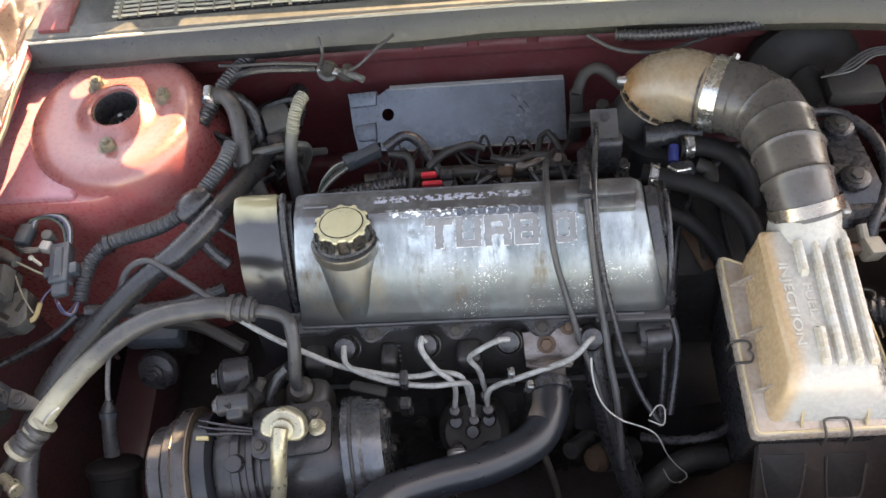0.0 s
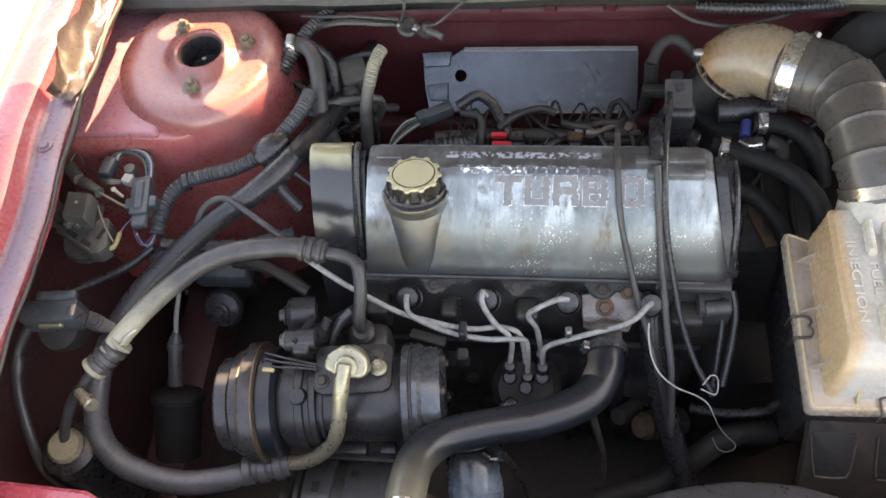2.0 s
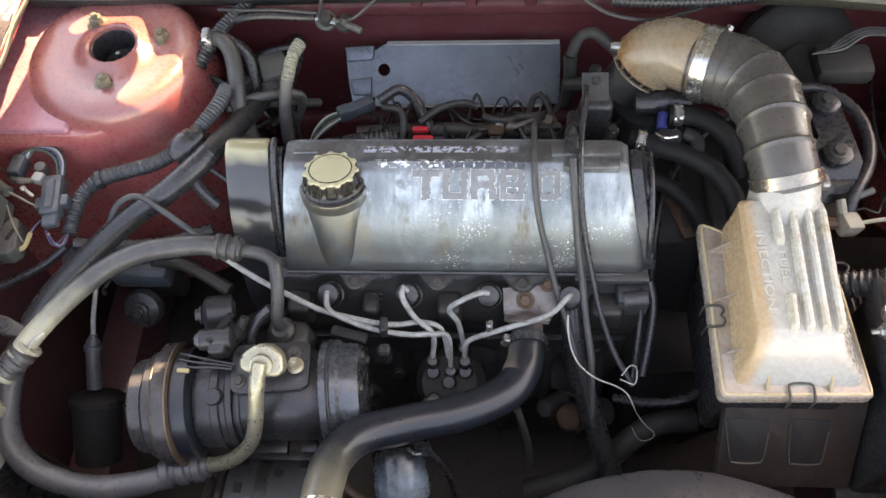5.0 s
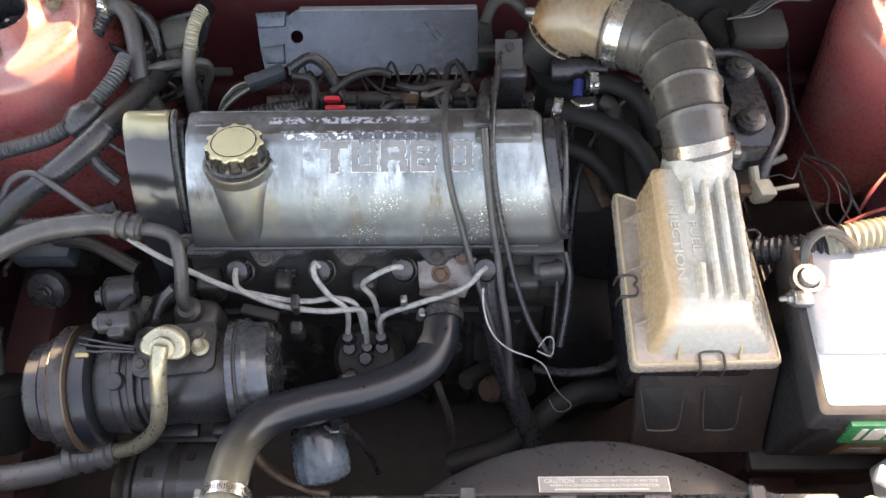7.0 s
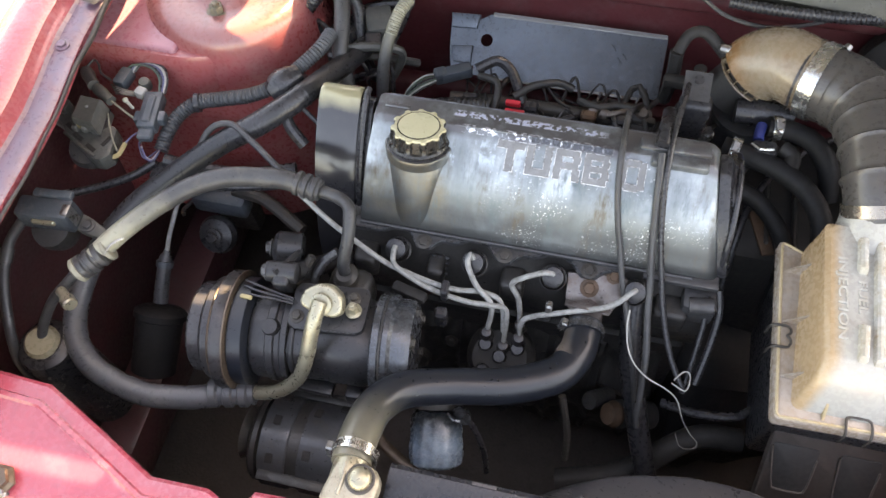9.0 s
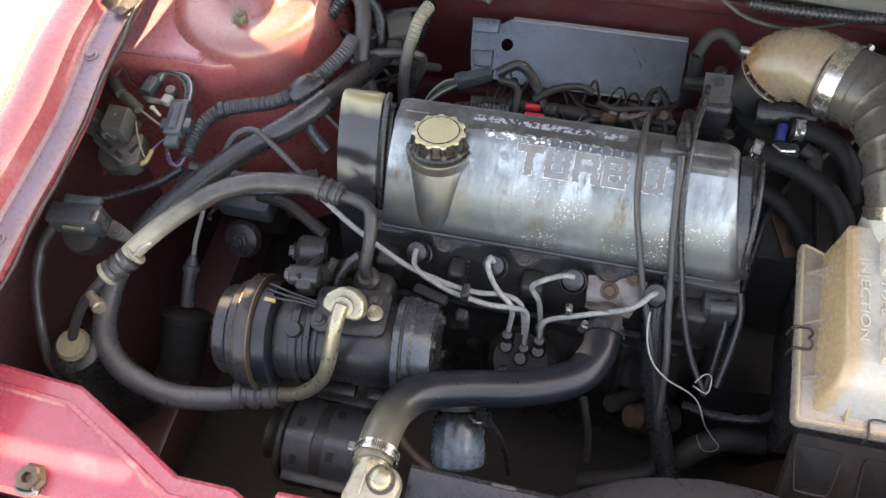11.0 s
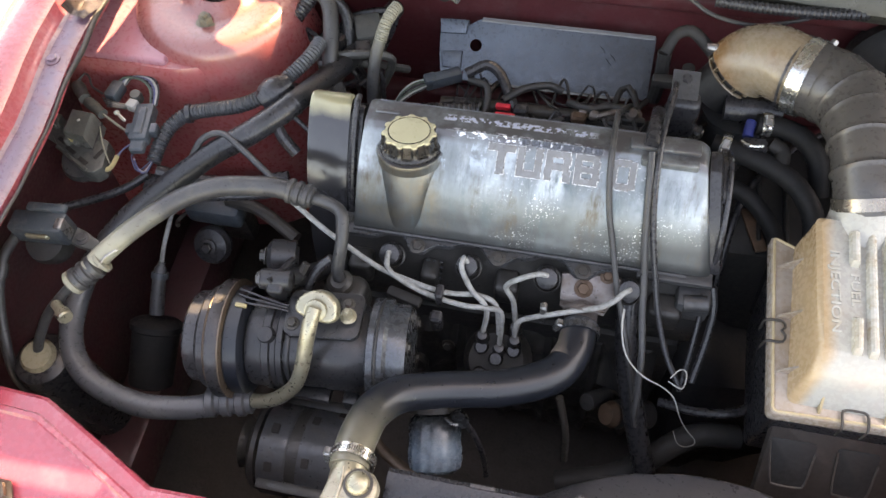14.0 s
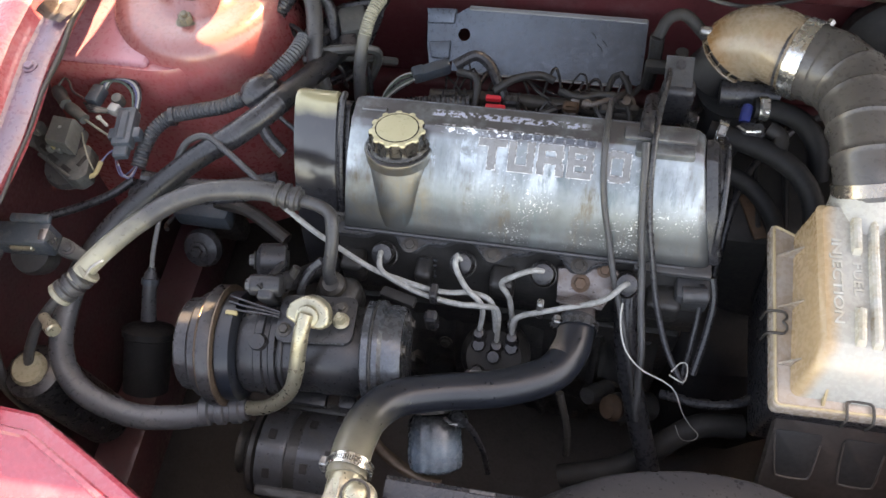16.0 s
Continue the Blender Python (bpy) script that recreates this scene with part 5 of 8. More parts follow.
part("pulley_lip", lathe([(0.0560, 0.0045), (0.0630, 0.0050), (0.0640, 0.0065), (0.0630, 0.0085), (0.058, 0.009)], C0, AX, 48), BRONZE, cmp_, "brown rusted lip")
part("pulley", lathe([(0.056, 0.0085), (0.0670, 0.0090), (0.0695, 0.0105), (0.0695, 0.0225), (0.0685, 0.0240), (0.060, 0.0245)], C0, AX, 52), IRON_GREY, cmp_, "dark pulley drum")
part("pulley_flange", lathe([(0.0660, 0.0238), (0.0700, 0.0242), (0.0703, 0.0262), (0.0630, 0.0270)], C0, AX, 52), BRONZE, cmp_, "brown rusted pulley rim")
part("coil_ring", lathe([(0.060, 0.0265), (0.0630, 0.0285), (0.0630, 0.0440), (0.0560, 0.0480), (0.030, 0.048)], C0, AX, 44), HOSE_BLACK, cmp_, "black clutch coil")
part("front_body", lathe([(0.042, 0.046), (0.0500, 0.049), (0.0520, 0.054), (0.0520, 0.068), (0.0545, 0.0695), (0.0550, 0.0775), (0.0520, 0.079), (0.0515, 0.084), (0.0535, 0.086), (0.0535, 0.092), (0.048, 0.094)], C0, AX, 44), CASTING, cmp_, "turned front casting")


def block_ring(d, half, low=1.0):
    """A rounded square section of the compressor's body at a distance along its axis."""
    ring = []
    for k in range(36):
        a = 2 * math.pi * k / 36
        c, s_ = math.cos(a), math.sin(a)
        f = math.copysign(abs(c) ** 0.82, c) * half
        u = math.copysign(abs(s_) ** 0.82, s_) * half * (low if s_ < 0 else 1.0)
        ring.append(on_axis(d, u, f))
    return ring


part("body", loft([block_ring(0.086, 0.0440), block_ring(0.089, 0.0470), block_ring(0.134, 0.0470), block_ring(0.138, 0.0490), block_ring(0.176, 0.0490), block_ring(0.180, 0.0465), block_ring(0.200, 0.0465)]), CASTING, cmp_, "smooth grey cast body")
part("body_rib", loft([block_ring(0.0950, 0.0485), block_ring(0.0965, 0.0495), block_ring(0.0990, 0.0495), block_ring(0.1005, 0.0485)]), CASTING, cmp_)
part("body_lip", box(on_axis(0.088, -0.052, 0.050), on_axis(0.136, -0.040, 0.046) + Vector((0, 0.010, 0)), 0.002, 2), CASTING, cmp_)
part("foot", box(on_axis(0.152, -0.060, 0.052) - Vector((0, 0.004, 0)), on_axis(0.172, -0.034, 0.046) + Vector((0, 0.004, 0)), 0.003, 2), CASTING, cmp_)
part("rear_cover", lathe([(0.048, 0.186), (0.0580, 0.187), (0.0600, 0.1885), (0.0600, 0.1955), (0.0580, 0.1970), (0.0580, 0.1990), (0.0600, 0.2005), (0.0595, 0.2060), (0.0550, 0.2100), (0.0545, 0.2240), (0.0510, 0.2300), (0.030, 0.232), (0.0, 0.232)], C0, AX, 48), ALU_MID, cmp_, "scuffed blue grey end cover")
part("cover_seam", lathe([(0.0582, 0.1968), (0.0586, 0.1973), (0.0586, 0.1987), (0.0582, 0.1992)], C0, AX, 48), IRON, cmp_, "dark joint line")
for k in range(6):
    a = radians(15 + 60 * k)
    part("end_bolt", hexbolt(on_axis(0.2300, 0.043 * math.sin(a), 0.043 * math.cos(a)), AX, 0.0050, 0.005), IRON, cmp_)
pad_m = frame_of(on_axis(0.136, 0.0470, 0.0), AX, (0, 1, 0.02))
part("port_gasket", prism(rounded([(-0.042, -0.010), (0.040, -0.010), (0.042, 0.040), (-0.040, 0.040)], 0.010), -0.012, 0.0035, 0, pad_m), RUBBER, cmp_, "black port gasket")
part("port_plate", prism(rounded([(-0.044, -0.013), (0.042, -0.013), (0.044, 0.042), (-0.042, 0.042)], 0.011), 0.0035, 0.0095, 0.0015, pad_m), CASTING, cmp_, "flat port plate with a worn edge")
part("plate_edge", tube([pad_m @ Vector((-0.036, -0.0132, 0.0086)), pad_m @ Vector((0.0, -0.0134, 0.0088)), pad_m @ Vector((0.034, -0.0132, 0.0086))], 0.0007, 6), ALU_MID, cmp_, "pale worn edge")
part("skirt", loft([[pad_m @ Vector((x, y, z)) for y, z in ((-0.010, 0.003), (-0.010, -0.012), (-0.0085 - w, -0.030), (0.020, -0.030), (0.020, 0.003))] for x, w in ((-0.040, 0.018), (-0.030, 0.024), (0.0, 0.026), (0.030, 0.024), (0.039, 0.018))]), CASTING, cmp_, "cast skirt below the plate")
for u, v, r_ in ((-0.034, 0.000, 0.0055), (-0.006, 0.030, 0.0055), (0.026, 0.028, 0.005)):
    part("plate_bolt", hexbolt(pad_m @ Vector((u, v, 0.0092)), (0, 0, 1), r_, 0.006), IRON, cmp_)
part("fitting_bolt", hexbolt((-0.157, -0.120, 0.853), (0, 0, 1), 0.0062, 0.013, 0.004), BRASS, cmp_, "bright bolt head")
part("neck_lug", lathe([(0.010, -0.020), (0.0105, -0.002), (0.0085, 0.004), (0.0, 0.005)], on_axis(0.074, 0.052, 0.014), (0, -0.25, 1), 16), CASTING, cmp_)
for k in range(3):
    part("coil_wire", tube([on_axis(0.034, 0.055, -0.024 - 0.007 * k), on_axis(0.052, 0.060 + 0.001 * k, -0.018 - 0.006 * k), on_axis(0.074, 0.061, -0.016 - 0.004 * k), on_axis(0.096, 0.062, -0.012 - 0.003 * k)], 0.0013, 6), RUBBER, cmp_)

# ochre colour stands in for the light on this small terminal
part("coil_terminal", box((-0.288, -0.129, 0.847), (-0.274, -0.124, 0.852), 0.0015, 2), YELLOW, cmp_, "coil terminal with yellow light put into its colour")

brk = thing("compressor_bracket", "cast bracket arms holding the compressor", "bracket", (-0.25, -0.06, 0.74))
part("arm", tube([(-0.250, -0.095, 0.855), (-0.240, -0.080, 0.84), (-0.230, -0.05, 0.80), (-0.21, -0.01, 0.76)], 0.012, 12), CASTING, brk)
part("pivot", lathe([(0.010, -0.018), (0.012, -0.016), (0.012, 0.016), (0.009, 0.018), (0.0, 0.018)], (-0.247, -0.092, 0.858), (1, 0.1, 0), 20), CASTING, brk)
part("clamp_block", box((-0.256, -0.108, 0.828), (-0.236, -0.086, 0.866), 0.005, 3, pose(0, 0, 0, 12, 0, 5)), CASTING, brk, "cast clamp block")
part("clamp_strap", tube([(-0.252, -0.100, 0.868), (-0.246, -0.084, 0.862), (-0.240, -0.060, 0.850)], 0.0038, 8), CASTING, brk)
part("pivot_bolt", hexbolt((-0.264, -0.094, 0.858), (-1, -0.1, 0), 0.0075, 0.007), ALU_DARK, brk)
part("tensioner", lathe([(0.014, -0.020), (0.0205, -0.017), (0.0205, 0.010), (0.016, 0.014), (0.0085, 0.017), (0.0, 0.017)], (-0.262, -0.050, 0.832), (-1, -0.2, 0.2), 24), CASTING, brk)
part("tensioner_bolt", hexbolt((-0.279, -0.0535, 0.8355), (-1, -0.2, 0.2), 0.007, 0.007), ALU_DARK, brk)
part("strut", tube([(-0.225, -0.060, 0.845), (-0.245, -0.09, 0.815)], 0.005, 8), IRON, brk)

# discharge hose (faded) from the compressor's rear port to the wing
def crimp(parent, a, b_, r, mat=None, rings=3):
    a, b_ = Vector(a), Vector(b_)
    L = (b_ - a).length
    prof = [(r * 0.7, 0.0)]
    for k in range(rings):
        s0 = L * (0.06 + 0.30 * k)
        prof += [(r, s0), (r * 1.20, s0 + L * 0.03), (r * 1.20, s0 + L * 0.17), (r, s0 + L * 0.21)]
    prof += [(r * 1.02, L * 0.97), (r * 0.8, L)]
    return part("crimp_sleeve", lathe(prof, a, b_ - a, 24), mat or RUBBER_GREY, parent, "ribbed crimp sleeve")


dh = thing("discharge_hose", "grey and tan faded air conditioning hose with crimped ends", "hose", (-0.36, -0.04, 0.83))
part("hose", tube([(-0.240, 0.008, 0.880), (-0.270, 0.010, 0.886), (-0.300, 0.008, 0.886), (-0.338, 0.001, 0.886), (-0.375, -0.016, 0.883), (-0.406, -0.042, 0.878), (-0.432, -0.071, 0.873), (-0.455, -0.100, 0.865), (-0.467, -0.117, 0.858)], 0.0119, 16, 0.005), faded(RUBBER_GREY, "bleached_hose", (0.27, 0.26, 0.20), (-1, -0.5, 0), 0.030, 0.075), dh)
crimp(dh, (-0.262, 0.011, 0.884), (-0.229, 0.0075, 0.879), 0.0125)
crimp(dh, (-0.458, -0.109, 0.860), (-0.485, -0.135, 0.849), 0.0128, RUBBER_GREY)
part("sleeve_end", lathe([(0.012, 0.0), (0.0152, 0.001), (0.0156, 0.006), (0.012, 0.009)], (-0.481, -0.131, 0.851), (-0.69, -0.66, -0.28), 22), RUBBER_TAN, dh, "tan sleeve end")
part("sleeve_end", lathe([(0.012, 0.0), (0.0146, 0.001), (0.0148, 0.005), (0.012, 0.007)], (-0.453, -0.104, 0.862), (-0.69, -0.66, -0.28), 22), RUBBER_TAN, dh, "tan sleeve end")
part("pipe", tube([(-0.232, 0.008, 0.879), (-0.209, 0.003, 0.880), (-0.193, -0.006, 0.881), (-0.188, -0.018, 0.876), (-0.187, -0.036, 0.860), (-0.191, -0.054, 0.835), (-0.190, -0.060, 0.820)], 0.0075, 14, 0.004), RUBBER_GREY, dh, "grey bent metal pipe")
part("pipe_foot", lathe([(0.016, 0.0), (0.015, 0.008), (0.010, 0.012), (0.0, 0.012)], (-0.190, -0.060, 0.808), (0, -0.2, 1), 18), IRON, dh)
part("pipe", tube([(-0.483, -0.133, 0.850), (-0.505, -0.150, 0.83), (-0.528, -0.163, 0.803), (-0.545, -0.185, 0.772), (-0.550, -0.194, 0.755)], 0.0062, 12, 0.005), RUBBER_GREY, dh)
part("service_port", lathe([(0.006, 0), (0.006, 0.018), (0.0085, 0.019), (0.0085, 0.030), (0.007, 0.032), (0.0, 0.032)], (-0.502, -0.158, 0.836), (0.80, -0.55, 0.25), 14), BRASS, dh, "capped service port")
part("wire_clip", tube([(-0.452, -0.118, 0.868), (-0.445, -0.106, 0.874), (-0.436, -0.094, 0.872)], 0.0016, 6), STEEL, dh)

pb = thing("pump_base", "dark cast block below the bent pipe", "pump", (-0.18, -0.06, 0.76))
part("casting", box((-0.214, -0.082, 0.745), (-0.160, -0.040, 0.803), 0.014, 3), GRIME, pb)
part("bleed_pipe", tube([(-0.198, -0.048, 0.845), (-0.212, -0.058, 0.835), (-0.222, -0.075, 0.820), (-0.224, -0.085, 0.800)], 0.0055, 10), RUBBER, pb)

# suction hose: one long loop from the firewall to the compressor's front port
sh_ = thing("suction_hose", "thick dusty black air conditioning hose looping beside the compressor", "hose", (-0.42, -0.12, 0.75))
# hose fades to near black towards the firewall: shade put into its colour
part("hose", tube([(-0.240, 0.415, 0.78), (-0.252, 0.33, 0.805), (-0.262, 0.24, 0.845), (-0.283, 0.155, 0.880), (-0.305, 0.118, 0.882), (-0.335, 0.088, 0.876), (-0.380, 0.060, 0.860), (-0.428, 0.021, 0.840), (-0.476, -0.026, 0.818), (-0.509, -0.080, 0.794), (-0.516, -0.133, 0.778), (-0.505, -0.181, 0.768), (-0.469, -0.216, 0.760), (-0.404, -0.233, 0.755), (-0.351, -0.227, 0.751), (-0.320, -0.218, 0.750)], 0.0142, 18, 0.006), faded(HOSE_GREY, "shade_darkened_hose", (0.020, 0.021, 0.024), (-0.3, 1, 0), 0.02, 0.11), sh_)
crimp(sh_, (-0.326, -0.215, 0.750), (-0.268, -0.202, 0.750), 0.0150, HOSE_GREY)
part("ribbed_sleeve", sweep(bmesh.new(), spline([(-0.290, 0.138, 0.884), (-0.305, 0.118, 0.882), (-0.335, 0.088, 0.876), (-0.362, 0.071, 0.867)], 0.002), corrugated(0.0147, 0.0003, 0.008), 18), RUBBER, sh_)
part("pipe", tube([(-0.272, -0.203, 0.752), (-0.255, -0.204, 0.761), (-0.233, -0.201, 0.775), (-0.209, -0.191, 0.802), (-0.197, -0.178, 0.835), (-0.192, -0.160, 0.862), (-0.189, -0.144, 0.878), (-0.187, -0.130, 0.884)], 0.0084, 16, 0.004), BRASS, sh_, "yellowed bent metal pipe")
fit_m = frame_of((-0.187, -0.120, 0.866), (1, 0.05, 0), (0, 0.88, 0.48))
part("port_fitting", prism(rounded([(-0.0255, -0.006), (-0.0220, 0.010), (-0.004, 0.0200), (0.010, 0.0185), (0.0220, 0.008), (0.0235, -0.010), (0.0150, -0.0165), (-0.008, -0.0135)], 0.007, 5), 0.0, 0.016, 0.0045, fit_m, 4), BRASS, sh_, "yellowed flanged port fitting")
part("fitting_ring", lathe([(0.0100, 0), (0.0125, 0.001), (0.0120, 0.004), (0.0098, 0.005)], fit_m @ Vector((0.0, -0.002, 0.0155)), fit_m.to_3x3() @ Vector((0, -0.25, 1)), 22), BRASS, sh_)

# alternator
alt = thing("alternator", "dark grimy alternator below the compressor", "alternator", (-0.23, -0.235, 0.58))
alt_m = frame_of((0.0, -0.222, 0.630), (0, 1, 0), (0, 0, 1))


def drum(r, n=12, start=8):
    return rounded([(r * math.cos(radians(start + 360 * k / n)), r * math.sin(radians(start + 360 * k / n))) for k in range(n)], 0.008, 3)


part("front_housing", prism(drum(0.0605), -0.268, -0.232, 0.004, alt_m, 3), ALT_GREY, alt, "blue grey sooty front casting")
part("rear_housing", prism(drum(0.0605), -0.217, -0.155, 0.004, alt_m, 3), ALT_GREY, alt, "blue grey sooty rear casting")
part("stator", prism(drum(0.0560, 24, 0), -0.236, -0.213, 0.001, alt_m), GRIME, alt, "dark laminated ring")
part("fan", lathe([(0.020, -0.002), (0.052, 0.0), (0.056, 0.004), (0.056, 0.010), (0.050, 0.013), (0.0, 0.013)], (-0.2835, -0.222, 0.630), (1, 0, 0), 32), GRIME, alt, "dark fan disc")
part("pulley", lathe([(0.020, -0.02), (0.034, -0.018), (0.028, -0.009), (0.034, 0.0), (0.020, 0.002)], (-0.285, -0.222, 0.630), (1, 0, 0), 28), IRON, alt)
for x, a in ((-0.252, 52), (-0.252, 98), (-0.252, 136), (-0.206, 64), (-0.206, 118), (-0.178, 82), (-0.178, 136)):
    p = Vector((x, -0.222 - 0.0590 * math.cos(radians(a)), 0.630 + 0.0590 * math.sin(radians(a))))
    m_ = frame_of(p, (1, 0, 0), (0, math.sin(radians(a)), math.cos(radians(a))))
    part("vent_slot", prism(rounded([(-0.0045, -0.006), (0.0045, -0.006), (0.0045, 0.006), (-0.0045, 0.006)], 0.001), -0.002, 0.0022, 0, m_), SOOT_RUBBER, alt, "black vent slot")
for a in (28, 150):
    c_, s_ = math.cos(radians(a)), math.sin(radians(a))
    part("bolt_lug", box((-0.266, -0.228 - 0.063 * c_, 0.624 + 0.063 * s_), (-0.160, -0.214 - 0.063 * c_, 0.634 + 0.063 * s_), 0.003, 2), GRIME, alt, "cast lug for the long bolt")

# oil filter
of = thing("oil_filter", "pale blue dusty oil filter canister", "oil filter", (-0.06, -0.17, 0.60))
can = lathe([(0.026, 0), (0.031, 0.004), (0.034, 0.010), (0.0345, 0.040), (0.0352, 0.044), (0.0352, 0.050), (0.0350, 0.060), (0.033, 0.068), (0.027, 0.073), (0.012, 0.075), (0.0, 0.075)], (0, 0, 0), (0, 0, 1), 84)
for v in can.verts:
    if 0.043 < v.co.z < 0.070:
        v.co.xy *= 1.0 + 0.016 * math.copysign(1, math.cos(14 * math.atan2(v.co.y, v.co.x)))
can.transform(Matrix.Translation((-0.070, -0.142, 0.632)) @ Vector((0, 0, 1)).rotation_difference(Vector((0.16, -0.86, -0.42))).to_matrix().to_4x4())
# paint goes darker towards the mounting end
part("can", can, faded(FILTER, "dark_based_filter_paint", (0.045, 0.050, 0.056), (-0.16, 0.86, 0.42), -0.004, 0.030), of, "pale blue fluted can, darker towards its base")
part("base", lathe([(0.020, -0.03), (0.034, -0.02), (0.036, 0.0), (0.03, 0.001)], (-0.072, -0.140, 0.636), (0.16, -0.86, -0.42), 28), IRON, of)
part("sensor_plug", lathe([(0.010, 0), (0.011, 0.012), (0.007, 0.022), (0.0, 0.022)], (-0.038, -0.150, 0.665), (0.5, -0.5, 0.6), 12), ALU_MID, of, "small pale sensor plug")
part("sensor_clip", tube([(-0.050, -0.158, 0.676), (-0.040, -0.166, 0.680), (-0.030, -0.163, 0.678)], 0.0022, 8), STEEL, of, "bright wire clip")
part("sensor_lead", tube([(-0.032, -0.155, 0.672), (-0.015, -0.165, 0.66), (0.0, -0.18, 0.62), (0.005, -0.19, 0.56)], 0.004, 8), RUBBER, of)

stay = thing("alternator_stay", "olive brown curved steel strap below the radiator hose", "bracket", (-0.14, -0.185, 0.60))
part("strap", tube([(-0.175, -0.150, 0.615), (-0.150, -0.176, 0.606), (-0.137, -0.190, 0.601), (-0.106, -0.208, 0.598), (-0.074, -0.219, 0.598), (-0.050, -0.224, 0.600)], 0.0075, 10, 0.006, 0.4), BRONZE, stay)

# ---------------------------------------------------------------- air intake
elb = thing("intake_elbow", "heat yellowed plastic intake elbow with moulded gussets", "intake elbow", (0.25, 0.30, 0.80))
way_in, way_out = Vector((-0.86, 0.50, -0.08)).normalized(), Vector((-0.48, -0.10, -0.87)).normalized()
turn_axis = way_in.cross(way_out).normalized()
reach = way_in.cross(turn_axis) * 0.047
pivot = Vector((0.285, 0.2840, 0.8900)) - reach
EL = [(Vector((0.318, 0.268, 0.887)), way_in, 0.0435), (Vector((0.302, 0.277, 0.8885)), way_in, 0.0434)]
for k in range(9):
    spin = Matrix.Rotation(way_in.angle(way_out) * k / 8, 3, turn_axis)
    EL.append((pivot + spin @ reach, spin @ way_in, 0.0432 + 0.0012 * k / 8))
foot_at, foot_n = EL[-1][0], EL[-1][1]
rings = []
for c, nrm, r in EL:
    u = turn_axis
    v = nrm.cross(u)
    rings.append([c + (u * math.cos(a) + v * math.sin(a)) * r for a in [2 * math.pi * k / 40 for k in range(40)]])
part("shell", loft(rings, True, False), faded(ELBOW_PLASTIC, "scorched_elbow_plastic", (0.27, 0.135, 0.055), (-1, 0, -0.25), -0.016, 0.040), elb)
part("inner_collar", lathe([(0.0, -0.006), (0.034, -0.006), (0.034, 0.050), (0.030, 0.052)], foot_at, foot_n, 32), DULL_RUBBER, elb, "dark rubber collar inside the elbow's foot")
part("foot_flange", lathe([(0.037, 0.0), (0.0415, 0.0), (0.0425, 0.0012), (0.0415, 0.0024), (0.037, 0.0024), (0.037, 0.0)], foot_at + foot_n * 0.009, foot_n, 44, close=False), ELBOW_PLASTIC, elb)
for k in range(14):
    a = 2 * math.pi * k / 14
    out = turn_axis * math.cos(a) + foot_n.cross(turn_axis) * math.sin(a)
    fin = box((0.034, -0.0009, -0.001), (0.0415, 0.0009, 0.0095), 0.0004, 1)
    fin.transform(Matrix((out, foot_n.cross(out), foot_n)).transposed().to_4x4())
    fin.transform(Matrix.Translation(foot_at))
    part("gusset", fin, ELBOW_PLASTIC, elb)
part("vacuum_nipple", lathe([(0.006, 0), (0.006, 0.012), (0.0045, 0.016), (0.0, 0.016)], (0.214, 0.303, 0.884), (-1, 0, 0.1), 12), STEEL, elb)

duct = thing("intake_duct", "ribbed brown grey rubber intake duct with metal bands", "air duct", (0.37, 0.18, 0.86))
dp = [(0.308, 0.273, 0.886), (0.325, 0.264, 0.889), (0.343, 0.252, 0.893), (0.363, 0.225, 0.900), (0.371, 0.178, 0.906), (0.374, 0.138, 0.903), (0.379, 0.106, 0.893), (0.383, 0.092, 0.882)]


def duct_r(s, d):
    t = s / d
    base = 0.0455 - 0.0085 * min(1.0, t / 0.75)
    ribs = sum(0.0022 * math.exp(-((s - r0 * d) / 0.0016) ** 2) + (0.0010 * max(0.0, 1 - (s - r0 * d) / 0.012) if s > r0 * d else 0.0) for r0 in (0.33, 0.48, 0.64, 0.80))
    return base + ribs + 0.0016 * math.exp(-((t - 0.20) / 0.035) ** 2)


part("bellows", sweep(bmesh.new(), spline(dp, 0.002), duct_r, 36), DUCT, duct)
b1 = part("band_clamp", strap((0.3155, 0.2695, 0.887), (0.90, -0.48, 0.16), 0.0462, 0.018, 0.0015, 44), BRIGHT_STEEL, duct, "polished steel band clamp")
part("band_screw", hexbolt((0.338, 0.306, 0.905), (0.5, 0.6, 0.3), 0.005, 0.009), STEEL, b1)
part("band_edge", strap((0.303, 0.276, 0.885), (0.90, -0.48, 0.16), 0.0460, 0.003, 0.0012, 44), RUBBER, duct)
b2 = part("band_clamp", strap((0.3815, 0.100, 0.888), (0.22, -0.78, -0.58), 0.0388, 0.014, 0.0014, 40), TAN_STEEL, duct, "steel band clamp on the lid")
part("screw_housing", box((0.418, 0.088, 0.880), (0.428, 0.106, 0.892), 0.002, 1), STEEL, b2)

# air cleaner
acb = thing("air_cleaner", "yellowed white ribbed plastic air cleaner lid on a black box", "air cleaner", (0.375, -0.03, 0.64))
part("lid_rim", prism(rounded([(0.294, 0.076), (0.294, -0.138), (0.4535, -0.1345), (0.438, 0.083), (0.330, 0.079), (0.322, 0.066), (0.300, 0.076)], 0.008), 0.814, 0.830, 0.004), RIM_PLASTIC, acb, "yellowed flat lid rim")


def lid_ring(z, x0, x1, y0, y1, r=0.008):
    pts = []
    for cx, cy, a0 in ((x1[1] - r, y1 - r, 0), (x1[0] + r, y1 - r, 90), (x0[0] + r, y0 + r, 180), (x0[1] - r, y0 + r, 270)):
        for k in range(5):
            a = radians(a0 + 22.5 * k)
            pts.append((cx + r * math.cos(a), cy + r * math.sin(a), z))
    return pts


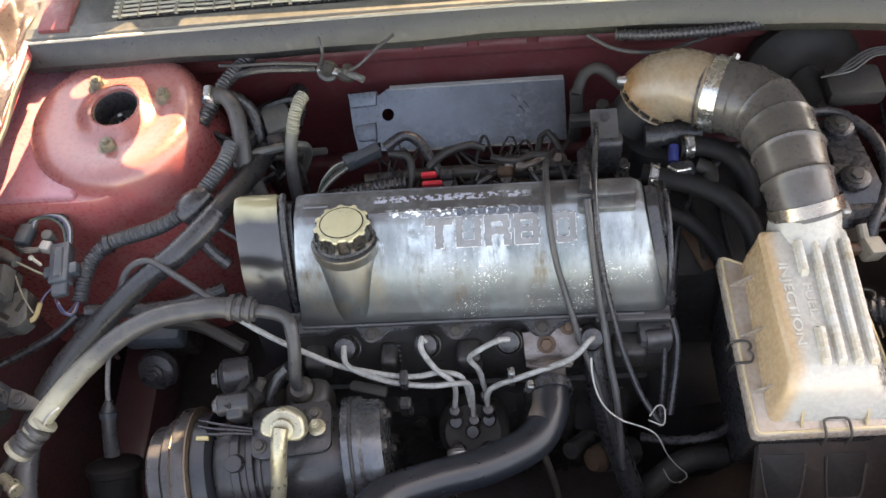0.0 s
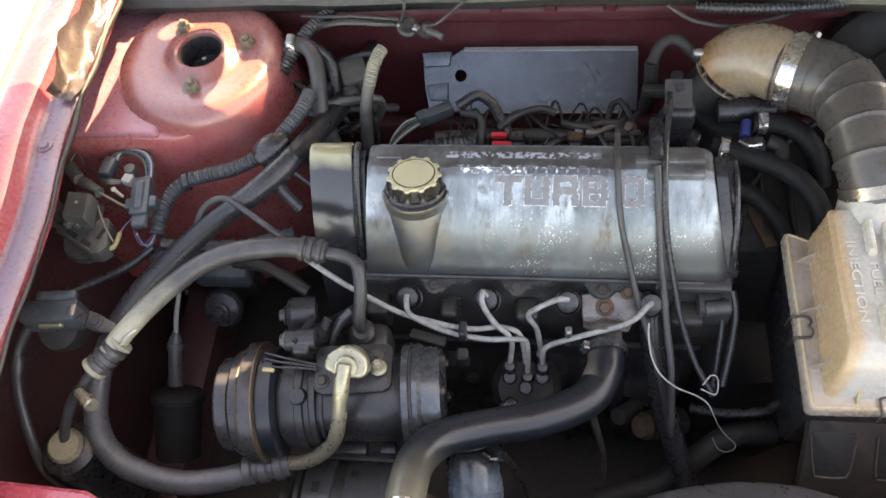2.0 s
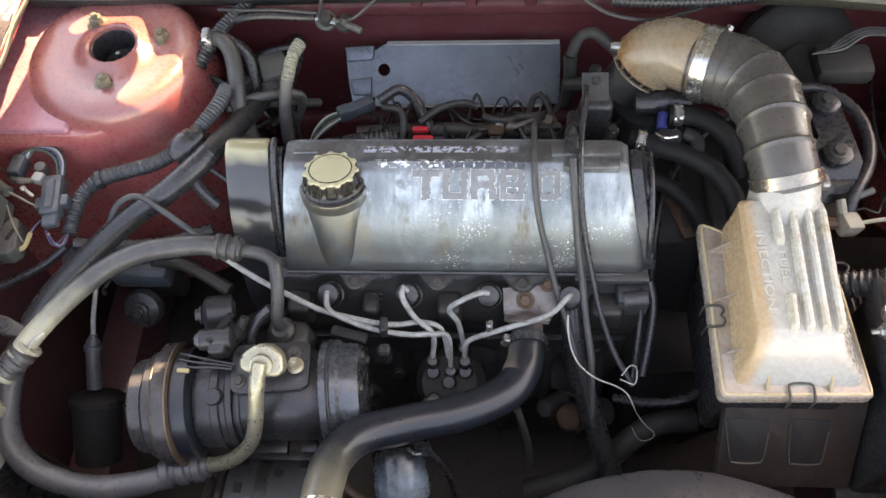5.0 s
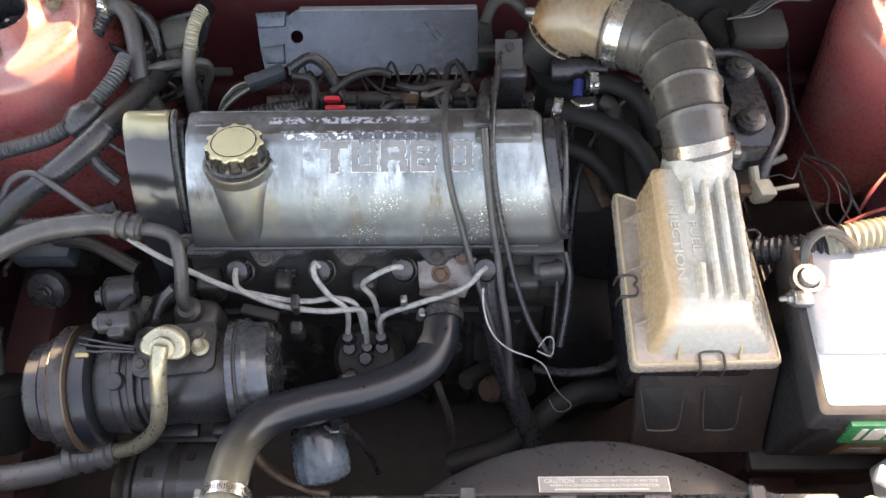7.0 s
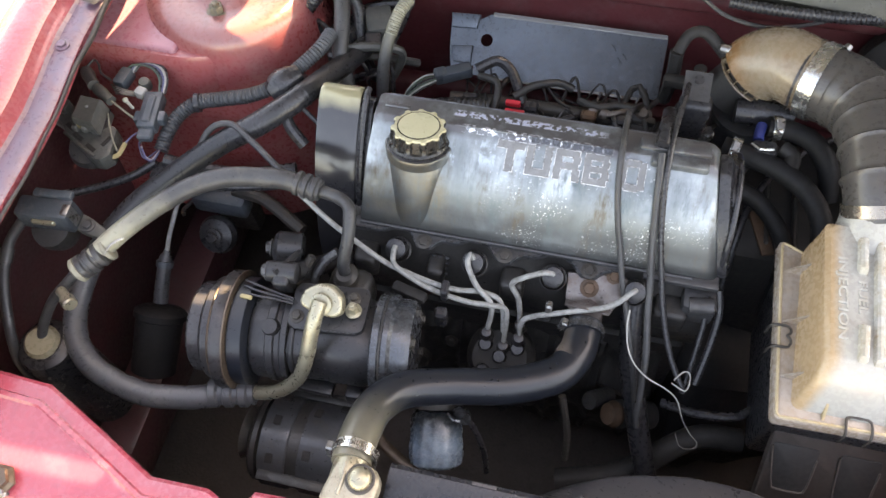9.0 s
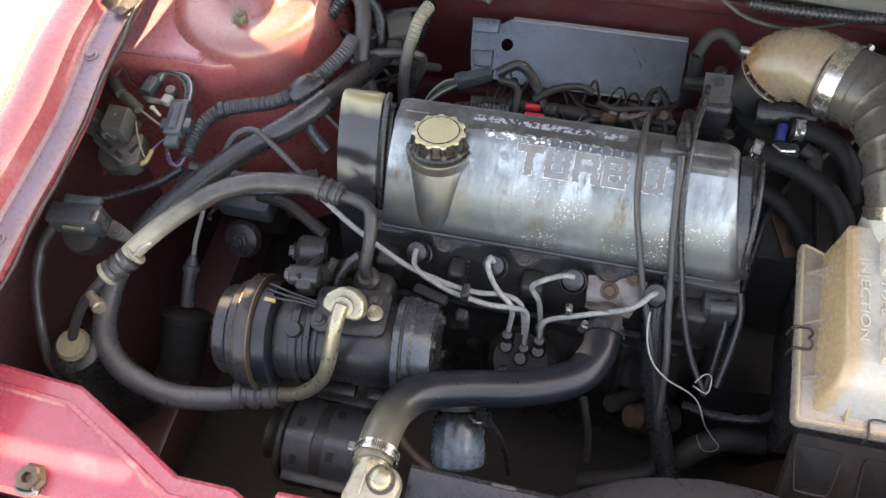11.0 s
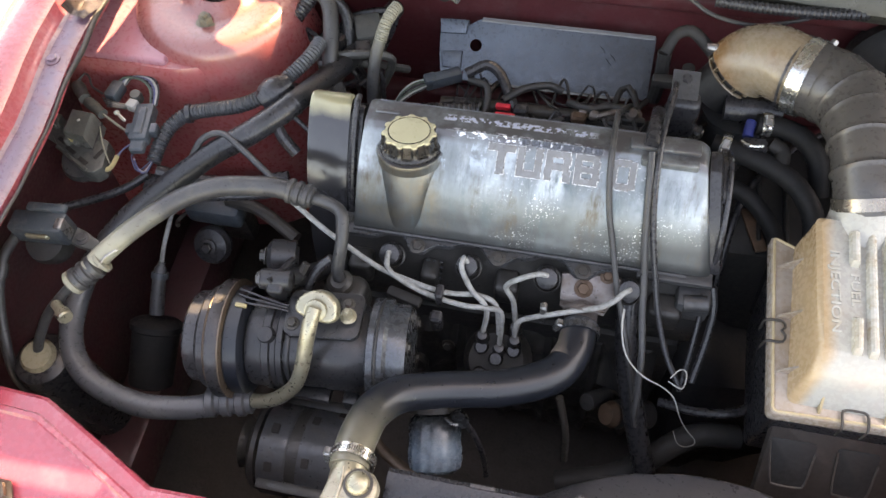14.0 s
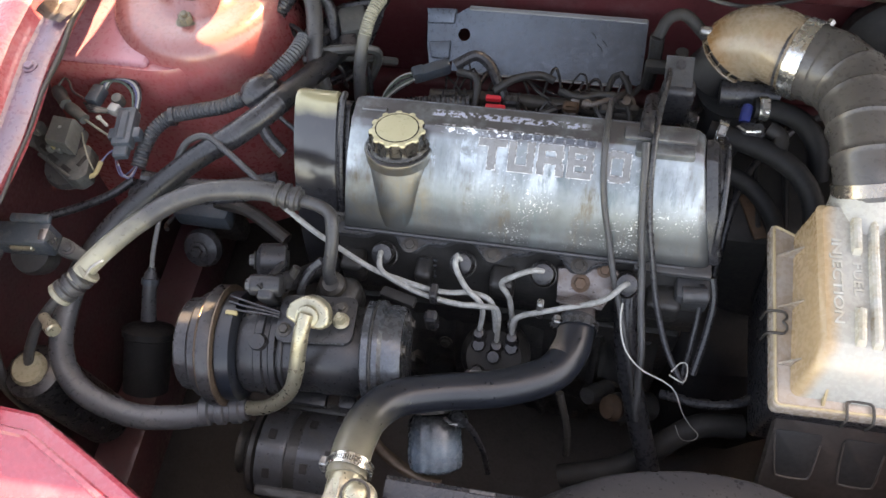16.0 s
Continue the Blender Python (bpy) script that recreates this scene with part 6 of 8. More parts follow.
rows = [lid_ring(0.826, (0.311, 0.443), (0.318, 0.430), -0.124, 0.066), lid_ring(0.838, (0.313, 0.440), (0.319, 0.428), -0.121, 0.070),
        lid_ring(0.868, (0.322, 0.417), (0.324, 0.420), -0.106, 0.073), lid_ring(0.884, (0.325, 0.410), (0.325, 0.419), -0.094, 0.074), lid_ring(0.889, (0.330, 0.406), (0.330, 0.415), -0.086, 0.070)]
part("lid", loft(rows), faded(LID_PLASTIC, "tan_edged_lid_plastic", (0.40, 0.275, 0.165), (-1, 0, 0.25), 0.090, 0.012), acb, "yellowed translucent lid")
part("lid_neck", tube([(0.378, 0.054, 0.849), (0.380, 0.068, 0.860), (0.381, 0.084, 0.873), (0.382, 0.100, 0.887)], lambda s, d: 0.0425 - 0.006 * s / d, 32), LID_PLASTIC, acb)
for xa, ya, xb, yb in ((0.3620, 0.058, 0.3612, 0.014), (0.3620, -0.044, 0.3600, -0.086), (0.3785, 0.058, 0.3752, -0.087), (0.3950, 0.059, 0.3908, -0.087), (0.4105, 0.058, 0.4060, -0.087)):
    ring = lambda x, y, k: [(x - 0.0056, y, 0.8870), (x - 0.0038, y, 0.8870 + 0.0088 * k), (x - 0.0012, y, 0.8870 + 0.0108 * k), (x + 0.0012, y, 0.8870 + 0.0108 * k), (x + 0.0038, y, 0.8870 + 0.0088 * k), (x + 0.0056, y, 0.8870)]
    part("lid_rib", loft([ring(xa, ya, 0.3), ring(xa, ya - 0.004, 1.0), ring(xb, yb + 0.004, 1.0), ring(xb, yb, 0.3)]), RIB_PLASTIC, acb, "moulded rib")
for y in (0.037, -0.026, -0.090):
    part("gusset", loft([[(0.300, y - 0.0014, 0.829), (0.300, y + 0.0014, 0.829), (0.301, y + 0.0012, 0.832), (0.301, y - 0.0012, 0.832)], [(0.326, y - 0.0020, 0.829), (0.326, y + 0.0020, 0.829), (0.324, y + 0.0008, 0.858), (0.324, y - 0.0008, 0.858)]]), RIM_PLASTIC, acb)
for x in (0.343, 0.408):
    part("gusset", loft([[(x - 0.0014, -0.130, 0.829), (x + 0.0014, -0.130, 0.829), (x + 0.0012, -0.129, 0.832), (x - 0.0012, -0.129, 0.832)], [(x - 0.002, -0.105, 0.829), (x + 0.002, -0.105, 0.829), (x + 0.0014, -0.105, 0.860), (x - 0.0014, -0.105, 0.860)]]), SLOPE_TAN, acb)
for text, px, py, size, sx in (("FUEL", 0.3610, -0.0130, 0.0125, 1.42), ("INJECTION", 0.3415, -0.0165, 0.0130, 1.50)):
    b3 = lettering(text, size, 0.0007, 0.0002)
    b3.transform(pose(px, py, 0.8896, 0, 0, -90) @ Matrix.Diagonal((sx, 1, 1, 1)))
    part("raised_letters", b3, RIB_PLASTIC, acb, "moulded raised lettering")
part("lower_box", loft([lid_ring(z, (x0, x1 + 0.004), (x0, x1), y0, y1) for z, x0, x1, y0, y1 in ((0.815, 0.302, 0.440, -0.130, 0.066), (0.79, 0.304, 0.438, -0.128, 0.064), (0.68, 0.312, 0.432, -0.118, 0.055), (0.64, 0.316, 0.428, -0.112, 0.05))]), BLACK_PLASTIC, acb, "black lower box")
apron_m = frame_of((0.385, -0.153, 0.722), (1, 0, 0), (0, 0.57, 0.82))
part("apron", prism(rounded([(-0.068, -0.066), (0.088, -0.066), (0.088, 0.062), (-0.068, 0.062)], 0.004), -0.012, 0.0, 0.002, apron_m), BOX_BROWN, acb, "brown dusted sloping apron")
for x0, x1, x2, x3 in ((-0.066, -0.054, -0.018, -0.016), (0.006, 0.013, 0.049, 0.050)):
    pocket = part("pocket", prism(rounded([(x1, -0.028), (x2, -0.028), (x3, 0.034), (x0, 0.034)], 0.005), 0.0, 0.0012, 0.0004, apron_m), DULL_RUBBER, acb, "shallow black pocket")
    part("pocket_rim", tube([apron_m @ Vector(v) for v in ((x0, 0.030, 0.0016), (x1 - 0.001, -0.022, 0.0016), (x1 + 0.006, -0.029, 0.0016), (x2 - 0.006, -0.029, 0.0016), (x2 + 0.001, -0.022, 0.0016), (x3, 0.020, 0.0016))], 0.0013, 6, 0.003), TAN_EDGE, pocket, "worn pale rim")
    part("pocket_pin", box((x3 - 0.001, 0.022, 0.0), (x3 + 0.001, 0.034, 0.003), 0.0005, 1, apron_m), TAN_EDGE, acb)


def wire_clip(at, along_x, s):
    p = Vector(at)
    u = Vector((1, 0, 0)) if along_x else Vector((0, 1, 0))
    o = Vector((0, -1, 0)) if along_x else Vector((-1, 0, 0))
    pts = [p + u * (-0.012 * s) + o * 0.006 + Vector((0, 0, -0.020)), p + u * (-0.0125 * s) + o * 0.004 + Vector((0, 0, 0.001)), p + u * (-0.012 * s) - o * 0.012 + Vector((0, 0, 0.004)),
           p + u * (-0.004 * s) - o * 0.014 + Vector((0, 0, 0.0055)), p + u * (0.0 * s) - o * (0.0135 if along_x else 0.010) + Vector((0, 0, 0.006)), p + u * (0.004 * s) - o * 0.014 + Vector((0, 0, 0.0055)),
           p + u * (0.012 * s) - o * 0.012 + Vector((0, 0, 0.004)), p + u * (0.0125 * s) + o * 0.004 + Vector((0, 0, 0.001)), p + u * (0.012 * s) + o * 0.006 + Vector((0, 0, -0.020))]
    part("wire_clip", tube(pts, 0.0015, 6, 0.004), IRON, acb, "dark wire clip")


lip_line = rounded([(0.2975, 0.0735), (0.2975, -0.1345), (0.4500, -0.1310), (0.4350, 0.0795), (0.332, 0.0755), (0.324, 0.0625), (0.302, 0.0725)], 0.006)
part("rim_lip", sweep(bmesh.new(), [Vector((x, y, 0.8300)) for x, y in lip_line + lip_line[:1]], 0.0017, 6), SLOPE_TAN, acb, "raised tan lip round the rim")
wire_clip((0.294, -0.045, 0.830), False, 1.0)
wire_clip((0.3775, -0.136, 0.830), True, 1.0)
wire_clip((0.438, 0.010, 0.830), False, -1.0)

# ---------------------------------------------------------------- battery corner
bat = thing("battery", "dusty black car battery with a green front label, half in sun", "battery", (0.615, -0.10, 0.66))
part("case", loft([lid_ring(z, (x0, x1), (x0, x1), y0, y1, 0.006) for z, x0, x1, y0, y1 in ((0.66, 0.478, 0.762, -0.192, -0.008), (0.80, 0.476, 0.764, -0.194, -0.006), (0.815, 0.470, 0.768, -0.199, -0.002))]), BATTERY_BLACK, bat)
part("case_lid", loft([lid_ring(z, (x0, x1), (x0, x1), y0, y1, 0.006) for z, x0, x1, y0, y1 in ((0.812, 0.470, 0.768, -0.199, -0.002), (0.845, 0.468, 0.770, -0.197, 0.0), (0.852, 0.470, 0.768, -0.195, -0.002), (0.856, 0.476, 0.762, -0.188, -0.010))]), BATTERY_BLACK, bat, "black lid")
part("lid_top", prism(rounded([(0.477, -0.187), (0.761, -0.187), (0.761, -0.011), (0.477, -0.011)], 0.006), 0.8555, 0.8575, 0.001), LID_SUNLIT, bat, "pale lid top with sun glare put into its colour")
for a, b_ in (((0.478, 0.565)), ((0.612, 0.735))):
    part("vent_cover", box((a, -0.134, 0.852), (b_, -0.058 if a < 0.5 else -0.075, 0.8645), 0.006, 3), LID_SUNLIT, bat, "raised vent cover")
term = part("negative_terminal", lathe([(0.012, 0), (0.0105, 0.018), (0.0095, 0.020), (0.0, 0.020)], (0.480, -0.054, 0.856), (0, 0, 1), 18), STEEL, bat, "lead terminal post")
cl = part("terminal_clamp", lathe([(0.012, 0), (0.0160, 0.0), (0.0165, 0.012), (0.012, 0.012), (0.012, 0)], (0.480, -0.054, 0.858), (0, 0, 1), 24, close=False), STEEL, bat, "corroded lead cable clamp")
part("clamp_jaw", box((0.462, -0.084, 0.858), (0.482, -0.066, 0.869), 0.003, 2), STEEL, cl)
part("clamp_bolt", hexbolt((0.462, -0.074, 0.864), (-1, -0.1, 0), 0.006, 0.007, 0.008), STEEL, cl)
part("clamp_lug", box((0.470, -0.040, 0.860), (0.490, -0.020, 0.870), 0.003, 2), RUST, cl)
pt = part("positive_terminal", lathe([(0.012, 0), (0.0105, 0.018), (0.0, 0.020)], (0.700, -0.060, 0.856), (0, 0, 1), 18), STEEL, bat)
part("positive_clamp", box((0.680, -0.085, 0.860), (0.715, -0.040, 0.876), 0.006, 2), STEEL, bat, "pale corroded cable clamp")
fm = frame_of((0.0, -0.1995, 0.0), (1, 0, 0), (0, 0, 1))
part("front_label", prism([(0.495, 0.700), (0.760, 0.700), (0.760, 0.812), (0.495, 0.812)], -0.006, 0.0005, 0, fm), BATTERY_BLACK, bat, "dark label panel")
gl = part("green_band", prism([(0.520, 0.766), (0.757, 0.766), (0.757, 0.836), (0.506, 0.836)], -0.003, 0.003, 0, fm), GREEN_LABEL, bat, "bright green brand band")
bx = 0.530
for wdt in (0.006, 0.017, 0.015, 0.013, 0.015, 0.014):
    part("brand_bar", prism([(bx, 0.780), (bx + wdt, 0.780), (bx + wdt - 0.008, 0.824), (bx - 0.008, 0.824)], 0.003, 0.0036, 0, fm), WHITE, gl)
    bx += wdt + 0.005
part("brown_band", prism([(0.535, 0.708), (0.757, 0.708), (0.757, 0.762), (0.535, 0.762)], -0.003, 0.002, 0, fm), BROWN_LABEL, bat, "brown label strip")
part("size_bar", prism([(0.545, 0.722), (0.583, 0.722), (0.580, 0.738), (0.545, 0.738)], 0.002, 0.0028, 0, fm), LABEL_GREY, gl)
part("white_tag", prism([(0.616, 0.676), (0.655, 0.668), (0.655, 0.700), (0.618, 0.706)], 0.002, 0.003, 0, fm), WHITE, gl)
part("tag_square", prism([(0.628, 0.682), (0.648, 0.678), (0.648, 0.692), (0.629, 0.695)], 0.003, 0.0034, 0, fm), BATTERY_BLACK, gl)
for k in range(4):
    part("warning_bar", prism([(-0.012, -0.001), (0.014, -0.001), (0.014, 0.001), (-0.012, 0.001)], 0, 0.0006, 0, pose(0.498, -0.100 - 0.006 * k, 0.8645)), LABEL_WHITE, bat)
tray = thing("battery_tray", "black battery tray on the inner wing", "battery tray", (0.615, -0.10, 0.63))
part("tray", box((0.46, -0.21, 0.635), (0.78, 0.01, 0.66), 0.006, 2), SOOT_RUBBER, tray)
part("tray_leg", box((0.50, -0.18, 0.40), (0.72, -0.03, 0.64), 0.01, 2), WING, tray)

ct = thing("conduit", "ribbed plastic conduit behind the battery", "conduit", (0.58, 0.01, 0.85))
part("dark_run", sweep(bmesh.new(), spline([(0.425, 0.006, 0.800), (0.455, 0.000, 0.825), (0.490, -0.006, 0.844), (0.518, -0.006, 0.853)], 0.0015), corrugated(0.013, 0.0035, 0.0075), 16), RUBBER, ct)
# same conduit in a pale colour, which paints the sun on this stretch
part("sunlit_run", sweep(bmesh.new(), spline([(0.512, -0.006, 0.852), (0.55, 0.000, 0.860), (0.60, 0.007, 0.862), (0.66, 0.011, 0.862), (0.72, 0.014, 0.858)], 0.0015), corrugated(0.014, 0.0035, 0.0075), 16), COWL_PALE, ct, "ribbed run with sunlight put into its pale colour")
part("tape", tube([(0.634, 0.0105, 0.862), (0.668, 0.012, 0.862)], 0.0195, 16), RUBBER, ct)
gw = thing("ground_cable", "grey battery ground cable", "cable", (0.49, -0.02, 0.86))
part("cable", tube([(0.480, -0.034, 0.866), (0.482, -0.018, 0.880), (0.502, -0.006, 0.886), (0.530, -0.012, 0.872), (0.540, -0.018, 0.862)], 0.0055, 10), RUBBER_GREY, gw)
rc = thing("positive_cable", "red and pale battery cables lying over the conduit", "cable", (0.68, 0.0, 0.87))
part("red_cable", tube([(0.604, -0.026, 0.862), (0.632, -0.018, 0.874), (0.665, -0.014, 0.878), (0.690, -0.022, 0.876), (0.700, -0.045, 0.872)], 0.0055, 10), RED_WIRE, rc)
part("pale_cable", tube([(0.655, 0.022, 0.880), (0.680, 0.020, 0.890), (0.705, 0.000, 0.888), (0.715, -0.040, 0.874)], 0.0045, 10), RUBBER_TAN, rc)
part("plug", box((0.695, -0.026, 0.868), (0.745, 0.012, 0.888), 0.006, 2, pose(0, 0, 0, 0, 0, -25)), WHITE, rc, "white cable plug")
bw = thing("fuse_link_wires", "red and white wires looping beside the strut tower", "wires", (0.63, 0.08, 0.82))
part("red_loop", tube([(0.575, 0.050, 0.83), (0.582, 0.062, 0.848), (0.602, 0.083, 0.852), (0.627, 0.104, 0.852), (0.655, 0.114, 0.852), (0.660, 0.104, 0.854)], 0.0022, 8), RED_WIRE, bw)
part("white_link", tube([(0.659, 0.092, 0.858), (0.666, 0.076, 0.860), (0.671, 0.056, 0.860), (0.672, 0.044, 0.860), (0.671, 0.024, 0.862)], lambda s, d: 0.0048 if s < 0.6 * d else 0.0032, 8), WHITE, bw)
part("red_wire", tube([(0.580, 0.058, 0.78), (0.63, 0.074, 0.79), (0.69, 0.080, 0.79), (0.72, 0.070, 0.80), (0.745, 0.05, 0.83), (0.735, 0.025, 0.86)], 0.0025, 8), RED_WIRE, bw)
for k in range(3):
    random.seed(30 + k)
    y0 = 0.02 + 0.02 * k
    part("dark_wire", tube([(0.50 + 0.01 * k, y0 + 0.14, 0.64), (0.515 + 0.006 * k, y0 + 0.08, 0.655 + random.uniform(-0.02, 0.01)), (0.52 + 0.008 * k, y0 + 0.03, 0.66), (0.53 + 0.01 * k, y0 - 0.01 + random.uniform(-0.02, 0.02), 0.64)], 0.0024, 6, 0.012), RUBBER, bw)

for k, (x, y) in enumerate(((0.748, 0.147), (0.822, 0.152))):
    rl = thing("relay", "cream plastic relay block on the inner wing", "relay", (x, y, 0.78), "relays by the battery")
    part("case", box((x - 0.030, y - 0.020, 0.808), (x + 0.030, y + 0.015, 0.842), 0.006, 3), GRILLE_CREAM, rl, "dusty cream case")
    part("socket", box((x - 0.026, y - 0.022, 0.785), (x + 0.026, y + 0.015, 0.810), 0.004, 2), GREY_PLASTIC, rl)

cb = thing("coolant_bottle", "white coolant reserve bottle with printed lettering", "coolant bottle", (0.66, -0.235, 0.66))
part("bottle", loft([lid_ring(z, (x0, x1), (x0, x1), y0, y1, 0.010) for z, x0, x1, y0, y1 in ((0.66, 0.60, 0.77, -0.290, -0.205), (0.83, 0.588, 0.79, -0.276, -0.200), (0.842, 0.586, 0.795, -0.274, -0.200), (0.849, 0.592, 0.79, -0.266, -0.206))]), WHITE, cb)
for text, px, py in (("RADIATOR", 0.647, -0.216), ("COOLANT", 0.648, -0.2265), ("ONLY", 0.647, -0.237)):
    b3 = lettering(text, 0.0088, 0.0002, 0.0002)
    b3.transform(pose(px, py, 0.8502, 0, 0, 0))
    part("print", b3, RUBBER, cb, "grey printed lettering")
sb = thing("support_bracket", "pale zinc bracket bolted to the radiator support", "bracket", (0.495, -0.30, 0.84))
part("plate", prism([(0.472, -0.335), (0.520, -0.335), (0.515, -0.300), (0.508, -0.283), (0.490, -0.276), (0.474, -0.282)], 0.862, 0.876, 0.003), BRASS, sb)
part("big_bolt", hexbolt((0.499, -0.297, 0.876), (0, 0, 1), 0.0115, 0.006), BRASS, sb)
wr = thing("washer_hose", "taped white sleeve and yellow hose beside the radiator", "hose", (0.56, -0.28, 0.83))
part("sleeve", tube([(0.516, -0.250, 0.842), (0.530, -0.258, 0.844), (0.552, -0.274, 0.843), (0.568, -0.288, 0.838)], lambda s, d: 0.0085 + 0.0045 * math.sin(math.pi * s / d) + 0.0009 * math.sin(s * 700) * math.sin(s * 333), 14, 0.003), WHITE, wr, "scuffed white sleeve")
part("hose", tube([(0.562, -0.286, 0.838), (0.585, -0.306, 0.838), (0.610, -0.314, 0.840), (0.644, -0.300, 0.843), (0.675, -0.276, 0.845)], 0.0065, 12), RUBBER_TAN, wr, "yellowed hose")
part("base_plate", box((0.545, -0.325, 0.795), (0.72, -0.258, 0.805), 0.003, 1), BRASS, wr)
part("plate_hole", lathe([(0.009, 0), (0.009, 0.0008), (0.0, 0.0008)], (0.660, -0.284, 0.805), (0, 0, 1), 18), RUST, wr)

# ---------------------------------------------------------------- behind the engine
hs = thing("heat_shield", "dull galvanised sheet heat shield with a round hole", "heat shield", (0.01, 0.36, 0.72))
hm = frame_of((0.013, 0.357, 0.775), (1, 0, 0), (0, 0.80, 0.58))
hw, hh = 0.131, 0.043
hole = [(-0.120 + 0.0088 * math.cos(2 * math.pi * k / 24), 0.006 + 0.0088 * math.sin(2 * math.pi * k / 24)) for k in range(24)]
# sheet goes darker towards its right and lower side
part("sheet", plate_with_openings([(-0.1335, -hh - 0.002), (hw, -hh), (hw, hh), (-0.1180, hh), (-0.1335, hh - 0.010)], [hole], -0.0006, 0.0006, hm), faded(ZINC_SHEET, "darkening_galvanised_sheet", (0.048, 0.053, 0.060), (1, -0.25, -0.4), -0.075, 0.16), hs, "", False)
for cx_, cy_ in ((0.060, 0.020), (0.076, 0.010), (0.070, 0.004)):
    part("scratch", tube([hm @ Vector((cx_ - 0.004, cy_ + 0.003, 0.0012)), hm @ Vector((cx_, cy_, 0.0014)), hm @ Vector((cx_ + 0.003, cy_ - 0.005, 0.0012))], 0.0008, 5, 0.002), RUBBER, hs, "dark scratch")
part("top_lip", box((-0.103, 0.3880, 0.7985), (0.143, 0.3965, 0.8015), 0.0012, 1), LABEL_GREY, hs, "pale folded upper edge")
part("bottom_lip", box((-0.085, 0.318, 0.7465), (0.120, 0.325, 0.7495), 0.0012, 1), LABEL_GREY, hs, "pale folded lower edge")
flap = prism([(-0.176, 0.038), (-0.134, 0.040), (-0.132, -0.030), (-0.165, -0.048), (-0.172, -0.012)], -0.004, -0.002, 0, hm)
part("side_flap", flap, ZINC_SHEET, hs)
part("flap_fold", prism([(-0.176, 0.038), (-0.134, 0.040), (-0.136, 0.020), (-0.172, 0.018)], -0.002, 0.006, 0.002, hm), ZINC_SHEET, hs)
part("flap_step", prism([(-0.168, -0.008), (-0.138, -0.004), (-0.138, -0.030), (-0.164, -0.030)], -0.002, 0.005, 0.002, hm), ZINC_SHEET, hs)
turbo = thing("turbocharger", "rusty dark turbo and exhaust manifold behind the engine", "turbocharger", (0.05, 0.27, 0.60))
part("manifold", box((-0.16, 0.175, 0.66), (0.18, 0.26, 0.745), 0.02, 3), IRON, turbo)
part("housing", lathe([(0.03, -0.05), (0.06, -0.03), (0.065, 0.0), (0.06, 0.03), (0.03, 0.05)], (0.08, 0.30, 0.66), (1, 0, 0), 24), RUST, turbo)

rail = thing("fuel_rail", "grimy fuel rail with injectors and connectors", "fuel rail", (0.0, 0.24, 0.78))
part("rail", tube([(-0.13, 0.232, 0.80), (-0.03, 0.236, 0.802), (0.06, 0.234, 0.802), (0.15, 0.228, 0.80)], 0.010, 12), IRON, rail)
part("regulator", lathe([(0.010, 0), (0.013, 0.003), (0.013, 0.008), (0.009, 0.010), (0.006, 0.018), (0.0, 0.018)], (0.122, 0.240, 0.808), (0, -0.3, 1), 20), STAINED, rail)
part("regulator_ear", box((0.105, 0.226, 0.806), (0.140, 0.236, 0.818), 0.003, 2), ALU_DARK, rail)
for x in (-0.10, -0.02, 0.055, 0.10):
    inj = part("injector", lathe([(0.007, -0.01), (0.010, 0.0), (0.010, 0.022), (0.007, 0.026), (0.0, 0.026)], (x, 0.222, 0.795), (0, -0.4, 0.9), 14), BLACK_PLASTIC, rail)
    part("injector_clip", box((x - 0.010, 0.212, 0.815), (x + 0.010, 0.226, 0.828), 0.003, 1), BLACK_PLASTIC if x != 0.055 else RUST, inj)
for pts in ([(0.04, 0.245, 0.818), (0.055, 0.232, 0.828), (0.072, 0.232, 0.826), (0.085, 0.240, 0.824), (0.118, 0.238, 0.828)], [(-0.045, 0.232, 0.822), (-0.02, 0.250, 0.828), (0.01, 0.262, 0.826), (0.03, 0.258, 0.822)]):
    part("fuel_pipe", tube(pts, 0.0050, 10), DULL_RUBBER, rail, "dull black hose")
for x, y in ((0.060, 0.228), (0.074, 0.2255)):
    part("hose_joint", tube([(x - 0.005, y + 0.001, 0.822), (x + 0.005, y - 0.001, 0.822)], wobble(0.0062, 0.2, 0.003), 10, 0.002), STAINED, rail, "tan brass hose joint")
part("joint_hose", tube([(0.078, 0.2245, 0.822), (0.090, 0.229, 0.823), (0.104, 0.236, 0.824), (0.116, 0.239, 0.826)], 0.0042, 10), STAINED, rail)
rt = thing("red_connector", "bright red plastic connector clip", "connector", (-0.043, 0.213, 0.82))
part("upper_bar", box((-0.053, 0.215, 0.821), (-0.033, 0.222, 0.829), 0.002, 2), RED_PLASTIC, rt)
part("lower_bar", box((-0.052, 0.203, 0.819), (-0.026, 0.210, 0.826), 0.002, 2), RED_PLASTIC, rt)
pc = thing("harness_plug", "blue grey wiring plug with pale wires", "connector", (-0.13, 0.26, 0.81))
part("plug_body", box((-0.148, 0.249, 0.814), (-0.106, 0.265, 0.832), 0.003, 2, pose(0, 0, 0, 0, 0, 28)), BLUEGREY_PLASTIC, pc)
part("plug_collar", box((-0.155, 0.240, 0.813), (-0.138, 0.256, 0.833), 0.003, 2, pose(0, 0, 0, 0, 0, 28)), BLUEGREY_PLASTIC, pc)
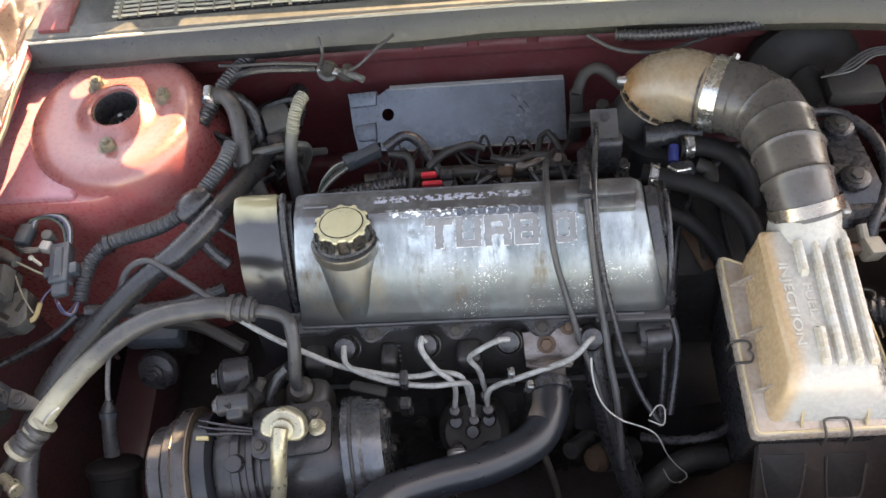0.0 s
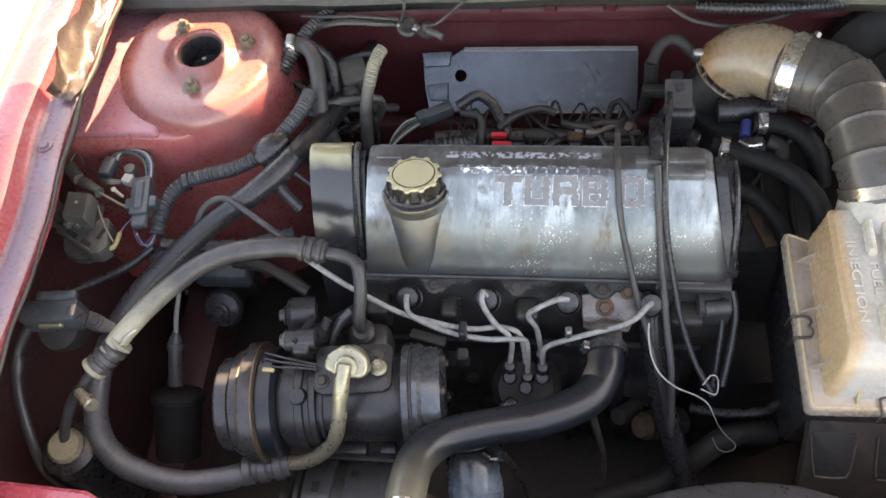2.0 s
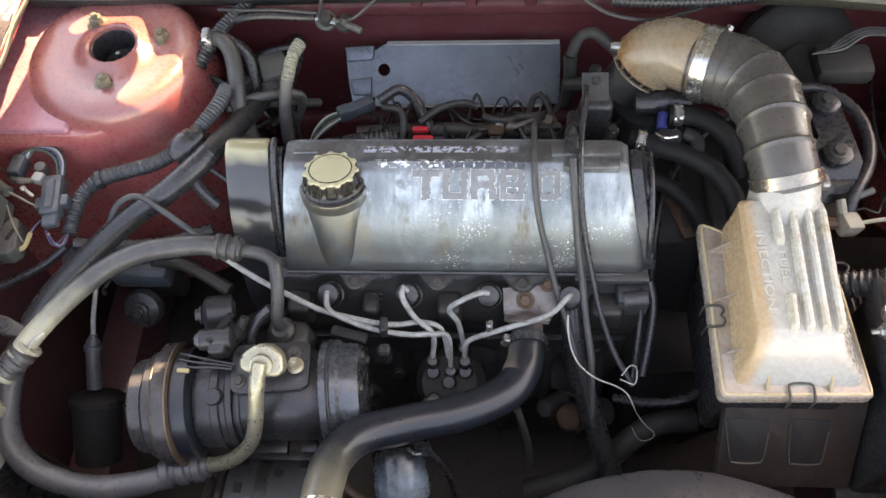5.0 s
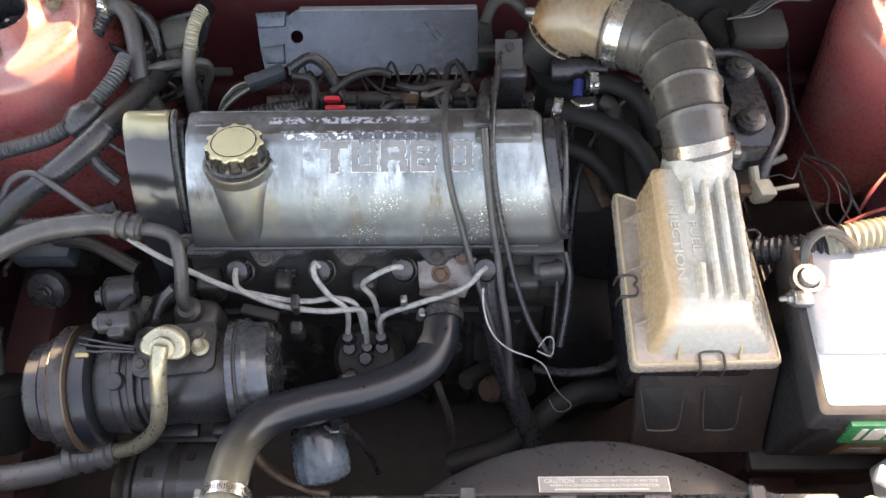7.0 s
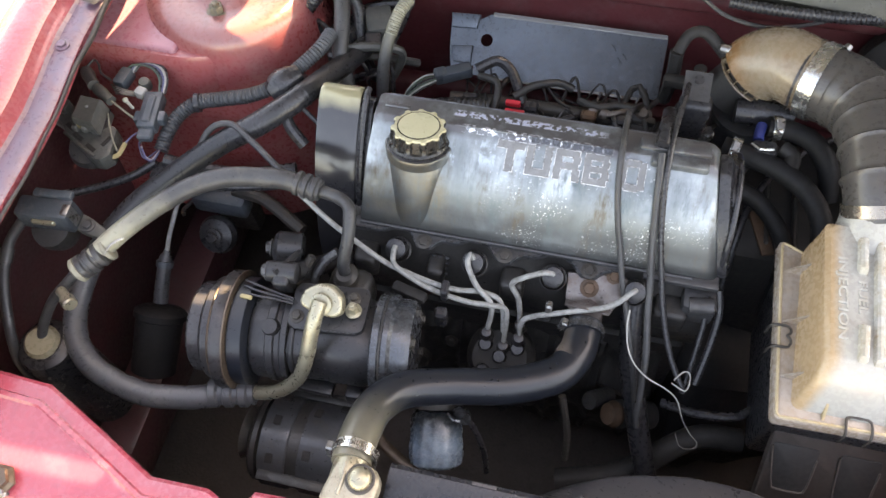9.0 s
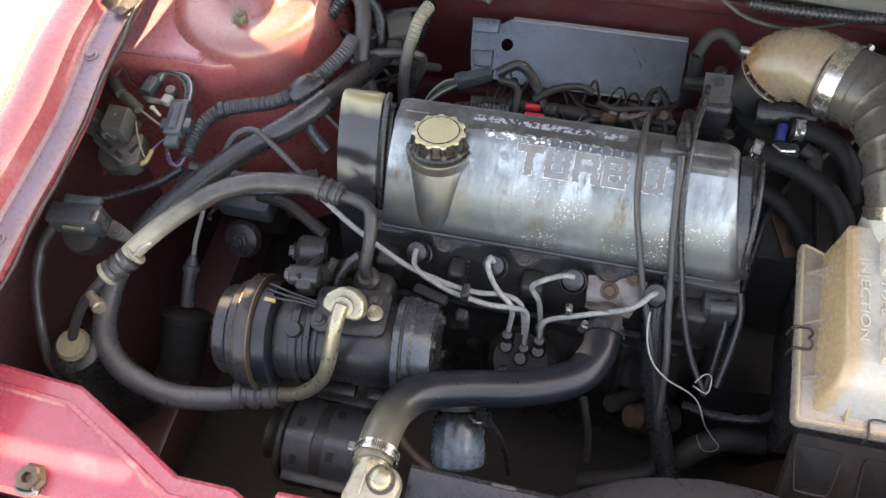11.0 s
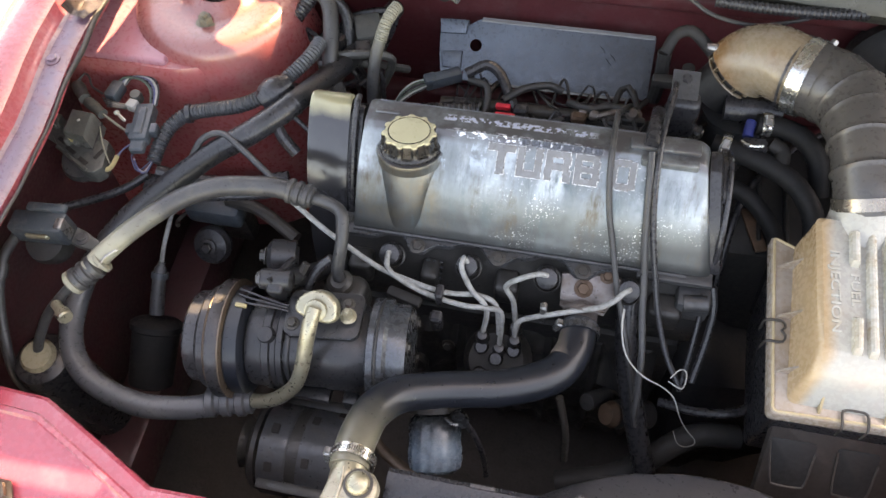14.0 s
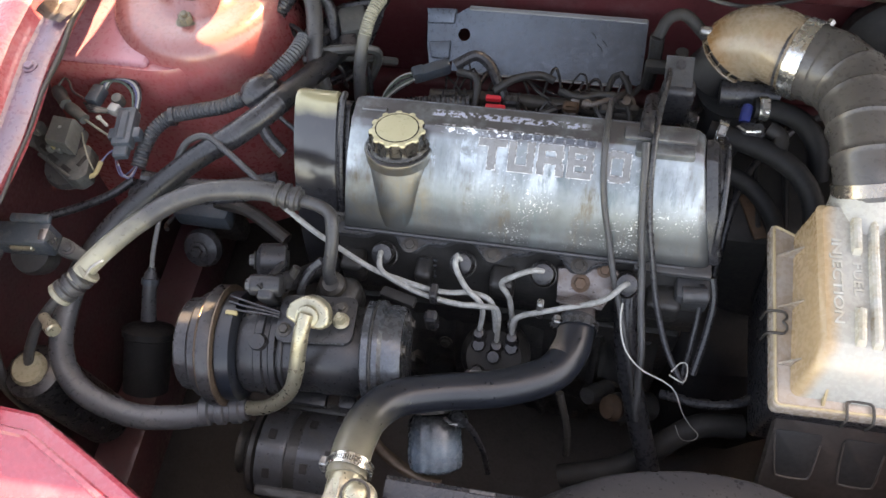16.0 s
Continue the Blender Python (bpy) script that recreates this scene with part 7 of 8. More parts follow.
for k, mt in enumerate((WHITE_WIRE, GREEN_WIRE, RUBBER, GREEN_WIRE, WHITE_WIRE, RUBBER)):
    part("plug_wire", tube([(-0.150, 0.250 - 0.003 * k, 0.824), (-0.168, 0.240 - 0.005 * k, 0.826), (-0.184, 0.224 - 0.005 * k, 0.818), (-0.192, 0.205 - 0.004 * k, 0.806)], 0.0012, 6), mt, pc)
random.seed(11)
wl = thing("engine_harness", "tangled dark engine wiring behind the valve cover", "wiring harness", (0.0, 0.24, 0.80))
for k in range(26):
    xa = -0.12 + 0.0108 * k + random.uniform(-0.01, 0.01)
    xb = xa + random.uniform(0.03, 0.10)
    pts = [(xa, random.uniform(0.19, 0.28), random.uniform(0.785, 0.815)), ((xa * 2 + xb) / 3, random.uniform(0.20, 0.29), random.uniform(0.795, 0.824)),
           ((xa + 2 * xb) / 3, random.uniform(0.20, 0.29), random.uniform(0.795, 0.824)), (xb, random.uniform(0.19, 0.28), random.uniform(0.785, 0.81))]
    part("wire", tube(pts, random.choice((0.0014, 0.002, 0.003, 0.0042)), 8, 0.008), random.choice((RUBBER, DULL_RUBBER, BLACK_PLASTIC, SOOT_RUBBER)), wl)
part("conduit", sweep(bmesh.new(), spline([(-0.205, 0.192, 0.812), (-0.16, 0.196, 0.818), (-0.11, 0.204, 0.822), (-0.075, 0.212, 0.818)], 0.002), corrugated(0.0105, 0.002, 0.006), 14), RUBBER, wl, "black ribbed conduit")
part("taped_branch", tube([(-0.10, 0.262, 0.83), (-0.075, 0.276, 0.836), (-0.055, 0.268, 0.83), (-0.040, 0.245, 0.82), (-0.03, 0.23, 0.81)], 0.007, 10), RUBBER, wl)
part("taped_branch", tube([(-0.095, 0.255, 0.826), (-0.07, 0.245, 0.83), (-0.066, 0.225, 0.822), (-0.07, 0.205, 0.81)], 0.005, 10), DULL_RUBBER, wl)

thr = thing("throttle_bracket", "grey throttle bracket with a dark control unit", "bracket", (0.18, 0.22, 0.80))
part("plate", prism([(-0.016, -0.02), (0.016, -0.02), (0.016, 0.016), (-0.016, 0.016)], -0.001, 0.001, 0, frame_of((0.175, 0.231, 0.895), (1, 0, 0), (0, 0.9, 0.35))), ALU_DARK, thr)
part("unit", box((0.158, 0.202, 0.825), (0.197, 0.228, 0.888), 0.008, 3), BLACK_PLASTIC, thr)
part("unit_lower", box((0.148, 0.206, 0.81), (0.186, 0.232, 0.852), 0.005, 2), BLACK_PLASTIC, thr)
part("plate_hole", lathe([(0.006, 0), (0.006, 0.002), (0.0, 0.002)], (0.176, 0.236, 0.898), (0, -0.36, 0.93), 14), RUBBER, thr)
part("upright", tube([(0.150, 0.300, 0.78), (0.152, 0.300, 0.83), (0.150, 0.305, 0.868)], 0.009, 10), GRIME, thr)
part("upright", tube([(0.182, 0.290, 0.78), (0.184, 0.288, 0.83), (0.182, 0.290, 0.860)], 0.008, 10), GRIME, thr)
part("cross_bar", box((0.14, 0.275, 0.83), (0.20, 0.29, 0.845), 0.004, 2), GRIME, thr)
tb = thing("throttle_valve", "dark throttle valve assembly under the intake elbow", "throttle", (0.25, 0.28, 0.70))
part("barrel", lathe([(0.042, 0), (0.042, 0.09), (0.045, 0.092), (0.045, 0.10)], (0.256, 0.288, 0.70), (0, 0, 1), 28), ALU_DARK, tb)
part("side_motor", tube([(0.232, 0.250, 0.838), (0.265, 0.250, 0.840), (0.300, 0.250, 0.840)], 0.016, 20), BLACK_PLASTIC, tb)
part("motor_ring", tube([(0.250, 0.250, 0.839), (0.257, 0.250, 0.839)], 0.0172, 20), RUBBER, tb)
part("vacuum_hose", tube([(0.150, 0.300, 0.87), (0.160, 0.318, 0.885), (0.178, 0.322, 0.890), (0.196, 0.314, 0.880), (0.208, 0.306, 0.872)], 0.0075, 12), SOOT_RUBBER, tb)

# throttle and speed cables laid over the cover
cab = thing("throttle_cable", "thin black control cable lying over the valve cover", "cable", (0.11, 0.08, 0.90), "control cables")
part("cable", tube([(0.118, 0.238, 0.835), (0.106, 0.200, 0.868), (0.101, 0.165, 0.905), (0.099, 0.135, 0.914), (0.099, 0.105, 0.913), (0.101, 0.078, 0.895), (0.107, 0.052, 0.866), (0.117, 0.028, 0.835), (0.128, -0.002, 0.805), (0.140, -0.030, 0.780), (0.158, -0.070, 0.735), (0.18, -0.12, 0.66)], 0.0036, 10, 0.006), RUBBER_GREY, cab)
cab = thing("throttle_cable", "black control cable lying over the valve cover", "cable", (0.155, 0.08, 0.90), "control cables")
part("cable", tube([(0.164, 0.225, 0.90), (0.160, 0.190, 0.912), (0.154, 0.150, 0.917), (0.151, 0.115, 0.915), (0.151, 0.085, 0.902), (0.154, 0.060, 0.878), (0.160, 0.035, 0.850), (0.170, 0.008, 0.815), (0.180, -0.020, 0.785), (0.198, -0.060, 0.755), (0.220, -0.092, 0.735)], 0.0036, 10, 0.006), RUBBER, cab)
cab = thing("throttle_cable", "greyish control cable lying over the valve cover", "cable", (0.145, 0.06, 0.90), "control cables")
part("cable", tube([(0.142, 0.108, 0.915), (0.144, 0.085, 0.902), (0.147, 0.060, 0.877), (0.152, 0.030, 0.842), (0.158, 0.004, 0.812), (0.163, -0.03, 0.785), (0.170, -0.07, 0.755), (0.174, -0.12, 0.70)], 0.0042, 10, 0.006), RUBBER_GREY, cab)
part("thick_end", tube([(0.150, 0.205, 0.868), (0.147, 0.175, 0.895), (0.143, 0.140, 0.914), (0.141, 0.118, 0.915)], 0.0085, 12), RUBBER, cab, "thick rubber cable end")
lw = thing("loose_wire", "thin pale stiff wire with a looped end", "wire", (0.2, -0.08, 0.74))
part("wire", tube([(0.141, -0.030, 0.797), (0.141, -0.047, 0.790), (0.146, -0.065, 0.775), (0.156, -0.080, 0.765), (0.174, -0.091, 0.755), (0.199, -0.097, 0.745), (0.213, -0.105, 0.738), (0.223, -0.125, 0.730), (0.234, -0.138, 0.725),
                   (0.242, -0.144, 0.722), (0.241, -0.150, 0.720), (0.231, -0.154, 0.720), (0.223, -0.151, 0.720), (0.217, -0.138, 0.722)], lambda s_, d: 0.0012 - 0.0006 * s_ / d, 6, 0.004), faded(WHITE_WIRE, "dark_ended_wire", (0.07, 0.065, 0.06), (0, -1, 0), 0.020, 0.022), lw)
part("hook", tube([(0.206, -0.084, 0.746), (0.216, -0.072, 0.747), (0.223, -0.073, 0.747), (0.224, -0.082, 0.746), (0.220, -0.094, 0.744), (0.204, -0.088, 0.745)], 0.0009, 6, 0.004), WHITE_WIRE, lw)

# hoses on the gearbox side
he = thing("heater_hose", "black heater hose with a blue sleeve and steel clamp", "hose", (0.31, 0.22, 0.83))
part("hose", tube([(0.270, 0.224, 0.846), (0.300, 0.224, 0.844), (0.328, 0.216, 0.838), (0.350, 0.196, 0.820), (0.36, 0.17, 0.79)], 0.0125, 14), HOSE_MATT, he)
part("blue_sleeve", tube([(0.2635, 0.2245, 0.8475), (0.2615, 0.215, 0.8465), (0.2605, 0.204, 0.8435)], 0.0066, 14), BLUE, he, "blue plastic sleeve")
hose_clamp(he, (0.280, 0.2245, 0.846), (1, 0.1, 0), 0.0135, (0, -0.4, 1))
he = thing("heater_hose", "black heater hose clamped beside the valve cover", "hose", (0.28, 0.17, 0.82))
part("hose", tube([(0.222, 0.196, 0.832), (0.250, 0.188, 0.832), (0.290, 0.176, 0.828), (0.325, 0.155, 0.822), (0.346, 0.122, 0.812), (0.350, 0.09, 0.79), (0.345, 0.06, 0.75)], 0.0130, 14), HOSE_MATT, he)
hose_clamp(he, (0.236, 0.192, 0.832), (1, -0.25, 0), 0.0155, (0, -0.5, 1))
part("branch", tube([(0.300, 0.172, 0.828), (0.305, 0.195, 0.832), (0.290, 0.205, 0.835)], 0.010, 12), SOOT_RUBBER, he)
part("tee", box((0.255, 0.185, 0.828), (0.285, 0.205, 0.846), 0.005, 2), BLACK_PLASTIC, he)
part("spring_clip", tube([(0.252, 0.196, 0.846), (0.262, 0.186, 0.850), (0.278, 0.188, 0.850)], 0.0016, 6), BRIGHT_STEEL, he)
part("small_clamp", strap((0.201, 0.213, 0.823), (0, 0.2, 1), 0.008, 0.018, 0.0015), BRIGHT_STEEL, he)
part("small_stub", lathe([(0.0075, -0.02), (0.0075, 0.012), (0.003, 0.014), (0.0, 0.014)], (0.201, 0.213, 0.823), (0, 0.2, 1), 12), BLACK_PLASTIC, he)
he = thing("heater_hose", "black hose running down beside the gearbox", "hose", (0.30, 0.10, 0.75))
part("hose", tube([(0.24, 0.165, 0.80), (0.28, 0.150, 0.79), (0.315, 0.12, 0.765), (0.325, 0.09, 0.73), (0.32, 0.05, 0.68)], 0.011, 12), HOSE_MATT, he)
rear_cov = thing("cam_end_plate", "black rubber end plate on the valve cover", "end plate", (0.235, 0.10, 0.80))
part("plate", loft([[(x, 0.09 + (y - 0.09) * k, 0.84 + (z - 0.84) * k) for y, z in ((0.035, 0.80), (0.05, 0.845), (0.09, 0.878), (0.13, 0.886), (0.16, 0.87), (0.168, 0.80))] for x, k in ((0.226, 1.0), (0.234, 1.0), (0.237, 0.95))]), RUBBER, rear_cov)
part("lip", tube([(0.2345, y, z) for y, z in ((0.030, 0.79), (0.046, 0.842), (0.088, 0.876), (0.13, 0.884), (0.158, 0.868))], 0.0035, 8), RUBBER, rear_cov)

# added black casing and lines that darken the area below the hoses
tx = thing("dark_filler_housing", "black transaxle-like housing added to darken the area below the hoses", "transaxle", (0.33, 0.20, 0.60))
part("casing", loft([[(x, 0.205 + dy * k, z) for x, dy in ((0.240, -0.07), (0.262, -0.11), (0.395, -0.11), (0.420, -0.08), (0.425, 0.08), (0.400, 0.115), (0.262, 0.115), (0.240, 0.08))] for z, k in ((0.45, 1.05), (0.70, 1.0), (0.735, 0.92), (0.748, 0.75))]), SOOT_RUBBER, tx, "black added casing")
for k in range(5):
    part("casting_rib", box((0.262 + 0.034 * k, 0.115, 0.742), (0.268 + 0.034 * k, 0.295, 0.757), 0.002, 1), DULL_RUBBER, tx)
for x, y in ((0.258, 0.130), (0.405, 0.130), (0.258, 0.270), (0.405, 0.275)):
    part("casing_bolt", hexbolt((x, y, 0.742), (0, 0, 1), 0.007, 0.007), IRON, tx)
part("breather_pipe", tube([(0.300, 0.27, 0.75), (0.292, 0.24, 0.782), (0.268, 0.215, 0.790), (0.245, 0.17, 0.785), (0.238, 0.12, 0.76)], 0.0055, 10), RUBBER, tx)
part("selector_cable", tube([(0.410, 0.30, 0.78), (0.36, 0.27, 0.775), (0.31, 0.225, 0.772), (0.275, 0.165, 0.768), (0.262, 0.11, 0.75), (0.256, 0.05, 0.70)], 0.0045, 10), RUBBER, tx)
part("selector_lever", box((0.285, 0.10, 0.748), (0.302, 0.165, 0.754), 0.003, 2, pose(0, 0, 0, 0, 0, 18)), RUST, tx, "rusty selector lever")

ww = thing("wing_wiring", "thin dark wires trailing in front of the strut tower", "wiring", (0.58, 0.18, 0.74))
for pts, r in (([(0.582, 0.391, 0.76), (0.574, 0.318, 0.75), (0.575, 0.254, 0.74), (0.586, 0.193, 0.74), (0.598, 0.156, 0.74), (0.622, 0.120, 0.735), (0.64, 0.08, 0.72)], 0.0022),
               ([(0.564, 0.180, 0.735), (0.560, 0.150, 0.742), (0.564, 0.118, 0.742), (0.574, 0.085, 0.735), (0.60, 0.06, 0.72)], 0.0018),
               ([(0.575, 0.190, 0.74), (0.557, 0.162, 0.745), (0.547, 0.144, 0.745), (0.533, 0.151, 0.745), (0.516, 0.149, 0.74)], 0.0014),
               ([(0.570, 0.185, 0.74), (0.600, 0.165, 0.745), (0.616, 0.145, 0.742), (0.618, 0.112, 0.738), (0.598, 0.082, 0.73)], 0.0020),
               ([(0.566, 0.178, 0.738), (0.582, 0.150, 0.748), (0.590, 0.124, 0.745), (0.586, 0.096, 0.736), (0.61, 0.072, 0.725)], 0.0016)):
    part("wire", tube(pts, r, 8, 0.006), RUBBER, ww)
part("red_strand", tube([(0.570, 0.182, 0.741), (0.590, 0.158, 0.747), (0.602, 0.132, 0.746), (0.606, 0.100, 0.738), (0.625, 0.078, 0.73)], 0.0012, 6), RED_WIRE, ww)

bo = thing("brake_booster", "black brake booster and master cylinder at the firewall", "brake booster", (0.44, 0.38, 0.80))
part("drum", lathe([(0.04, -0.01), (0.070, 0.0), (0.076, 0.02), (0.076, 0.035), (0.062, 0.05), (0.035, 0.058), (0.0, 0.058)], (0.462, 0.405, 0.790), (0.0, -1, 0.30), 40), SOOT_RUBBER, bo)
part("cylinder", tube([(0.455, 0.350, 0.815), (0.475, 0.300, 0.820)], 0.020, 18), ALU_DARK, bo)
part("reservoir", box((0.455, 0.27, 0.845), (0.525, 0.32, 0.872), 0.008, 2), SOOT_RUBBER, bo)
for k in range(4):
    part("brake_pipe", tube([(0.450 + 0.006 * k, 0.300, 0.872 + 0.002 * k), (0.485, 0.300 + 0.005 * k, 0.880), (0.515, 0.318 + 0.004 * k, 0.884), (0.56, 0.33 + 0.004 * k, 0.87)], 0.0016, 6), ALU_DARK, bo)
mt = thing("gearbox_mount", "grey pressed mount arm with two large bolts", "engine mount", (0.455, 0.18, 0.70))
part("arm", loft([[(x0, y, z), (x1, y, z), (x1 + 0.004, y, z - 0.02), (x0 - 0.004, y, z - 0.02)] for y, z, x0, x1 in ((0.250, 0.850, 0.436, 0.468), (0.225, 0.862, 0.434, 0.474), (0.18, 0.862, 0.440, 0.480), (0.145, 0.858, 0.430, 0.486), (0.128, 0.846, 0.436, 0.480))]), PLATE_BLACK, mt)
for y in (0.228, 0.152):
    part("dome_washer", lathe([(0.018, 0), (0.017, 0.005), (0.010, 0.008), (0.0, 0.008)], (0.456, y, 0.862), (0, 0, 1), 22), PLATE_BLACK, mt)
    part("mount_bolt", hexbolt((0.456, y, 0.869), (0, 0, 1), 0.008, 0.006), GRIME, mt)
part("rubber", lathe([(0.030, 0), (0.034, 0.01), (0.026, 0.02), (0.034, 0.03), (0.028, 0.04)], (0.458, 0.148, 0.805), (0, 0, 1), 24), RUBBER, mt)
part("post", box((0.43, 0.12, 0.45), (0.49, 0.25, 0.81), 0.012, 2), ROAD_DUST, mt)
lh = thing("vacuum_hose", "thin black vacuum hose curving round the mount", "hose", (0.49, 0.18, 0.83))
part("hose", tube([(0.430, 0.262, 0.850), (0.465, 0.262, 0.848), (0.498, 0.232, 0.845), (0.508, 0.190, 0.842), (0.500, 0.150, 0.838), (0.478, 0.112, 0.832), (0.472, 0.08, 0.80)], 0.0075, 12), RUBBER, lh)
part("hose_end", tube([(0.476, 0.110, 0.832), (0.500, 0.118, 0.838)], 0.0045, 8), GREY_PLASTIC, lh)
wc = thing("vacuum_valve", "white plastic vacuum valve with a brown stem", "valve", (0.475, 0.08, 0.80))
part("body", box((0.458, 0.070, 0.808), (0.484, 0.094, 0.830), 0.004, 2, pose(0, 0, 0, 0, 20, 15)), COWL_PALE, wc)
part("stem", tube([(0.480, 0.083, 0.82), (0.515, 0.088, 0.822)], 0.0028, 8), RUBBER_TAN, wc)
part("nipple", tube([(0.464, 0.090, 0.825), (0.462, 0.108, 0.832)], 0.006, 10), COWL_PALE, wc)
part("brown_end", tube([(0.448, 0.086, 0.815), (0.462, 0.084, 0.818)], 0.008, 10), RUST, wc)

# ---------------------------------------------------------------- rear, belt side
fa = thing("heater_hose", "braided tan and grey heater hose standing at the firewall", "hose", (-0.21, 0.24, 0.82))
part("hose", tube([(-0.212, 0.195, 0.79), (-0.216, 0.208, 0.825), (-0.214, 0.232, 0.866), (-0.207, 0.260, 0.894), (-0.201, 0.276, 0.903)], lambda s, d: 0.0086 - 0.0008 * (s / d), 16), faded(RUBBER_GREY, "tan_topped_hose", (0.17, 0.158, 0.115), (0, 0.5, 1), 0.030, 0.06), fa)
part("braided_end", tube([(-0.209, 0.250, 0.886), (-0.204, 0.268, 0.900), (-0.198, 0.284, 0.906), (-0.194, 0.294, 0.906)], lambda s, d: 0.0080 + 0.0008 * math.sin(s * 2000), 16, 0.0012), RUBBER_TAN, fa, "tan braided end")
fb = thing("heater_hose", "smooth grey hose bending down beside the strut tower", "hose", (-0.29, 0.27, 0.83))
part("hose", tube([(-0.318, 0.306, 0.900), (-0.298, 0.302, 0.905), (-0.283, 0.283, 0.900), (-0.277, 0.255, 0.882), (-0.274, 0.226, 0.860), (-0.262, 0.205, 0.825), (-0.25, 0.19, 0.79)], 0.0105, 16), RUBBER_GREY, fb)
hose_clamp(fb, (-0.312, 0.306, 0.902), (1, -0.15, 0.15), 0.0115, (0, -0.3, 1), width=0.009)
part("second_hose", tube([(-0.345, 0.30, 0.885), (-0.320, 0.312, 0.892), (-0.300, 0.316, 0.892), (-0.275, 0.31, 0.87), (-0.265, 0.28, 0.83)], 0.008, 12), RUBBER, fb)
hv = thing("heater_valve", "small grimy heater control valve on the firewall", "valve", (-0.16, 0.33, 0.88))
part("body", lathe([(0.010, 0), (0.014, 0.003), (0.014, 0.009), (0.010, 0.011), (0.006, 0.020), (0.0, 0.020)], (-0.165, 0.330, 0.905), (0.2, -0.4, 0.9), 16), GRIME, hv)
part("arm", box((-0.178, 0.318, 0.912), (-0.130, 0.328, 0.917), 0.002, 1, pose(0, 0, 0, 0, 0, -15)), STEEL, hv)
part("pot", lathe([(0.011, 0), (0.012, 0.005), (0.008, 0.008), (0.007, 0.016), (0.0, 0.017)], (-0.140, 0.318, 0.908), (0.3, 0.2, 0.9), 16), GRIME, hv)
part("side_nozzle", tube([(-0.150, 0.322, 0.914), (-0.128, 0.312, 0.916), (-0.116, 0.306, 0.914)], 0.0045, 10), GREY_PLASTIC, hv)
for pts in ([(-0.17, 0.325, 0.925), (-0.162, 0.322, 0.950), (-0.166, 0.335, 0.962)], [(-0.135, 0.318, 0.92), (-0.12, 0.315, 0.930), (-0.095, 0.328, 0.945), (-0.075, 0.345, 0.948)], [(-0.31, 0.352, 0.908), (-0.28, 0.346, 0.912), (-0.23, 0.340, 0.918), (-0.175, 0.334, 0.918)]):
    part("wire", tube(pts, 0.0022, 8), RUBBER_GREY, hv)
part("black_pipe", tube([(-0.305, 0.338, 0.898), (-0.29, 0.337, 0.903), (-0.25, 0.338, 0.910), (-0.18, 0.336, 0.908)], 0.005, 8), RUBBER, hv)
cl2 = thing("firewall_conduit", "ribbed black conduit under the cowl seal", "conduit", (-0.28, 0.36, 0.90))
part("conduit", sweep(bmesh.new(), spline([(-0.330, 0.275, 0.885), (-0.316, 0.300, 0.895), (-0.300, 0.330, 0.901), (-0.280, 0.360, 0.902), (-0.262, 0.395, 0.898)], 0.0015), corrugated(0.0086, 0.0016, 0.005), 12), RUBBER, cl2)
part("conduit", sweep(bmesh.new(), spline([(0.20, 0.352, 0.915), (0.25, 0.345, 0.918), (0.32, 0.345, 0.918), (0.38, 0.355, 0.915)], 0.0015), corrugated(0.0062, 0.0016, 0.006), 12), RUBBER, cl2)
part("wire", tube([(0.165, 0.352, 0.918), (0.20, 0.338, 0.905), (0.25, 0.333, 0.900), (0.30, 0.340, 0.908), (0.33, 0.350, 0.915)], 0.0026, 8), RUBBER_GREY, cl2)
random.seed(21)
cw = thing("corner_wiring", "tangled dark wires and vacuum lines behind the timing cover", "wiring harness", (-0.26, 0.27, 0.82))
for k in range(14):
    xa, ya = random.uniform(-0.33, -0.20), random.uniform(0.20, 0.34)
    pts = [(xa, ya, random.uniform(0.74, 0.80)), (xa + random.uniform(-0.03, 0.03), ya + random.uniform(-0.03, 0.03), random.uniform(0.80, 0.85)),
           (xa + random.uniform(-0.05, 0.05), ya + random.uniform(-0.04, 0.04), random.uniform(0.80, 0.86)), (xa + random.uniform(-0.06, 0.06), ya + random.uniform(-0.06, 0.06), random.uniform(0.73, 0.79))]
    part("wire", tube(pts, random.choice((0.002, 0.003, 0.0045, 0.006)), 8, 0.01), random.choice((RUBBER, RUBBER, BLACK_PLASTIC, GREY_PLASTIC)), cw)
part("solenoid", box((-0.262, 0.285, 0.82), (-0.225, 0.325, 0.86), 0.006, 2, pose(0, 0, 0, 10, 0, 20)), GREY_PLASTIC, cw)
part("solenoid_cap", box((-0.255, 0.262, 0.83), (-0.232, 0.285, 0.85), 0.004, 2, pose(0, 0, 0, 10, 0, 20)), BLACK_PLASTIC, cw)
part("tee_block", box((-0.305, 0.245, 0.815), (-0.28, 0.265, 0.835), 0.004, 1), BLACK_PLASTIC, cw)

# wiring loom round the tower
lo = thing("wiring_loom", "black ribbed wiring loom bending round the strut tower", "wiring loom", (-0.38, 0.13, 0.83))
part("conduit", sweep(bmesh.new(), spline([(-0.285, 0.235, 0.888), (-0.290, 0.208, 0.890), (-0.310, 0.176, 0.884), (-0.330, 0.149, 0.880), (-0.363, 0.133, 0.870), (-0.405, 0.127, 0.860), (-0.436, 0.122, 0.852), (-0.456, 0.105, 0.845), (-0.465, 0.080, 0.838), (-0.468, 0.055, 0.830)], 0.0012), corrugated(0.0080, 0.0020, 0.0044), 14), LOOM_GREY, lo)
part("tie", strap((-0.436, 0.122, 0.852), (-1, -0.3, 0), 0.0108, 0.006, 0.0018), RUBBER, lo)
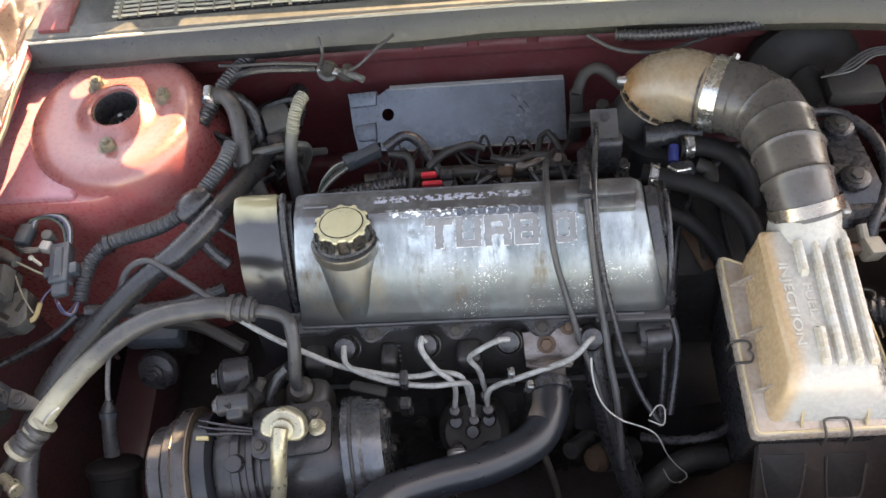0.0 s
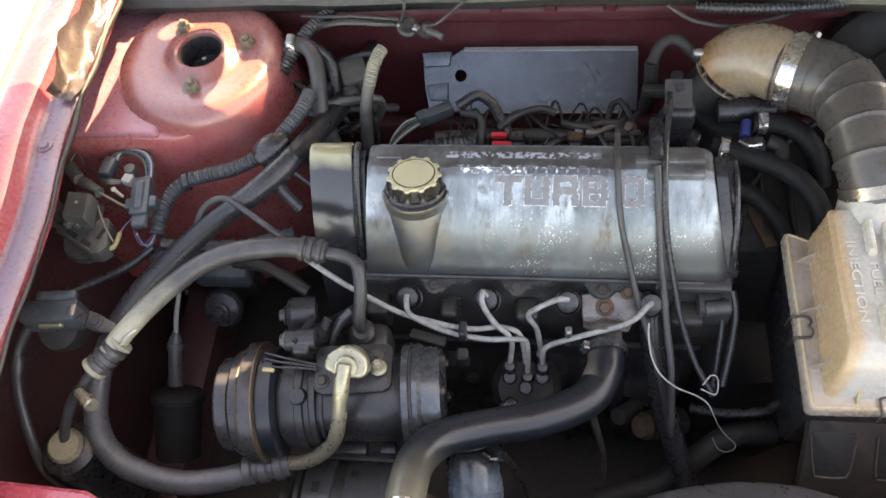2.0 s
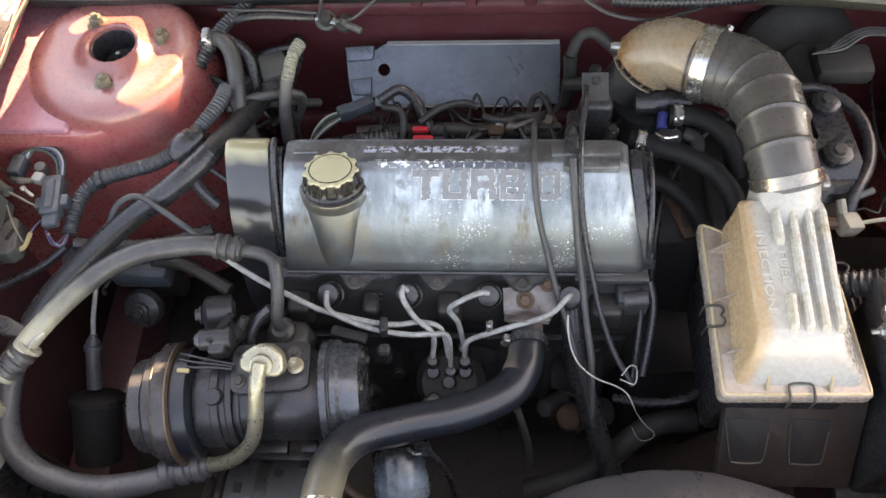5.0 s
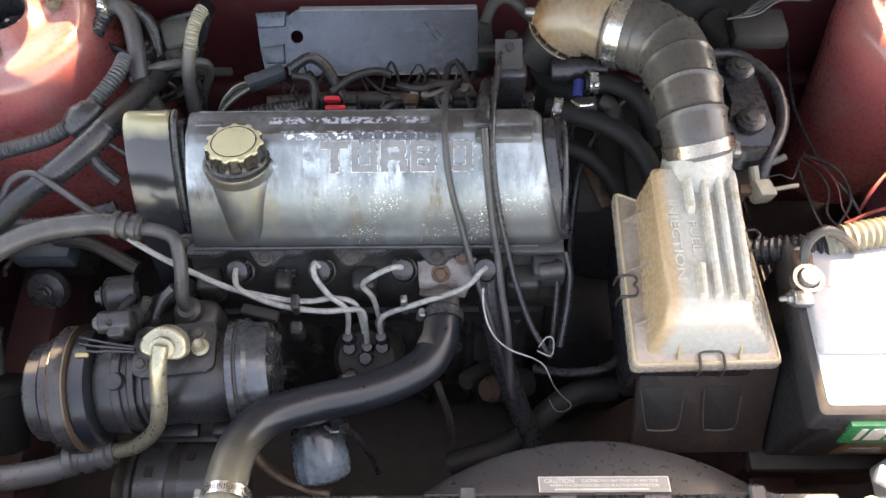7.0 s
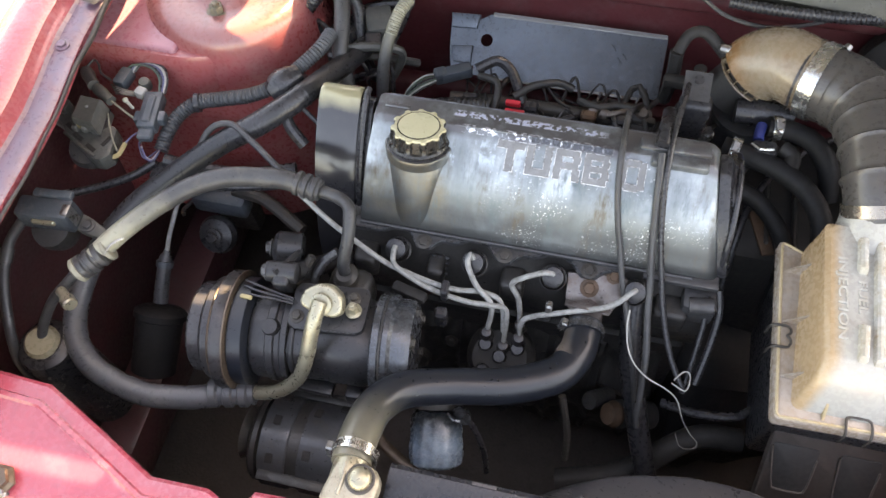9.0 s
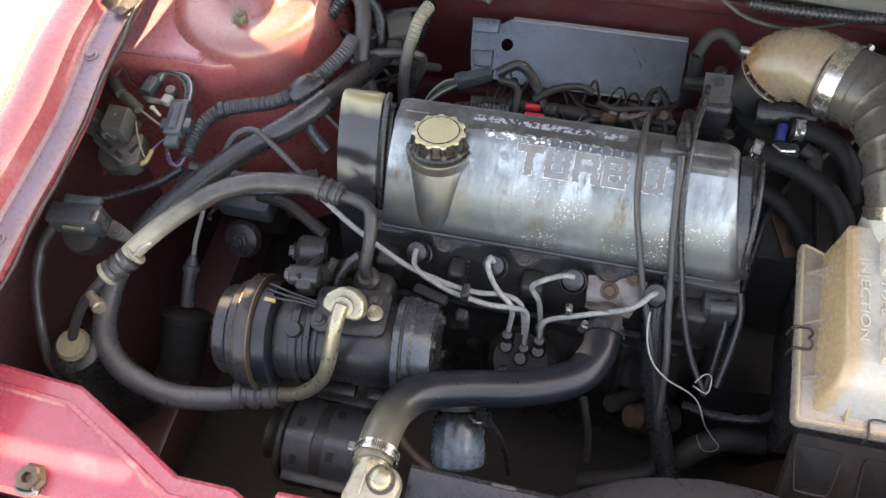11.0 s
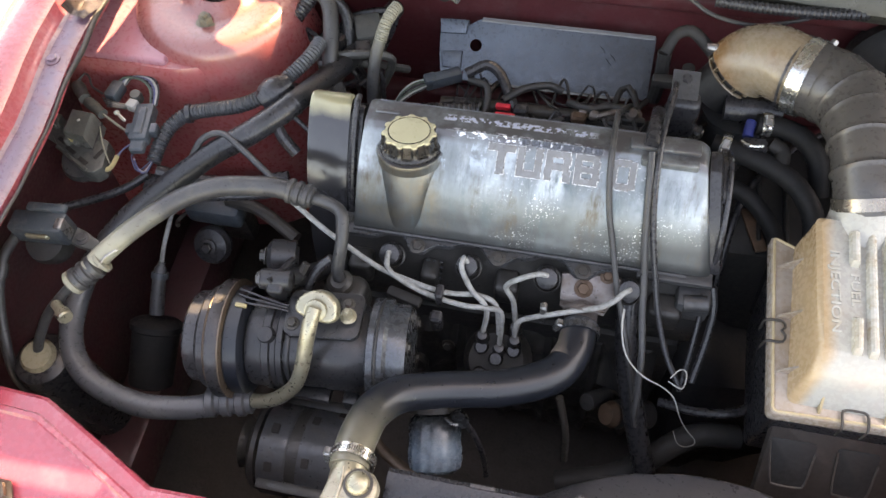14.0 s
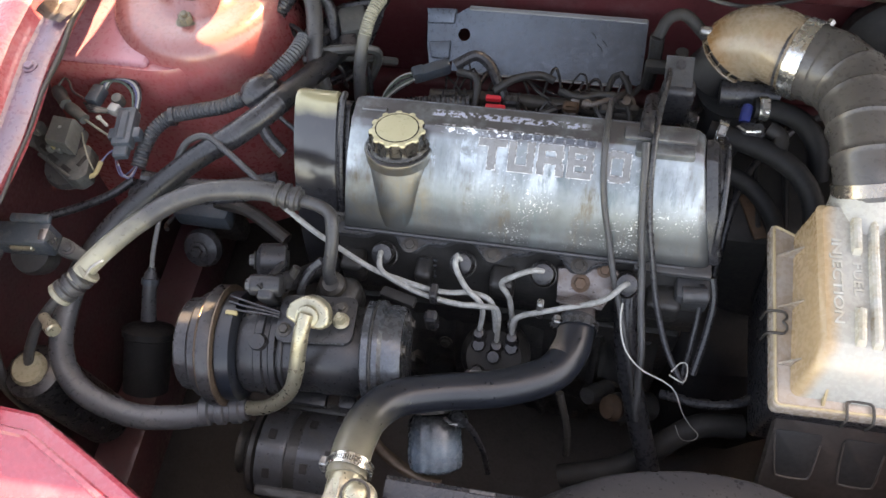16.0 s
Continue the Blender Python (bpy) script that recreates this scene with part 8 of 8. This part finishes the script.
part("junction", lathe([(0.012, -0.022), (0.018, -0.012), (0.020, 0.0), (0.017, 0.012), (0.011, 0.024)], (-0.322, 0.152, 0.880), (0.6, 0.6, 0.2), 14), RUBBER, lo, "taped junction")
part("branch", tube([(-0.322, 0.148, 0.878), (-0.312, 0.120, 0.876), (-0.300, 0.098, 0.868), (-0.280, 0.085, 0.85)], 0.0075, 10), RUBBER, lo)
part("branch", tube([(-0.315, 0.138, 0.882), (-0.290, 0.122, 0.876), (-0.268, 0.112, 0.862)], 0.003, 8), RUBBER, lo)
for k, mt_ in enumerate((BLUE_WIRE, WHITE_WIRE, RED_WIRE, RUBBER, BLUE_WIRE)):
    part("tail_wire", tube([(-0.468, 0.058, 0.832), (-0.472 - 0.003 * k, 0.040, 0.828), (-0.480 - 0.004 * k, 0.038 + 0.004 * k, 0.832), (-0.490 - 0.002 * k, 0.050 + 0.003 * k, 0.835)], 0.0014, 6), mt_, lo)
part("lower_run", tube([(-0.470, 0.040, 0.825), (-0.500, 0.018, 0.815), (-0.545, -0.006, 0.81), (-0.58, -0.03, 0.82), (-0.59, -0.045, 0.84)], 0.0055, 10), RUBBER, lo, "taped run along the wing")
part("lower_run", tube([(-0.462, 0.045, 0.825), (-0.42, 0.05, 0.81), (-0.36, 0.06, 0.80), (-0.30, 0.08, 0.80)], 0.009, 10), RUBBER, lo)
part("lower_run", tube([(-0.45, 0.03, 0.80), (-0.39, 0.035, 0.80), (-0.33, 0.055, 0.79), (-0.28, 0.075, 0.79)], 0.006, 10), RUBBER, lo)
part("anchor", box((-0.475, 0.018, 0.805), (-0.445, 0.045, 0.822), 0.005, 2), BLACK_PLASTIC, lo)
tl = thing("dipstick_tube", "thin grey tube arching over the hoses", "tube", (-0.35, 0.05, 0.86))
part("tube", tube([(-0.412, 0.030, 0.835), (-0.404, 0.052, 0.858), (-0.390, 0.071, 0.876), (-0.365, 0.077, 0.882), (-0.331, 0.057, 0.882), (-0.300, 0.035, 0.884), (-0.278, 0.020, 0.884)], 0.0042, 10), RUBBER_GREY, tl)

# open relay and plugs on the wing
rg = thing("horn_relay", "dirty unclipped relay and tangled plugs on the inner wing", "relay", (-0.575, 0.07, 0.82), "relays on the wing")
def case_ring(z, k):
    return [(-0.5625 + (x + 0.5625) * k + 0.10 * (0.87 - z), 0.0725 + (y - 0.0725) * k, z) for x, y in ((-0.581, 0.0945), (-0.550, 0.0920), (-0.544, 0.0500), (-0.577, 0.0550))]


part("relay_case", loft([case_ring(0.836, 1.0), case_ring(0.864, 0.97), case_ring(0.868, 0.94), case_ring(0.8705, 0.86)]), GREY_PLASTIC, rg, "grimy relay case")
part("case_seam", loft([case_ring(0.8460, 1.015), case_ring(0.8466, 1.03), case_ring(0.8480, 1.03), case_ring(0.8486, 1.01)]), BLACK_PLASTIC, rg, "dark joint round the case")
part("case_rivet", lathe([(0.0022, 0), (0.0018, 0.0008), (0.0, 0.001)], (-0.563, 0.076, 0.8705), (0, 0, 1), 10), LABEL_GREY, rg)
base_line = rounded([(-0.612, 0.082), (-0.603, 0.086), (-0.592, 0.066), (-0.574, 0.056), (-0.552, 0.052), (-0.536, 0.070), (-0.527, 0.066), (-0.518, 0.026), (-0.528, 0.016), (-0.541, 0.016), (-0.560, 0.028), (-0.590, 0.046), (-0.606, 0.064)], 0.003, 3)
part("relay_base", prism(base_line, 0.826, 0.848, 0.0025, pose(0, 0, 0, 0, 0, 0), 2), RELAY_GRIME, rg, "cracked relay socket")
for x, y, a_, l_ in ((-0.588, 0.057, -30, 0.007), (-0.570, 0.044, -28, 0.009), (-0.547, 0.031, -28, 0.008), (-0.531, 0.044, 70, 0.008)):
    part("socket_slot", box((-l_, -0.0028, 0.8475), (l_, 0.0028, 0.8490), 0.0006, 1, pose(x, y, 0, 0, 0, a_)), SOOT_RUBBER, rg, "dark broken slot")
part("socket_rim", tube([(-0.590, 0.046, 0.849), (-0.572, 0.036, 0.852), (-0.552, 0.026, 0.850), (-0.536, 0.018, 0.849)], 0.0022, 8), RELAY_GRIME, rg)
part("socket_ear", prism(rounded([(-0.616, 0.078), (-0.606, 0.090), (-0.596, 0.088), (-0.598, 0.074)], 0.003), 0.846, 0.860, 0.0015), RELAY_GRIME, rg)
part("base_skirt", lathe([(0.026, -0.014), (0.028, -0.004), (0.024, 0.004), (0.010, 0.006), (0.0, 0.006)], (-0.560, 0.040, 0.834), (0.1, -0.3, 1), 18), RUBBER_GREY, rg)
for k in range(3):
    part("base_tab", box((-0.580 + 0.013 * k, 0.050, 0.846), (-0.573 + 0.013 * k, 0.060, 0.858), 0.0015, 1, pose(0, 0, 0, 18 * (k % 2), 0, 6)), GREY_PLASTIC, rg)
part("ochre_contact", box((-0.578, 0.054, 0.850), (-0.566, 0.061, 0.858), 0.0015, 1), YELLOW, rg, "tarnished contact")
part("relay_bracket", join(box((-0.618, 0.058, 0.840), (-0.592, 0.082, 0.844), 0.0015, 1, pose(0, 0, 0, 0, 10, -20)), box((-0.614, 0.074, 0.842), (-0.600, 0.080, 0.856), 0.0015, 1, pose(0, 0, 0, 0, 10, -20))), GREY_PLASTIC, rg, "bent bracket")
for a, b_, r_ in (((-0.601, 0.141, 0.856), (-0.577, 0.117, 0.860), 0.0080), ((-0.575, 0.117, 0.855), (-0.546, 0.100, 0.856), 0.0072)):
    part("plug_boot", tube([a, ((a[0] + b_[0]) / 2, (a[1] + b_[1]) / 2, a[2] + 0.002), b_], wobble(r_, 0.12, 0.006), 12, 0.003), GREY_PLASTIC, rg, "grey rubber boot")
part("boot_wire", tube([(-0.598, 0.142, 0.862), (-0.590, 0.152, 0.868), (-0.580, 0.146, 0.868), (-0.574, 0.136, 0.864), (-0.556, 0.128, 0.862)], 0.0016, 6), RUBBER_GREY, rg)
part("boot_wire", tube([(-0.546, 0.100, 0.856), (-0.532, 0.094, 0.852), (-0.518, 0.088, 0.848), (-0.510, 0.086, 0.846)], 0.0016, 6), RUBBER_TAN, rg)
part("plug_b", box((-0.551, 0.122, 0.850), (-0.534, 0.150, 0.868), 0.004, 2, pose(0, 0, 0, 0, 0, -8)), BLUEGREY_PLASTIC, rg)
part("plug_c", lathe([(0.008, -0.008), (0.0085, 0.0), (0.0065, 0.006), (0.0, 0.007)], (-0.513, 0.134, 0.858), (0.1, -0.1, 1), 14), GREY_PLASTIC, rg, "round olive plug")
part("plug_d", box((-0.517, 0.111, 0.852), (-0.503, 0.124, 0.866), 0.0025, 2, pose(0, 0, 0, 0, 0, -12)), LABEL_GREY, rg, "pale plug end")
for k in range(4):
    part("short_wire", tube([(-0.556 + 0.004 * k, 0.124 - 0.004 * k, 0.858), (-0.542 + 0.003 * k, 0.116 - 0.003 * k, 0.866), (-0.526, 0.114 - 0.002 * k, 0.864), (-0.516, 0.118 - 0.002 * k, 0.859)], 0.0016, 6), (RUBBER, GREY_PLASTIC, RUBBER_GREY, RUBBER)[k], rg)
part("white_clip", join(box((-0.531, 0.1005, 0.855), (-0.524, 0.1075, 0.861), 0.002, 1, pose(0, 0, 0, 0, 0, -35)), box((-0.526, 0.0955, 0.855), (-0.510, 0.0995, 0.860), 0.0015, 1, pose(0, 0, 0, 0, 0, -35))), GRILLE_CREAM, rg, "small cream clip")
part("blue_plug", box((-0.498, 0.064, 0.848), (-0.474, 0.120, 0.866), 0.003, 2, pose(0, 0, 0, 0, 0, 10)), BLUEGREY_PLASTIC, rg, "blue grey inline plug")
part("blue_plug_ear", box((-0.505, 0.076, 0.848), (-0.464, 0.092, 0.862), 0.003, 2, pose(0, 0, 0, 0, 0, 10)), BLUEGREY_PLASTIC, rg)
part("blue_plug_latch", box((-0.491, 0.070, 0.865), (-0.480, 0.112, 0.869), 0.0015, 1, pose(0, 0, 0, 0, 0, 10)), BLUEGREY_PLASTIC, rg)
part("blue_plug_nose", box((-0.490, 0.050, 0.850), (-0.471, 0.068, 0.861), 0.002, 1, pose(0, 0, 0, 0, 0, 10)), BLUEGREY_PLASTIC, rg)
part("ochre_elbow", tube([(-0.530, 0.027, 0.837), (-0.519, 0.029, 0.838), (-0.513, 0.034, 0.839), (-0.511, 0.050, 0.841)], 0.0030, 8), YELLOW, rg, "ochre angled terminal")
part("elbow_lead", tube([(-0.511, 0.050, 0.841), (-0.506, 0.062, 0.842), (-0.498, 0.072, 0.842)], 0.0013, 6), BLUE_WIRE, rg)
for k, mt_ in enumerate((GREEN_WIRE, RUBBER, BLUE_WIRE, WHITE_WIRE, RUBBER)):
    part("loop_wire", tube([(-0.543 + 0.003 * k, 0.146, 0.862), (-0.535 + 0.003 * k, 0.154 + 0.001 * k, 0.867), (-0.510 + 0.004 * k, 0.153 + 0.001 * k, 0.869), (-0.492 + 0.003 * k, 0.140, 0.867), (-0.486 + 0.002 * k, 0.120, 0.861)], 0.0015, 6), mt_, rg)
part("thin_lead", tube([(-0.545, 0.083, 0.852), (-0.534, 0.064, 0.852), (-0.524, 0.048, 0.848), (-0.515, 0.036, 0.842)], 0.0010, 6), RUBBER_TAN, rg)

rs = thing("starter_relay", "grey metal relay box bolted to the inner wing", "relay", (-0.555, -0.07, 0.82), "relays on the wing")
turn_s = pose(0, 0, 0, 0, 0, 4)
part("case", box((-0.588, -0.084, 0.832), (-0.520, -0.056, 0.866), 0.004, 2, turn_s), BLUEGREY_PLASTIC, rs, "dull blue grey case")
part("rear_lip", box((-0.573, -0.057, 0.860), (-0.524, -0.046, 0.870), 0.003, 2, turn_s), BLUEGREY_PLASTIC, rs)
part("end_clip", box((-0.530, -0.078, 0.838), (-0.519, -0.062, 0.868), 0.003, 2, turn_s), STEEL, rs, "bright spring clip")
part("terminal_plate", box((-0.566, -0.088, 0.850), (-0.536, -0.083, 0.859), 0.002, 1, turn_s), BRASS, rs, "pale terminal strip")
part("lower_pot", lathe([(0.024, -0.02), (0.026, 0.0), (0.023, 0.010), (0.0, 0.013)], (-0.556, -0.078, 0.824), (0.1, -0.4, 1), 24), DULL_RUBBER, rs)
part("bracket", prism(rounded([(-0.535, -0.052), (-0.510, -0.058), (-0.482, -0.072), (-0.484, -0.084), (-0.512, -0.080), (-0.538, -0.070)], 0.006), 0.828, 0.835, 0.002), GREY_PLASTIC, rs, "flat mounting arm")
part("bracket_nut", hexbolt((-0.509, -0.070, 0.835), (0, 0, 1), 0.006, 0.005), ALU_DARK, rs)
part("cable", tube([(-0.588, -0.080, 0.840), (-0.604, -0.105, 0.822), (-0.602, -0.140, 0.806), (-0.594, -0.172, 0.786), (-0.584, -0.205, 0.758), (-0.584, -0.222, 0.72), (-0.58, -0.23, 0.66)], 0.0065, 12), RUBBER_GREY, rs, "grey insulated cable")
part("cable_collar", tube([(-0.604, -0.112, 0.819), (-0.603, -0.128, 0.812)], 0.0082, 12), RUBBER_GREY, rs)

dr = thing("receiver_drier", "black receiver drier with a painted-in lit tan top", "receiver drier", (-0.548, -0.195, 0.55))
part("can", lathe([(0.036, -0.2), (0.037, -0.01), (0.034, 0.003), (0.026, 0.008), (0.0, 0.009)], (-0.549, -0.198, 0.742), (0, 0, 1), 28), BLACK_PLASTIC, dr)
# tan on one side of the fitting paints the light falling there
part("top_block", lathe([(0.021, 0.0), (0.022, 0.006), (0.018, 0.011), (0.0, 0.012)], (-0.549, -0.198, 0.750), (0.1, -0.1, 1), 22), faded(BLACK_PLASTIC, "tan_lit_side_plastic", (0.24, 0.215, 0.15), (0.65, 0.45, 0.3), 0.048, 0.010), dr, "black fitting with light put into one tan side")

ps = thing("washer_pump", "dark bracket and round unit low on the inner wing", "pump", (-0.42, 0.05, 0.66))
part("bracket", box((-0.460, 0.045, 0.700), (-0.380, 0.075, 0.735), 0.008, 2), BLUEGREY_PLASTIC, ps)
part("disc", lathe([(0.026, -0.01), (0.028, 0.0), (0.024, 0.008), (0.014, 0.011), (0.0, 0.011)], (-0.421, 0.022, 0.688), (0, -0.7, 0.7), 24), BLACK_PLASTIC, ps)
part("hub", hexbolt((-0.421, 0.012, 0.698), (0, -0.7, 0.7), 0.008, 0.008), IRON_GREY, ps)
part("hook", tube([(-0.47, 0.06, 0.70), (-0.478, 0.045, 0.70), (-0.472, 0.035, 0.705)], 0.003, 8), IRON, ps)
part("hanger", box((-0.45, 0.07, 0.62), (-0.39, 0.10, 0.73), 0.008, 2), IRON, ps)
part("long_arm", tube([(-0.40, 0.07, 0.735), (-0.35, 0.06, 0.74), (-0.29, 0.03, 0.73)], 0.009, 10), IRON, ps)
ck = thing("clutch_cable", "pale cable ending in a blue grey sleeve", "cable", (-0.47, -0.04, 0.70))
part("cable", tube([(-0.452, 0.045, 0.775), (-0.460, 0.015, 0.750), (-0.466, -0.012, 0.728), (-0.468, -0.030, 0.712)], 0.0032, 8), WIRE_GREY, ck)
part("sleeve", tube([(-0.467, -0.028, 0.714), (-0.469, -0.036, 0.708), (-0.470, -0.060, 0.690), (-0.471, -0.085, 0.668)], lambda s, d: 0.005 if s < 0.12 * d else 0.0085 + 0.002 * s / d, 14), HOSE_GREY, ck)
part("sleeve_collar", tube([(-0.469, -0.040, 0.705), (-0.4695, -0.047, 0.700)], 0.0115, 14), BLUEGREY_PLASTIC, ck)

part("canister", lathe([(0.020, -0.085), (0.030, -0.080), (0.032, -0.004), (0.0355, -0.002), (0.0355, 0.006), (0.031, 0.010), (0.012, 0.014), (0.0, 0.014)], (-0.470, -0.100, 0.655), (0.03, 0.80, 0.60), 28), HOSE_MATT, ck, "soot black canister")

# low, dark parts seen between the hoses
lp = thing("starter_motor", "dark starter motor low beside the block", "starter motor", (0.12, -0.10, 0.50))
part("barrel", lathe([(0.012, -0.062), (0.019, -0.058), (0.0195, -0.004), (0.016, 0.0)], (0.160, -0.090, 0.605), (-0.75, -0.3, 0.5), 24), GRIME, lp, "grimy dark barrel")
part("solenoid", lathe([(0.010, -0.05), (0.013, -0.046), (0.013, -0.003), (0.011, 0.0), (0.0, 0.001)], (0.122, -0.078, 0.598), (-0.55, -0.5, 0.6), 20), GRIME, lp)
part("brass_nose", lathe([(0.016, 0), (0.018, 0.006), (0.014, 0.016), (0.0, 0.018)], (0.160, -0.090, 0.605), (-0.75, -0.3, 0.5), 18), RUST, lp, "tarnished round end")
lhz = thing("coolant_hose", "long black coolant hose running down to the water pump", "hose", (0.18, -0.05, 0.65))
part("hose", tube([(0.148, 0.005, 0.770), (0.150, -0.022, 0.748), (0.160, -0.062, 0.704), (0.184, -0.112, 0.642), (0.212, -0.16, 0.57)], 0.0140, 16), RUBBER, lhz)
part("cross_hose", tube([(0.10, -0.17, 0.52), (0.18, -0.15, 0.55), (0.26, -0.10, 0.60), (0.32, -0.09, 0.60)], 0.016, 14), SOOT_RUBBER, lhz)
part("thin_line", tube([(0.21, -0.075, 0.64), (0.26, -0.085, 0.655), (0.31, -0.075, 0.66), (0.34, -0.03, 0.66)], 0.006, 10), RUBBER, lhz)
part("rusty_rod", tube([(0.085, -0.10, 0.66), (0.10, -0.13, 0.61), (0.104, -0.15, 0.56)], 0.005, 8), IRON, lhz)
db = thing("dipstick_bracket", "thin dark straps and wires below the lead separator", "bracket", (-0.09, -0.06, 0.73))
part("coil_plug", box((-0.140, -0.058, 0.772), (-0.095, -0.044, 0.784), 0.004, 2, pose(0, 0, 0, 0, 0, -14)), SOOT_RUBBER, db)
part("strap", box((-0.083, -0.075, 0.745), (-0.068, -0.060, 0.778), 0.003, 1), BLACK_PLASTIC, db)
part("foil_tag", box((-0.030, -0.118, 0.700), (-0.010, -0.104, 0.720), 0.003, 1, pose(0, 0, 0, 20, 20, 10)), ALU, db, "crinkled foil tag")
vl = thing("head_side_pipe", "thin dark pipes running down beside the cover", "pipe", (0.24, 0.0, 0.75))
part("pipe", tube([(0.240, 0.02, 0.79), (0.246, 0.0, 0.77), (0.244, -0.03, 0.74), (0.236, -0.07, 0.71)], 0.0045, 8), RUBBER, vl)
part("pipe", tube([(0.228, 0.01, 0.79), (0.231, -0.01, 0.765), (0.229, -0.04, 0.735), (0.224, -0.08, 0.70)], 0.0035, 8), RUBBER, vl)
part("stub", tube([(0.208, -0.004, 0.785), (0.235, -0.002, 0.787)], 0.010, 14), ALU_DARK, vl)
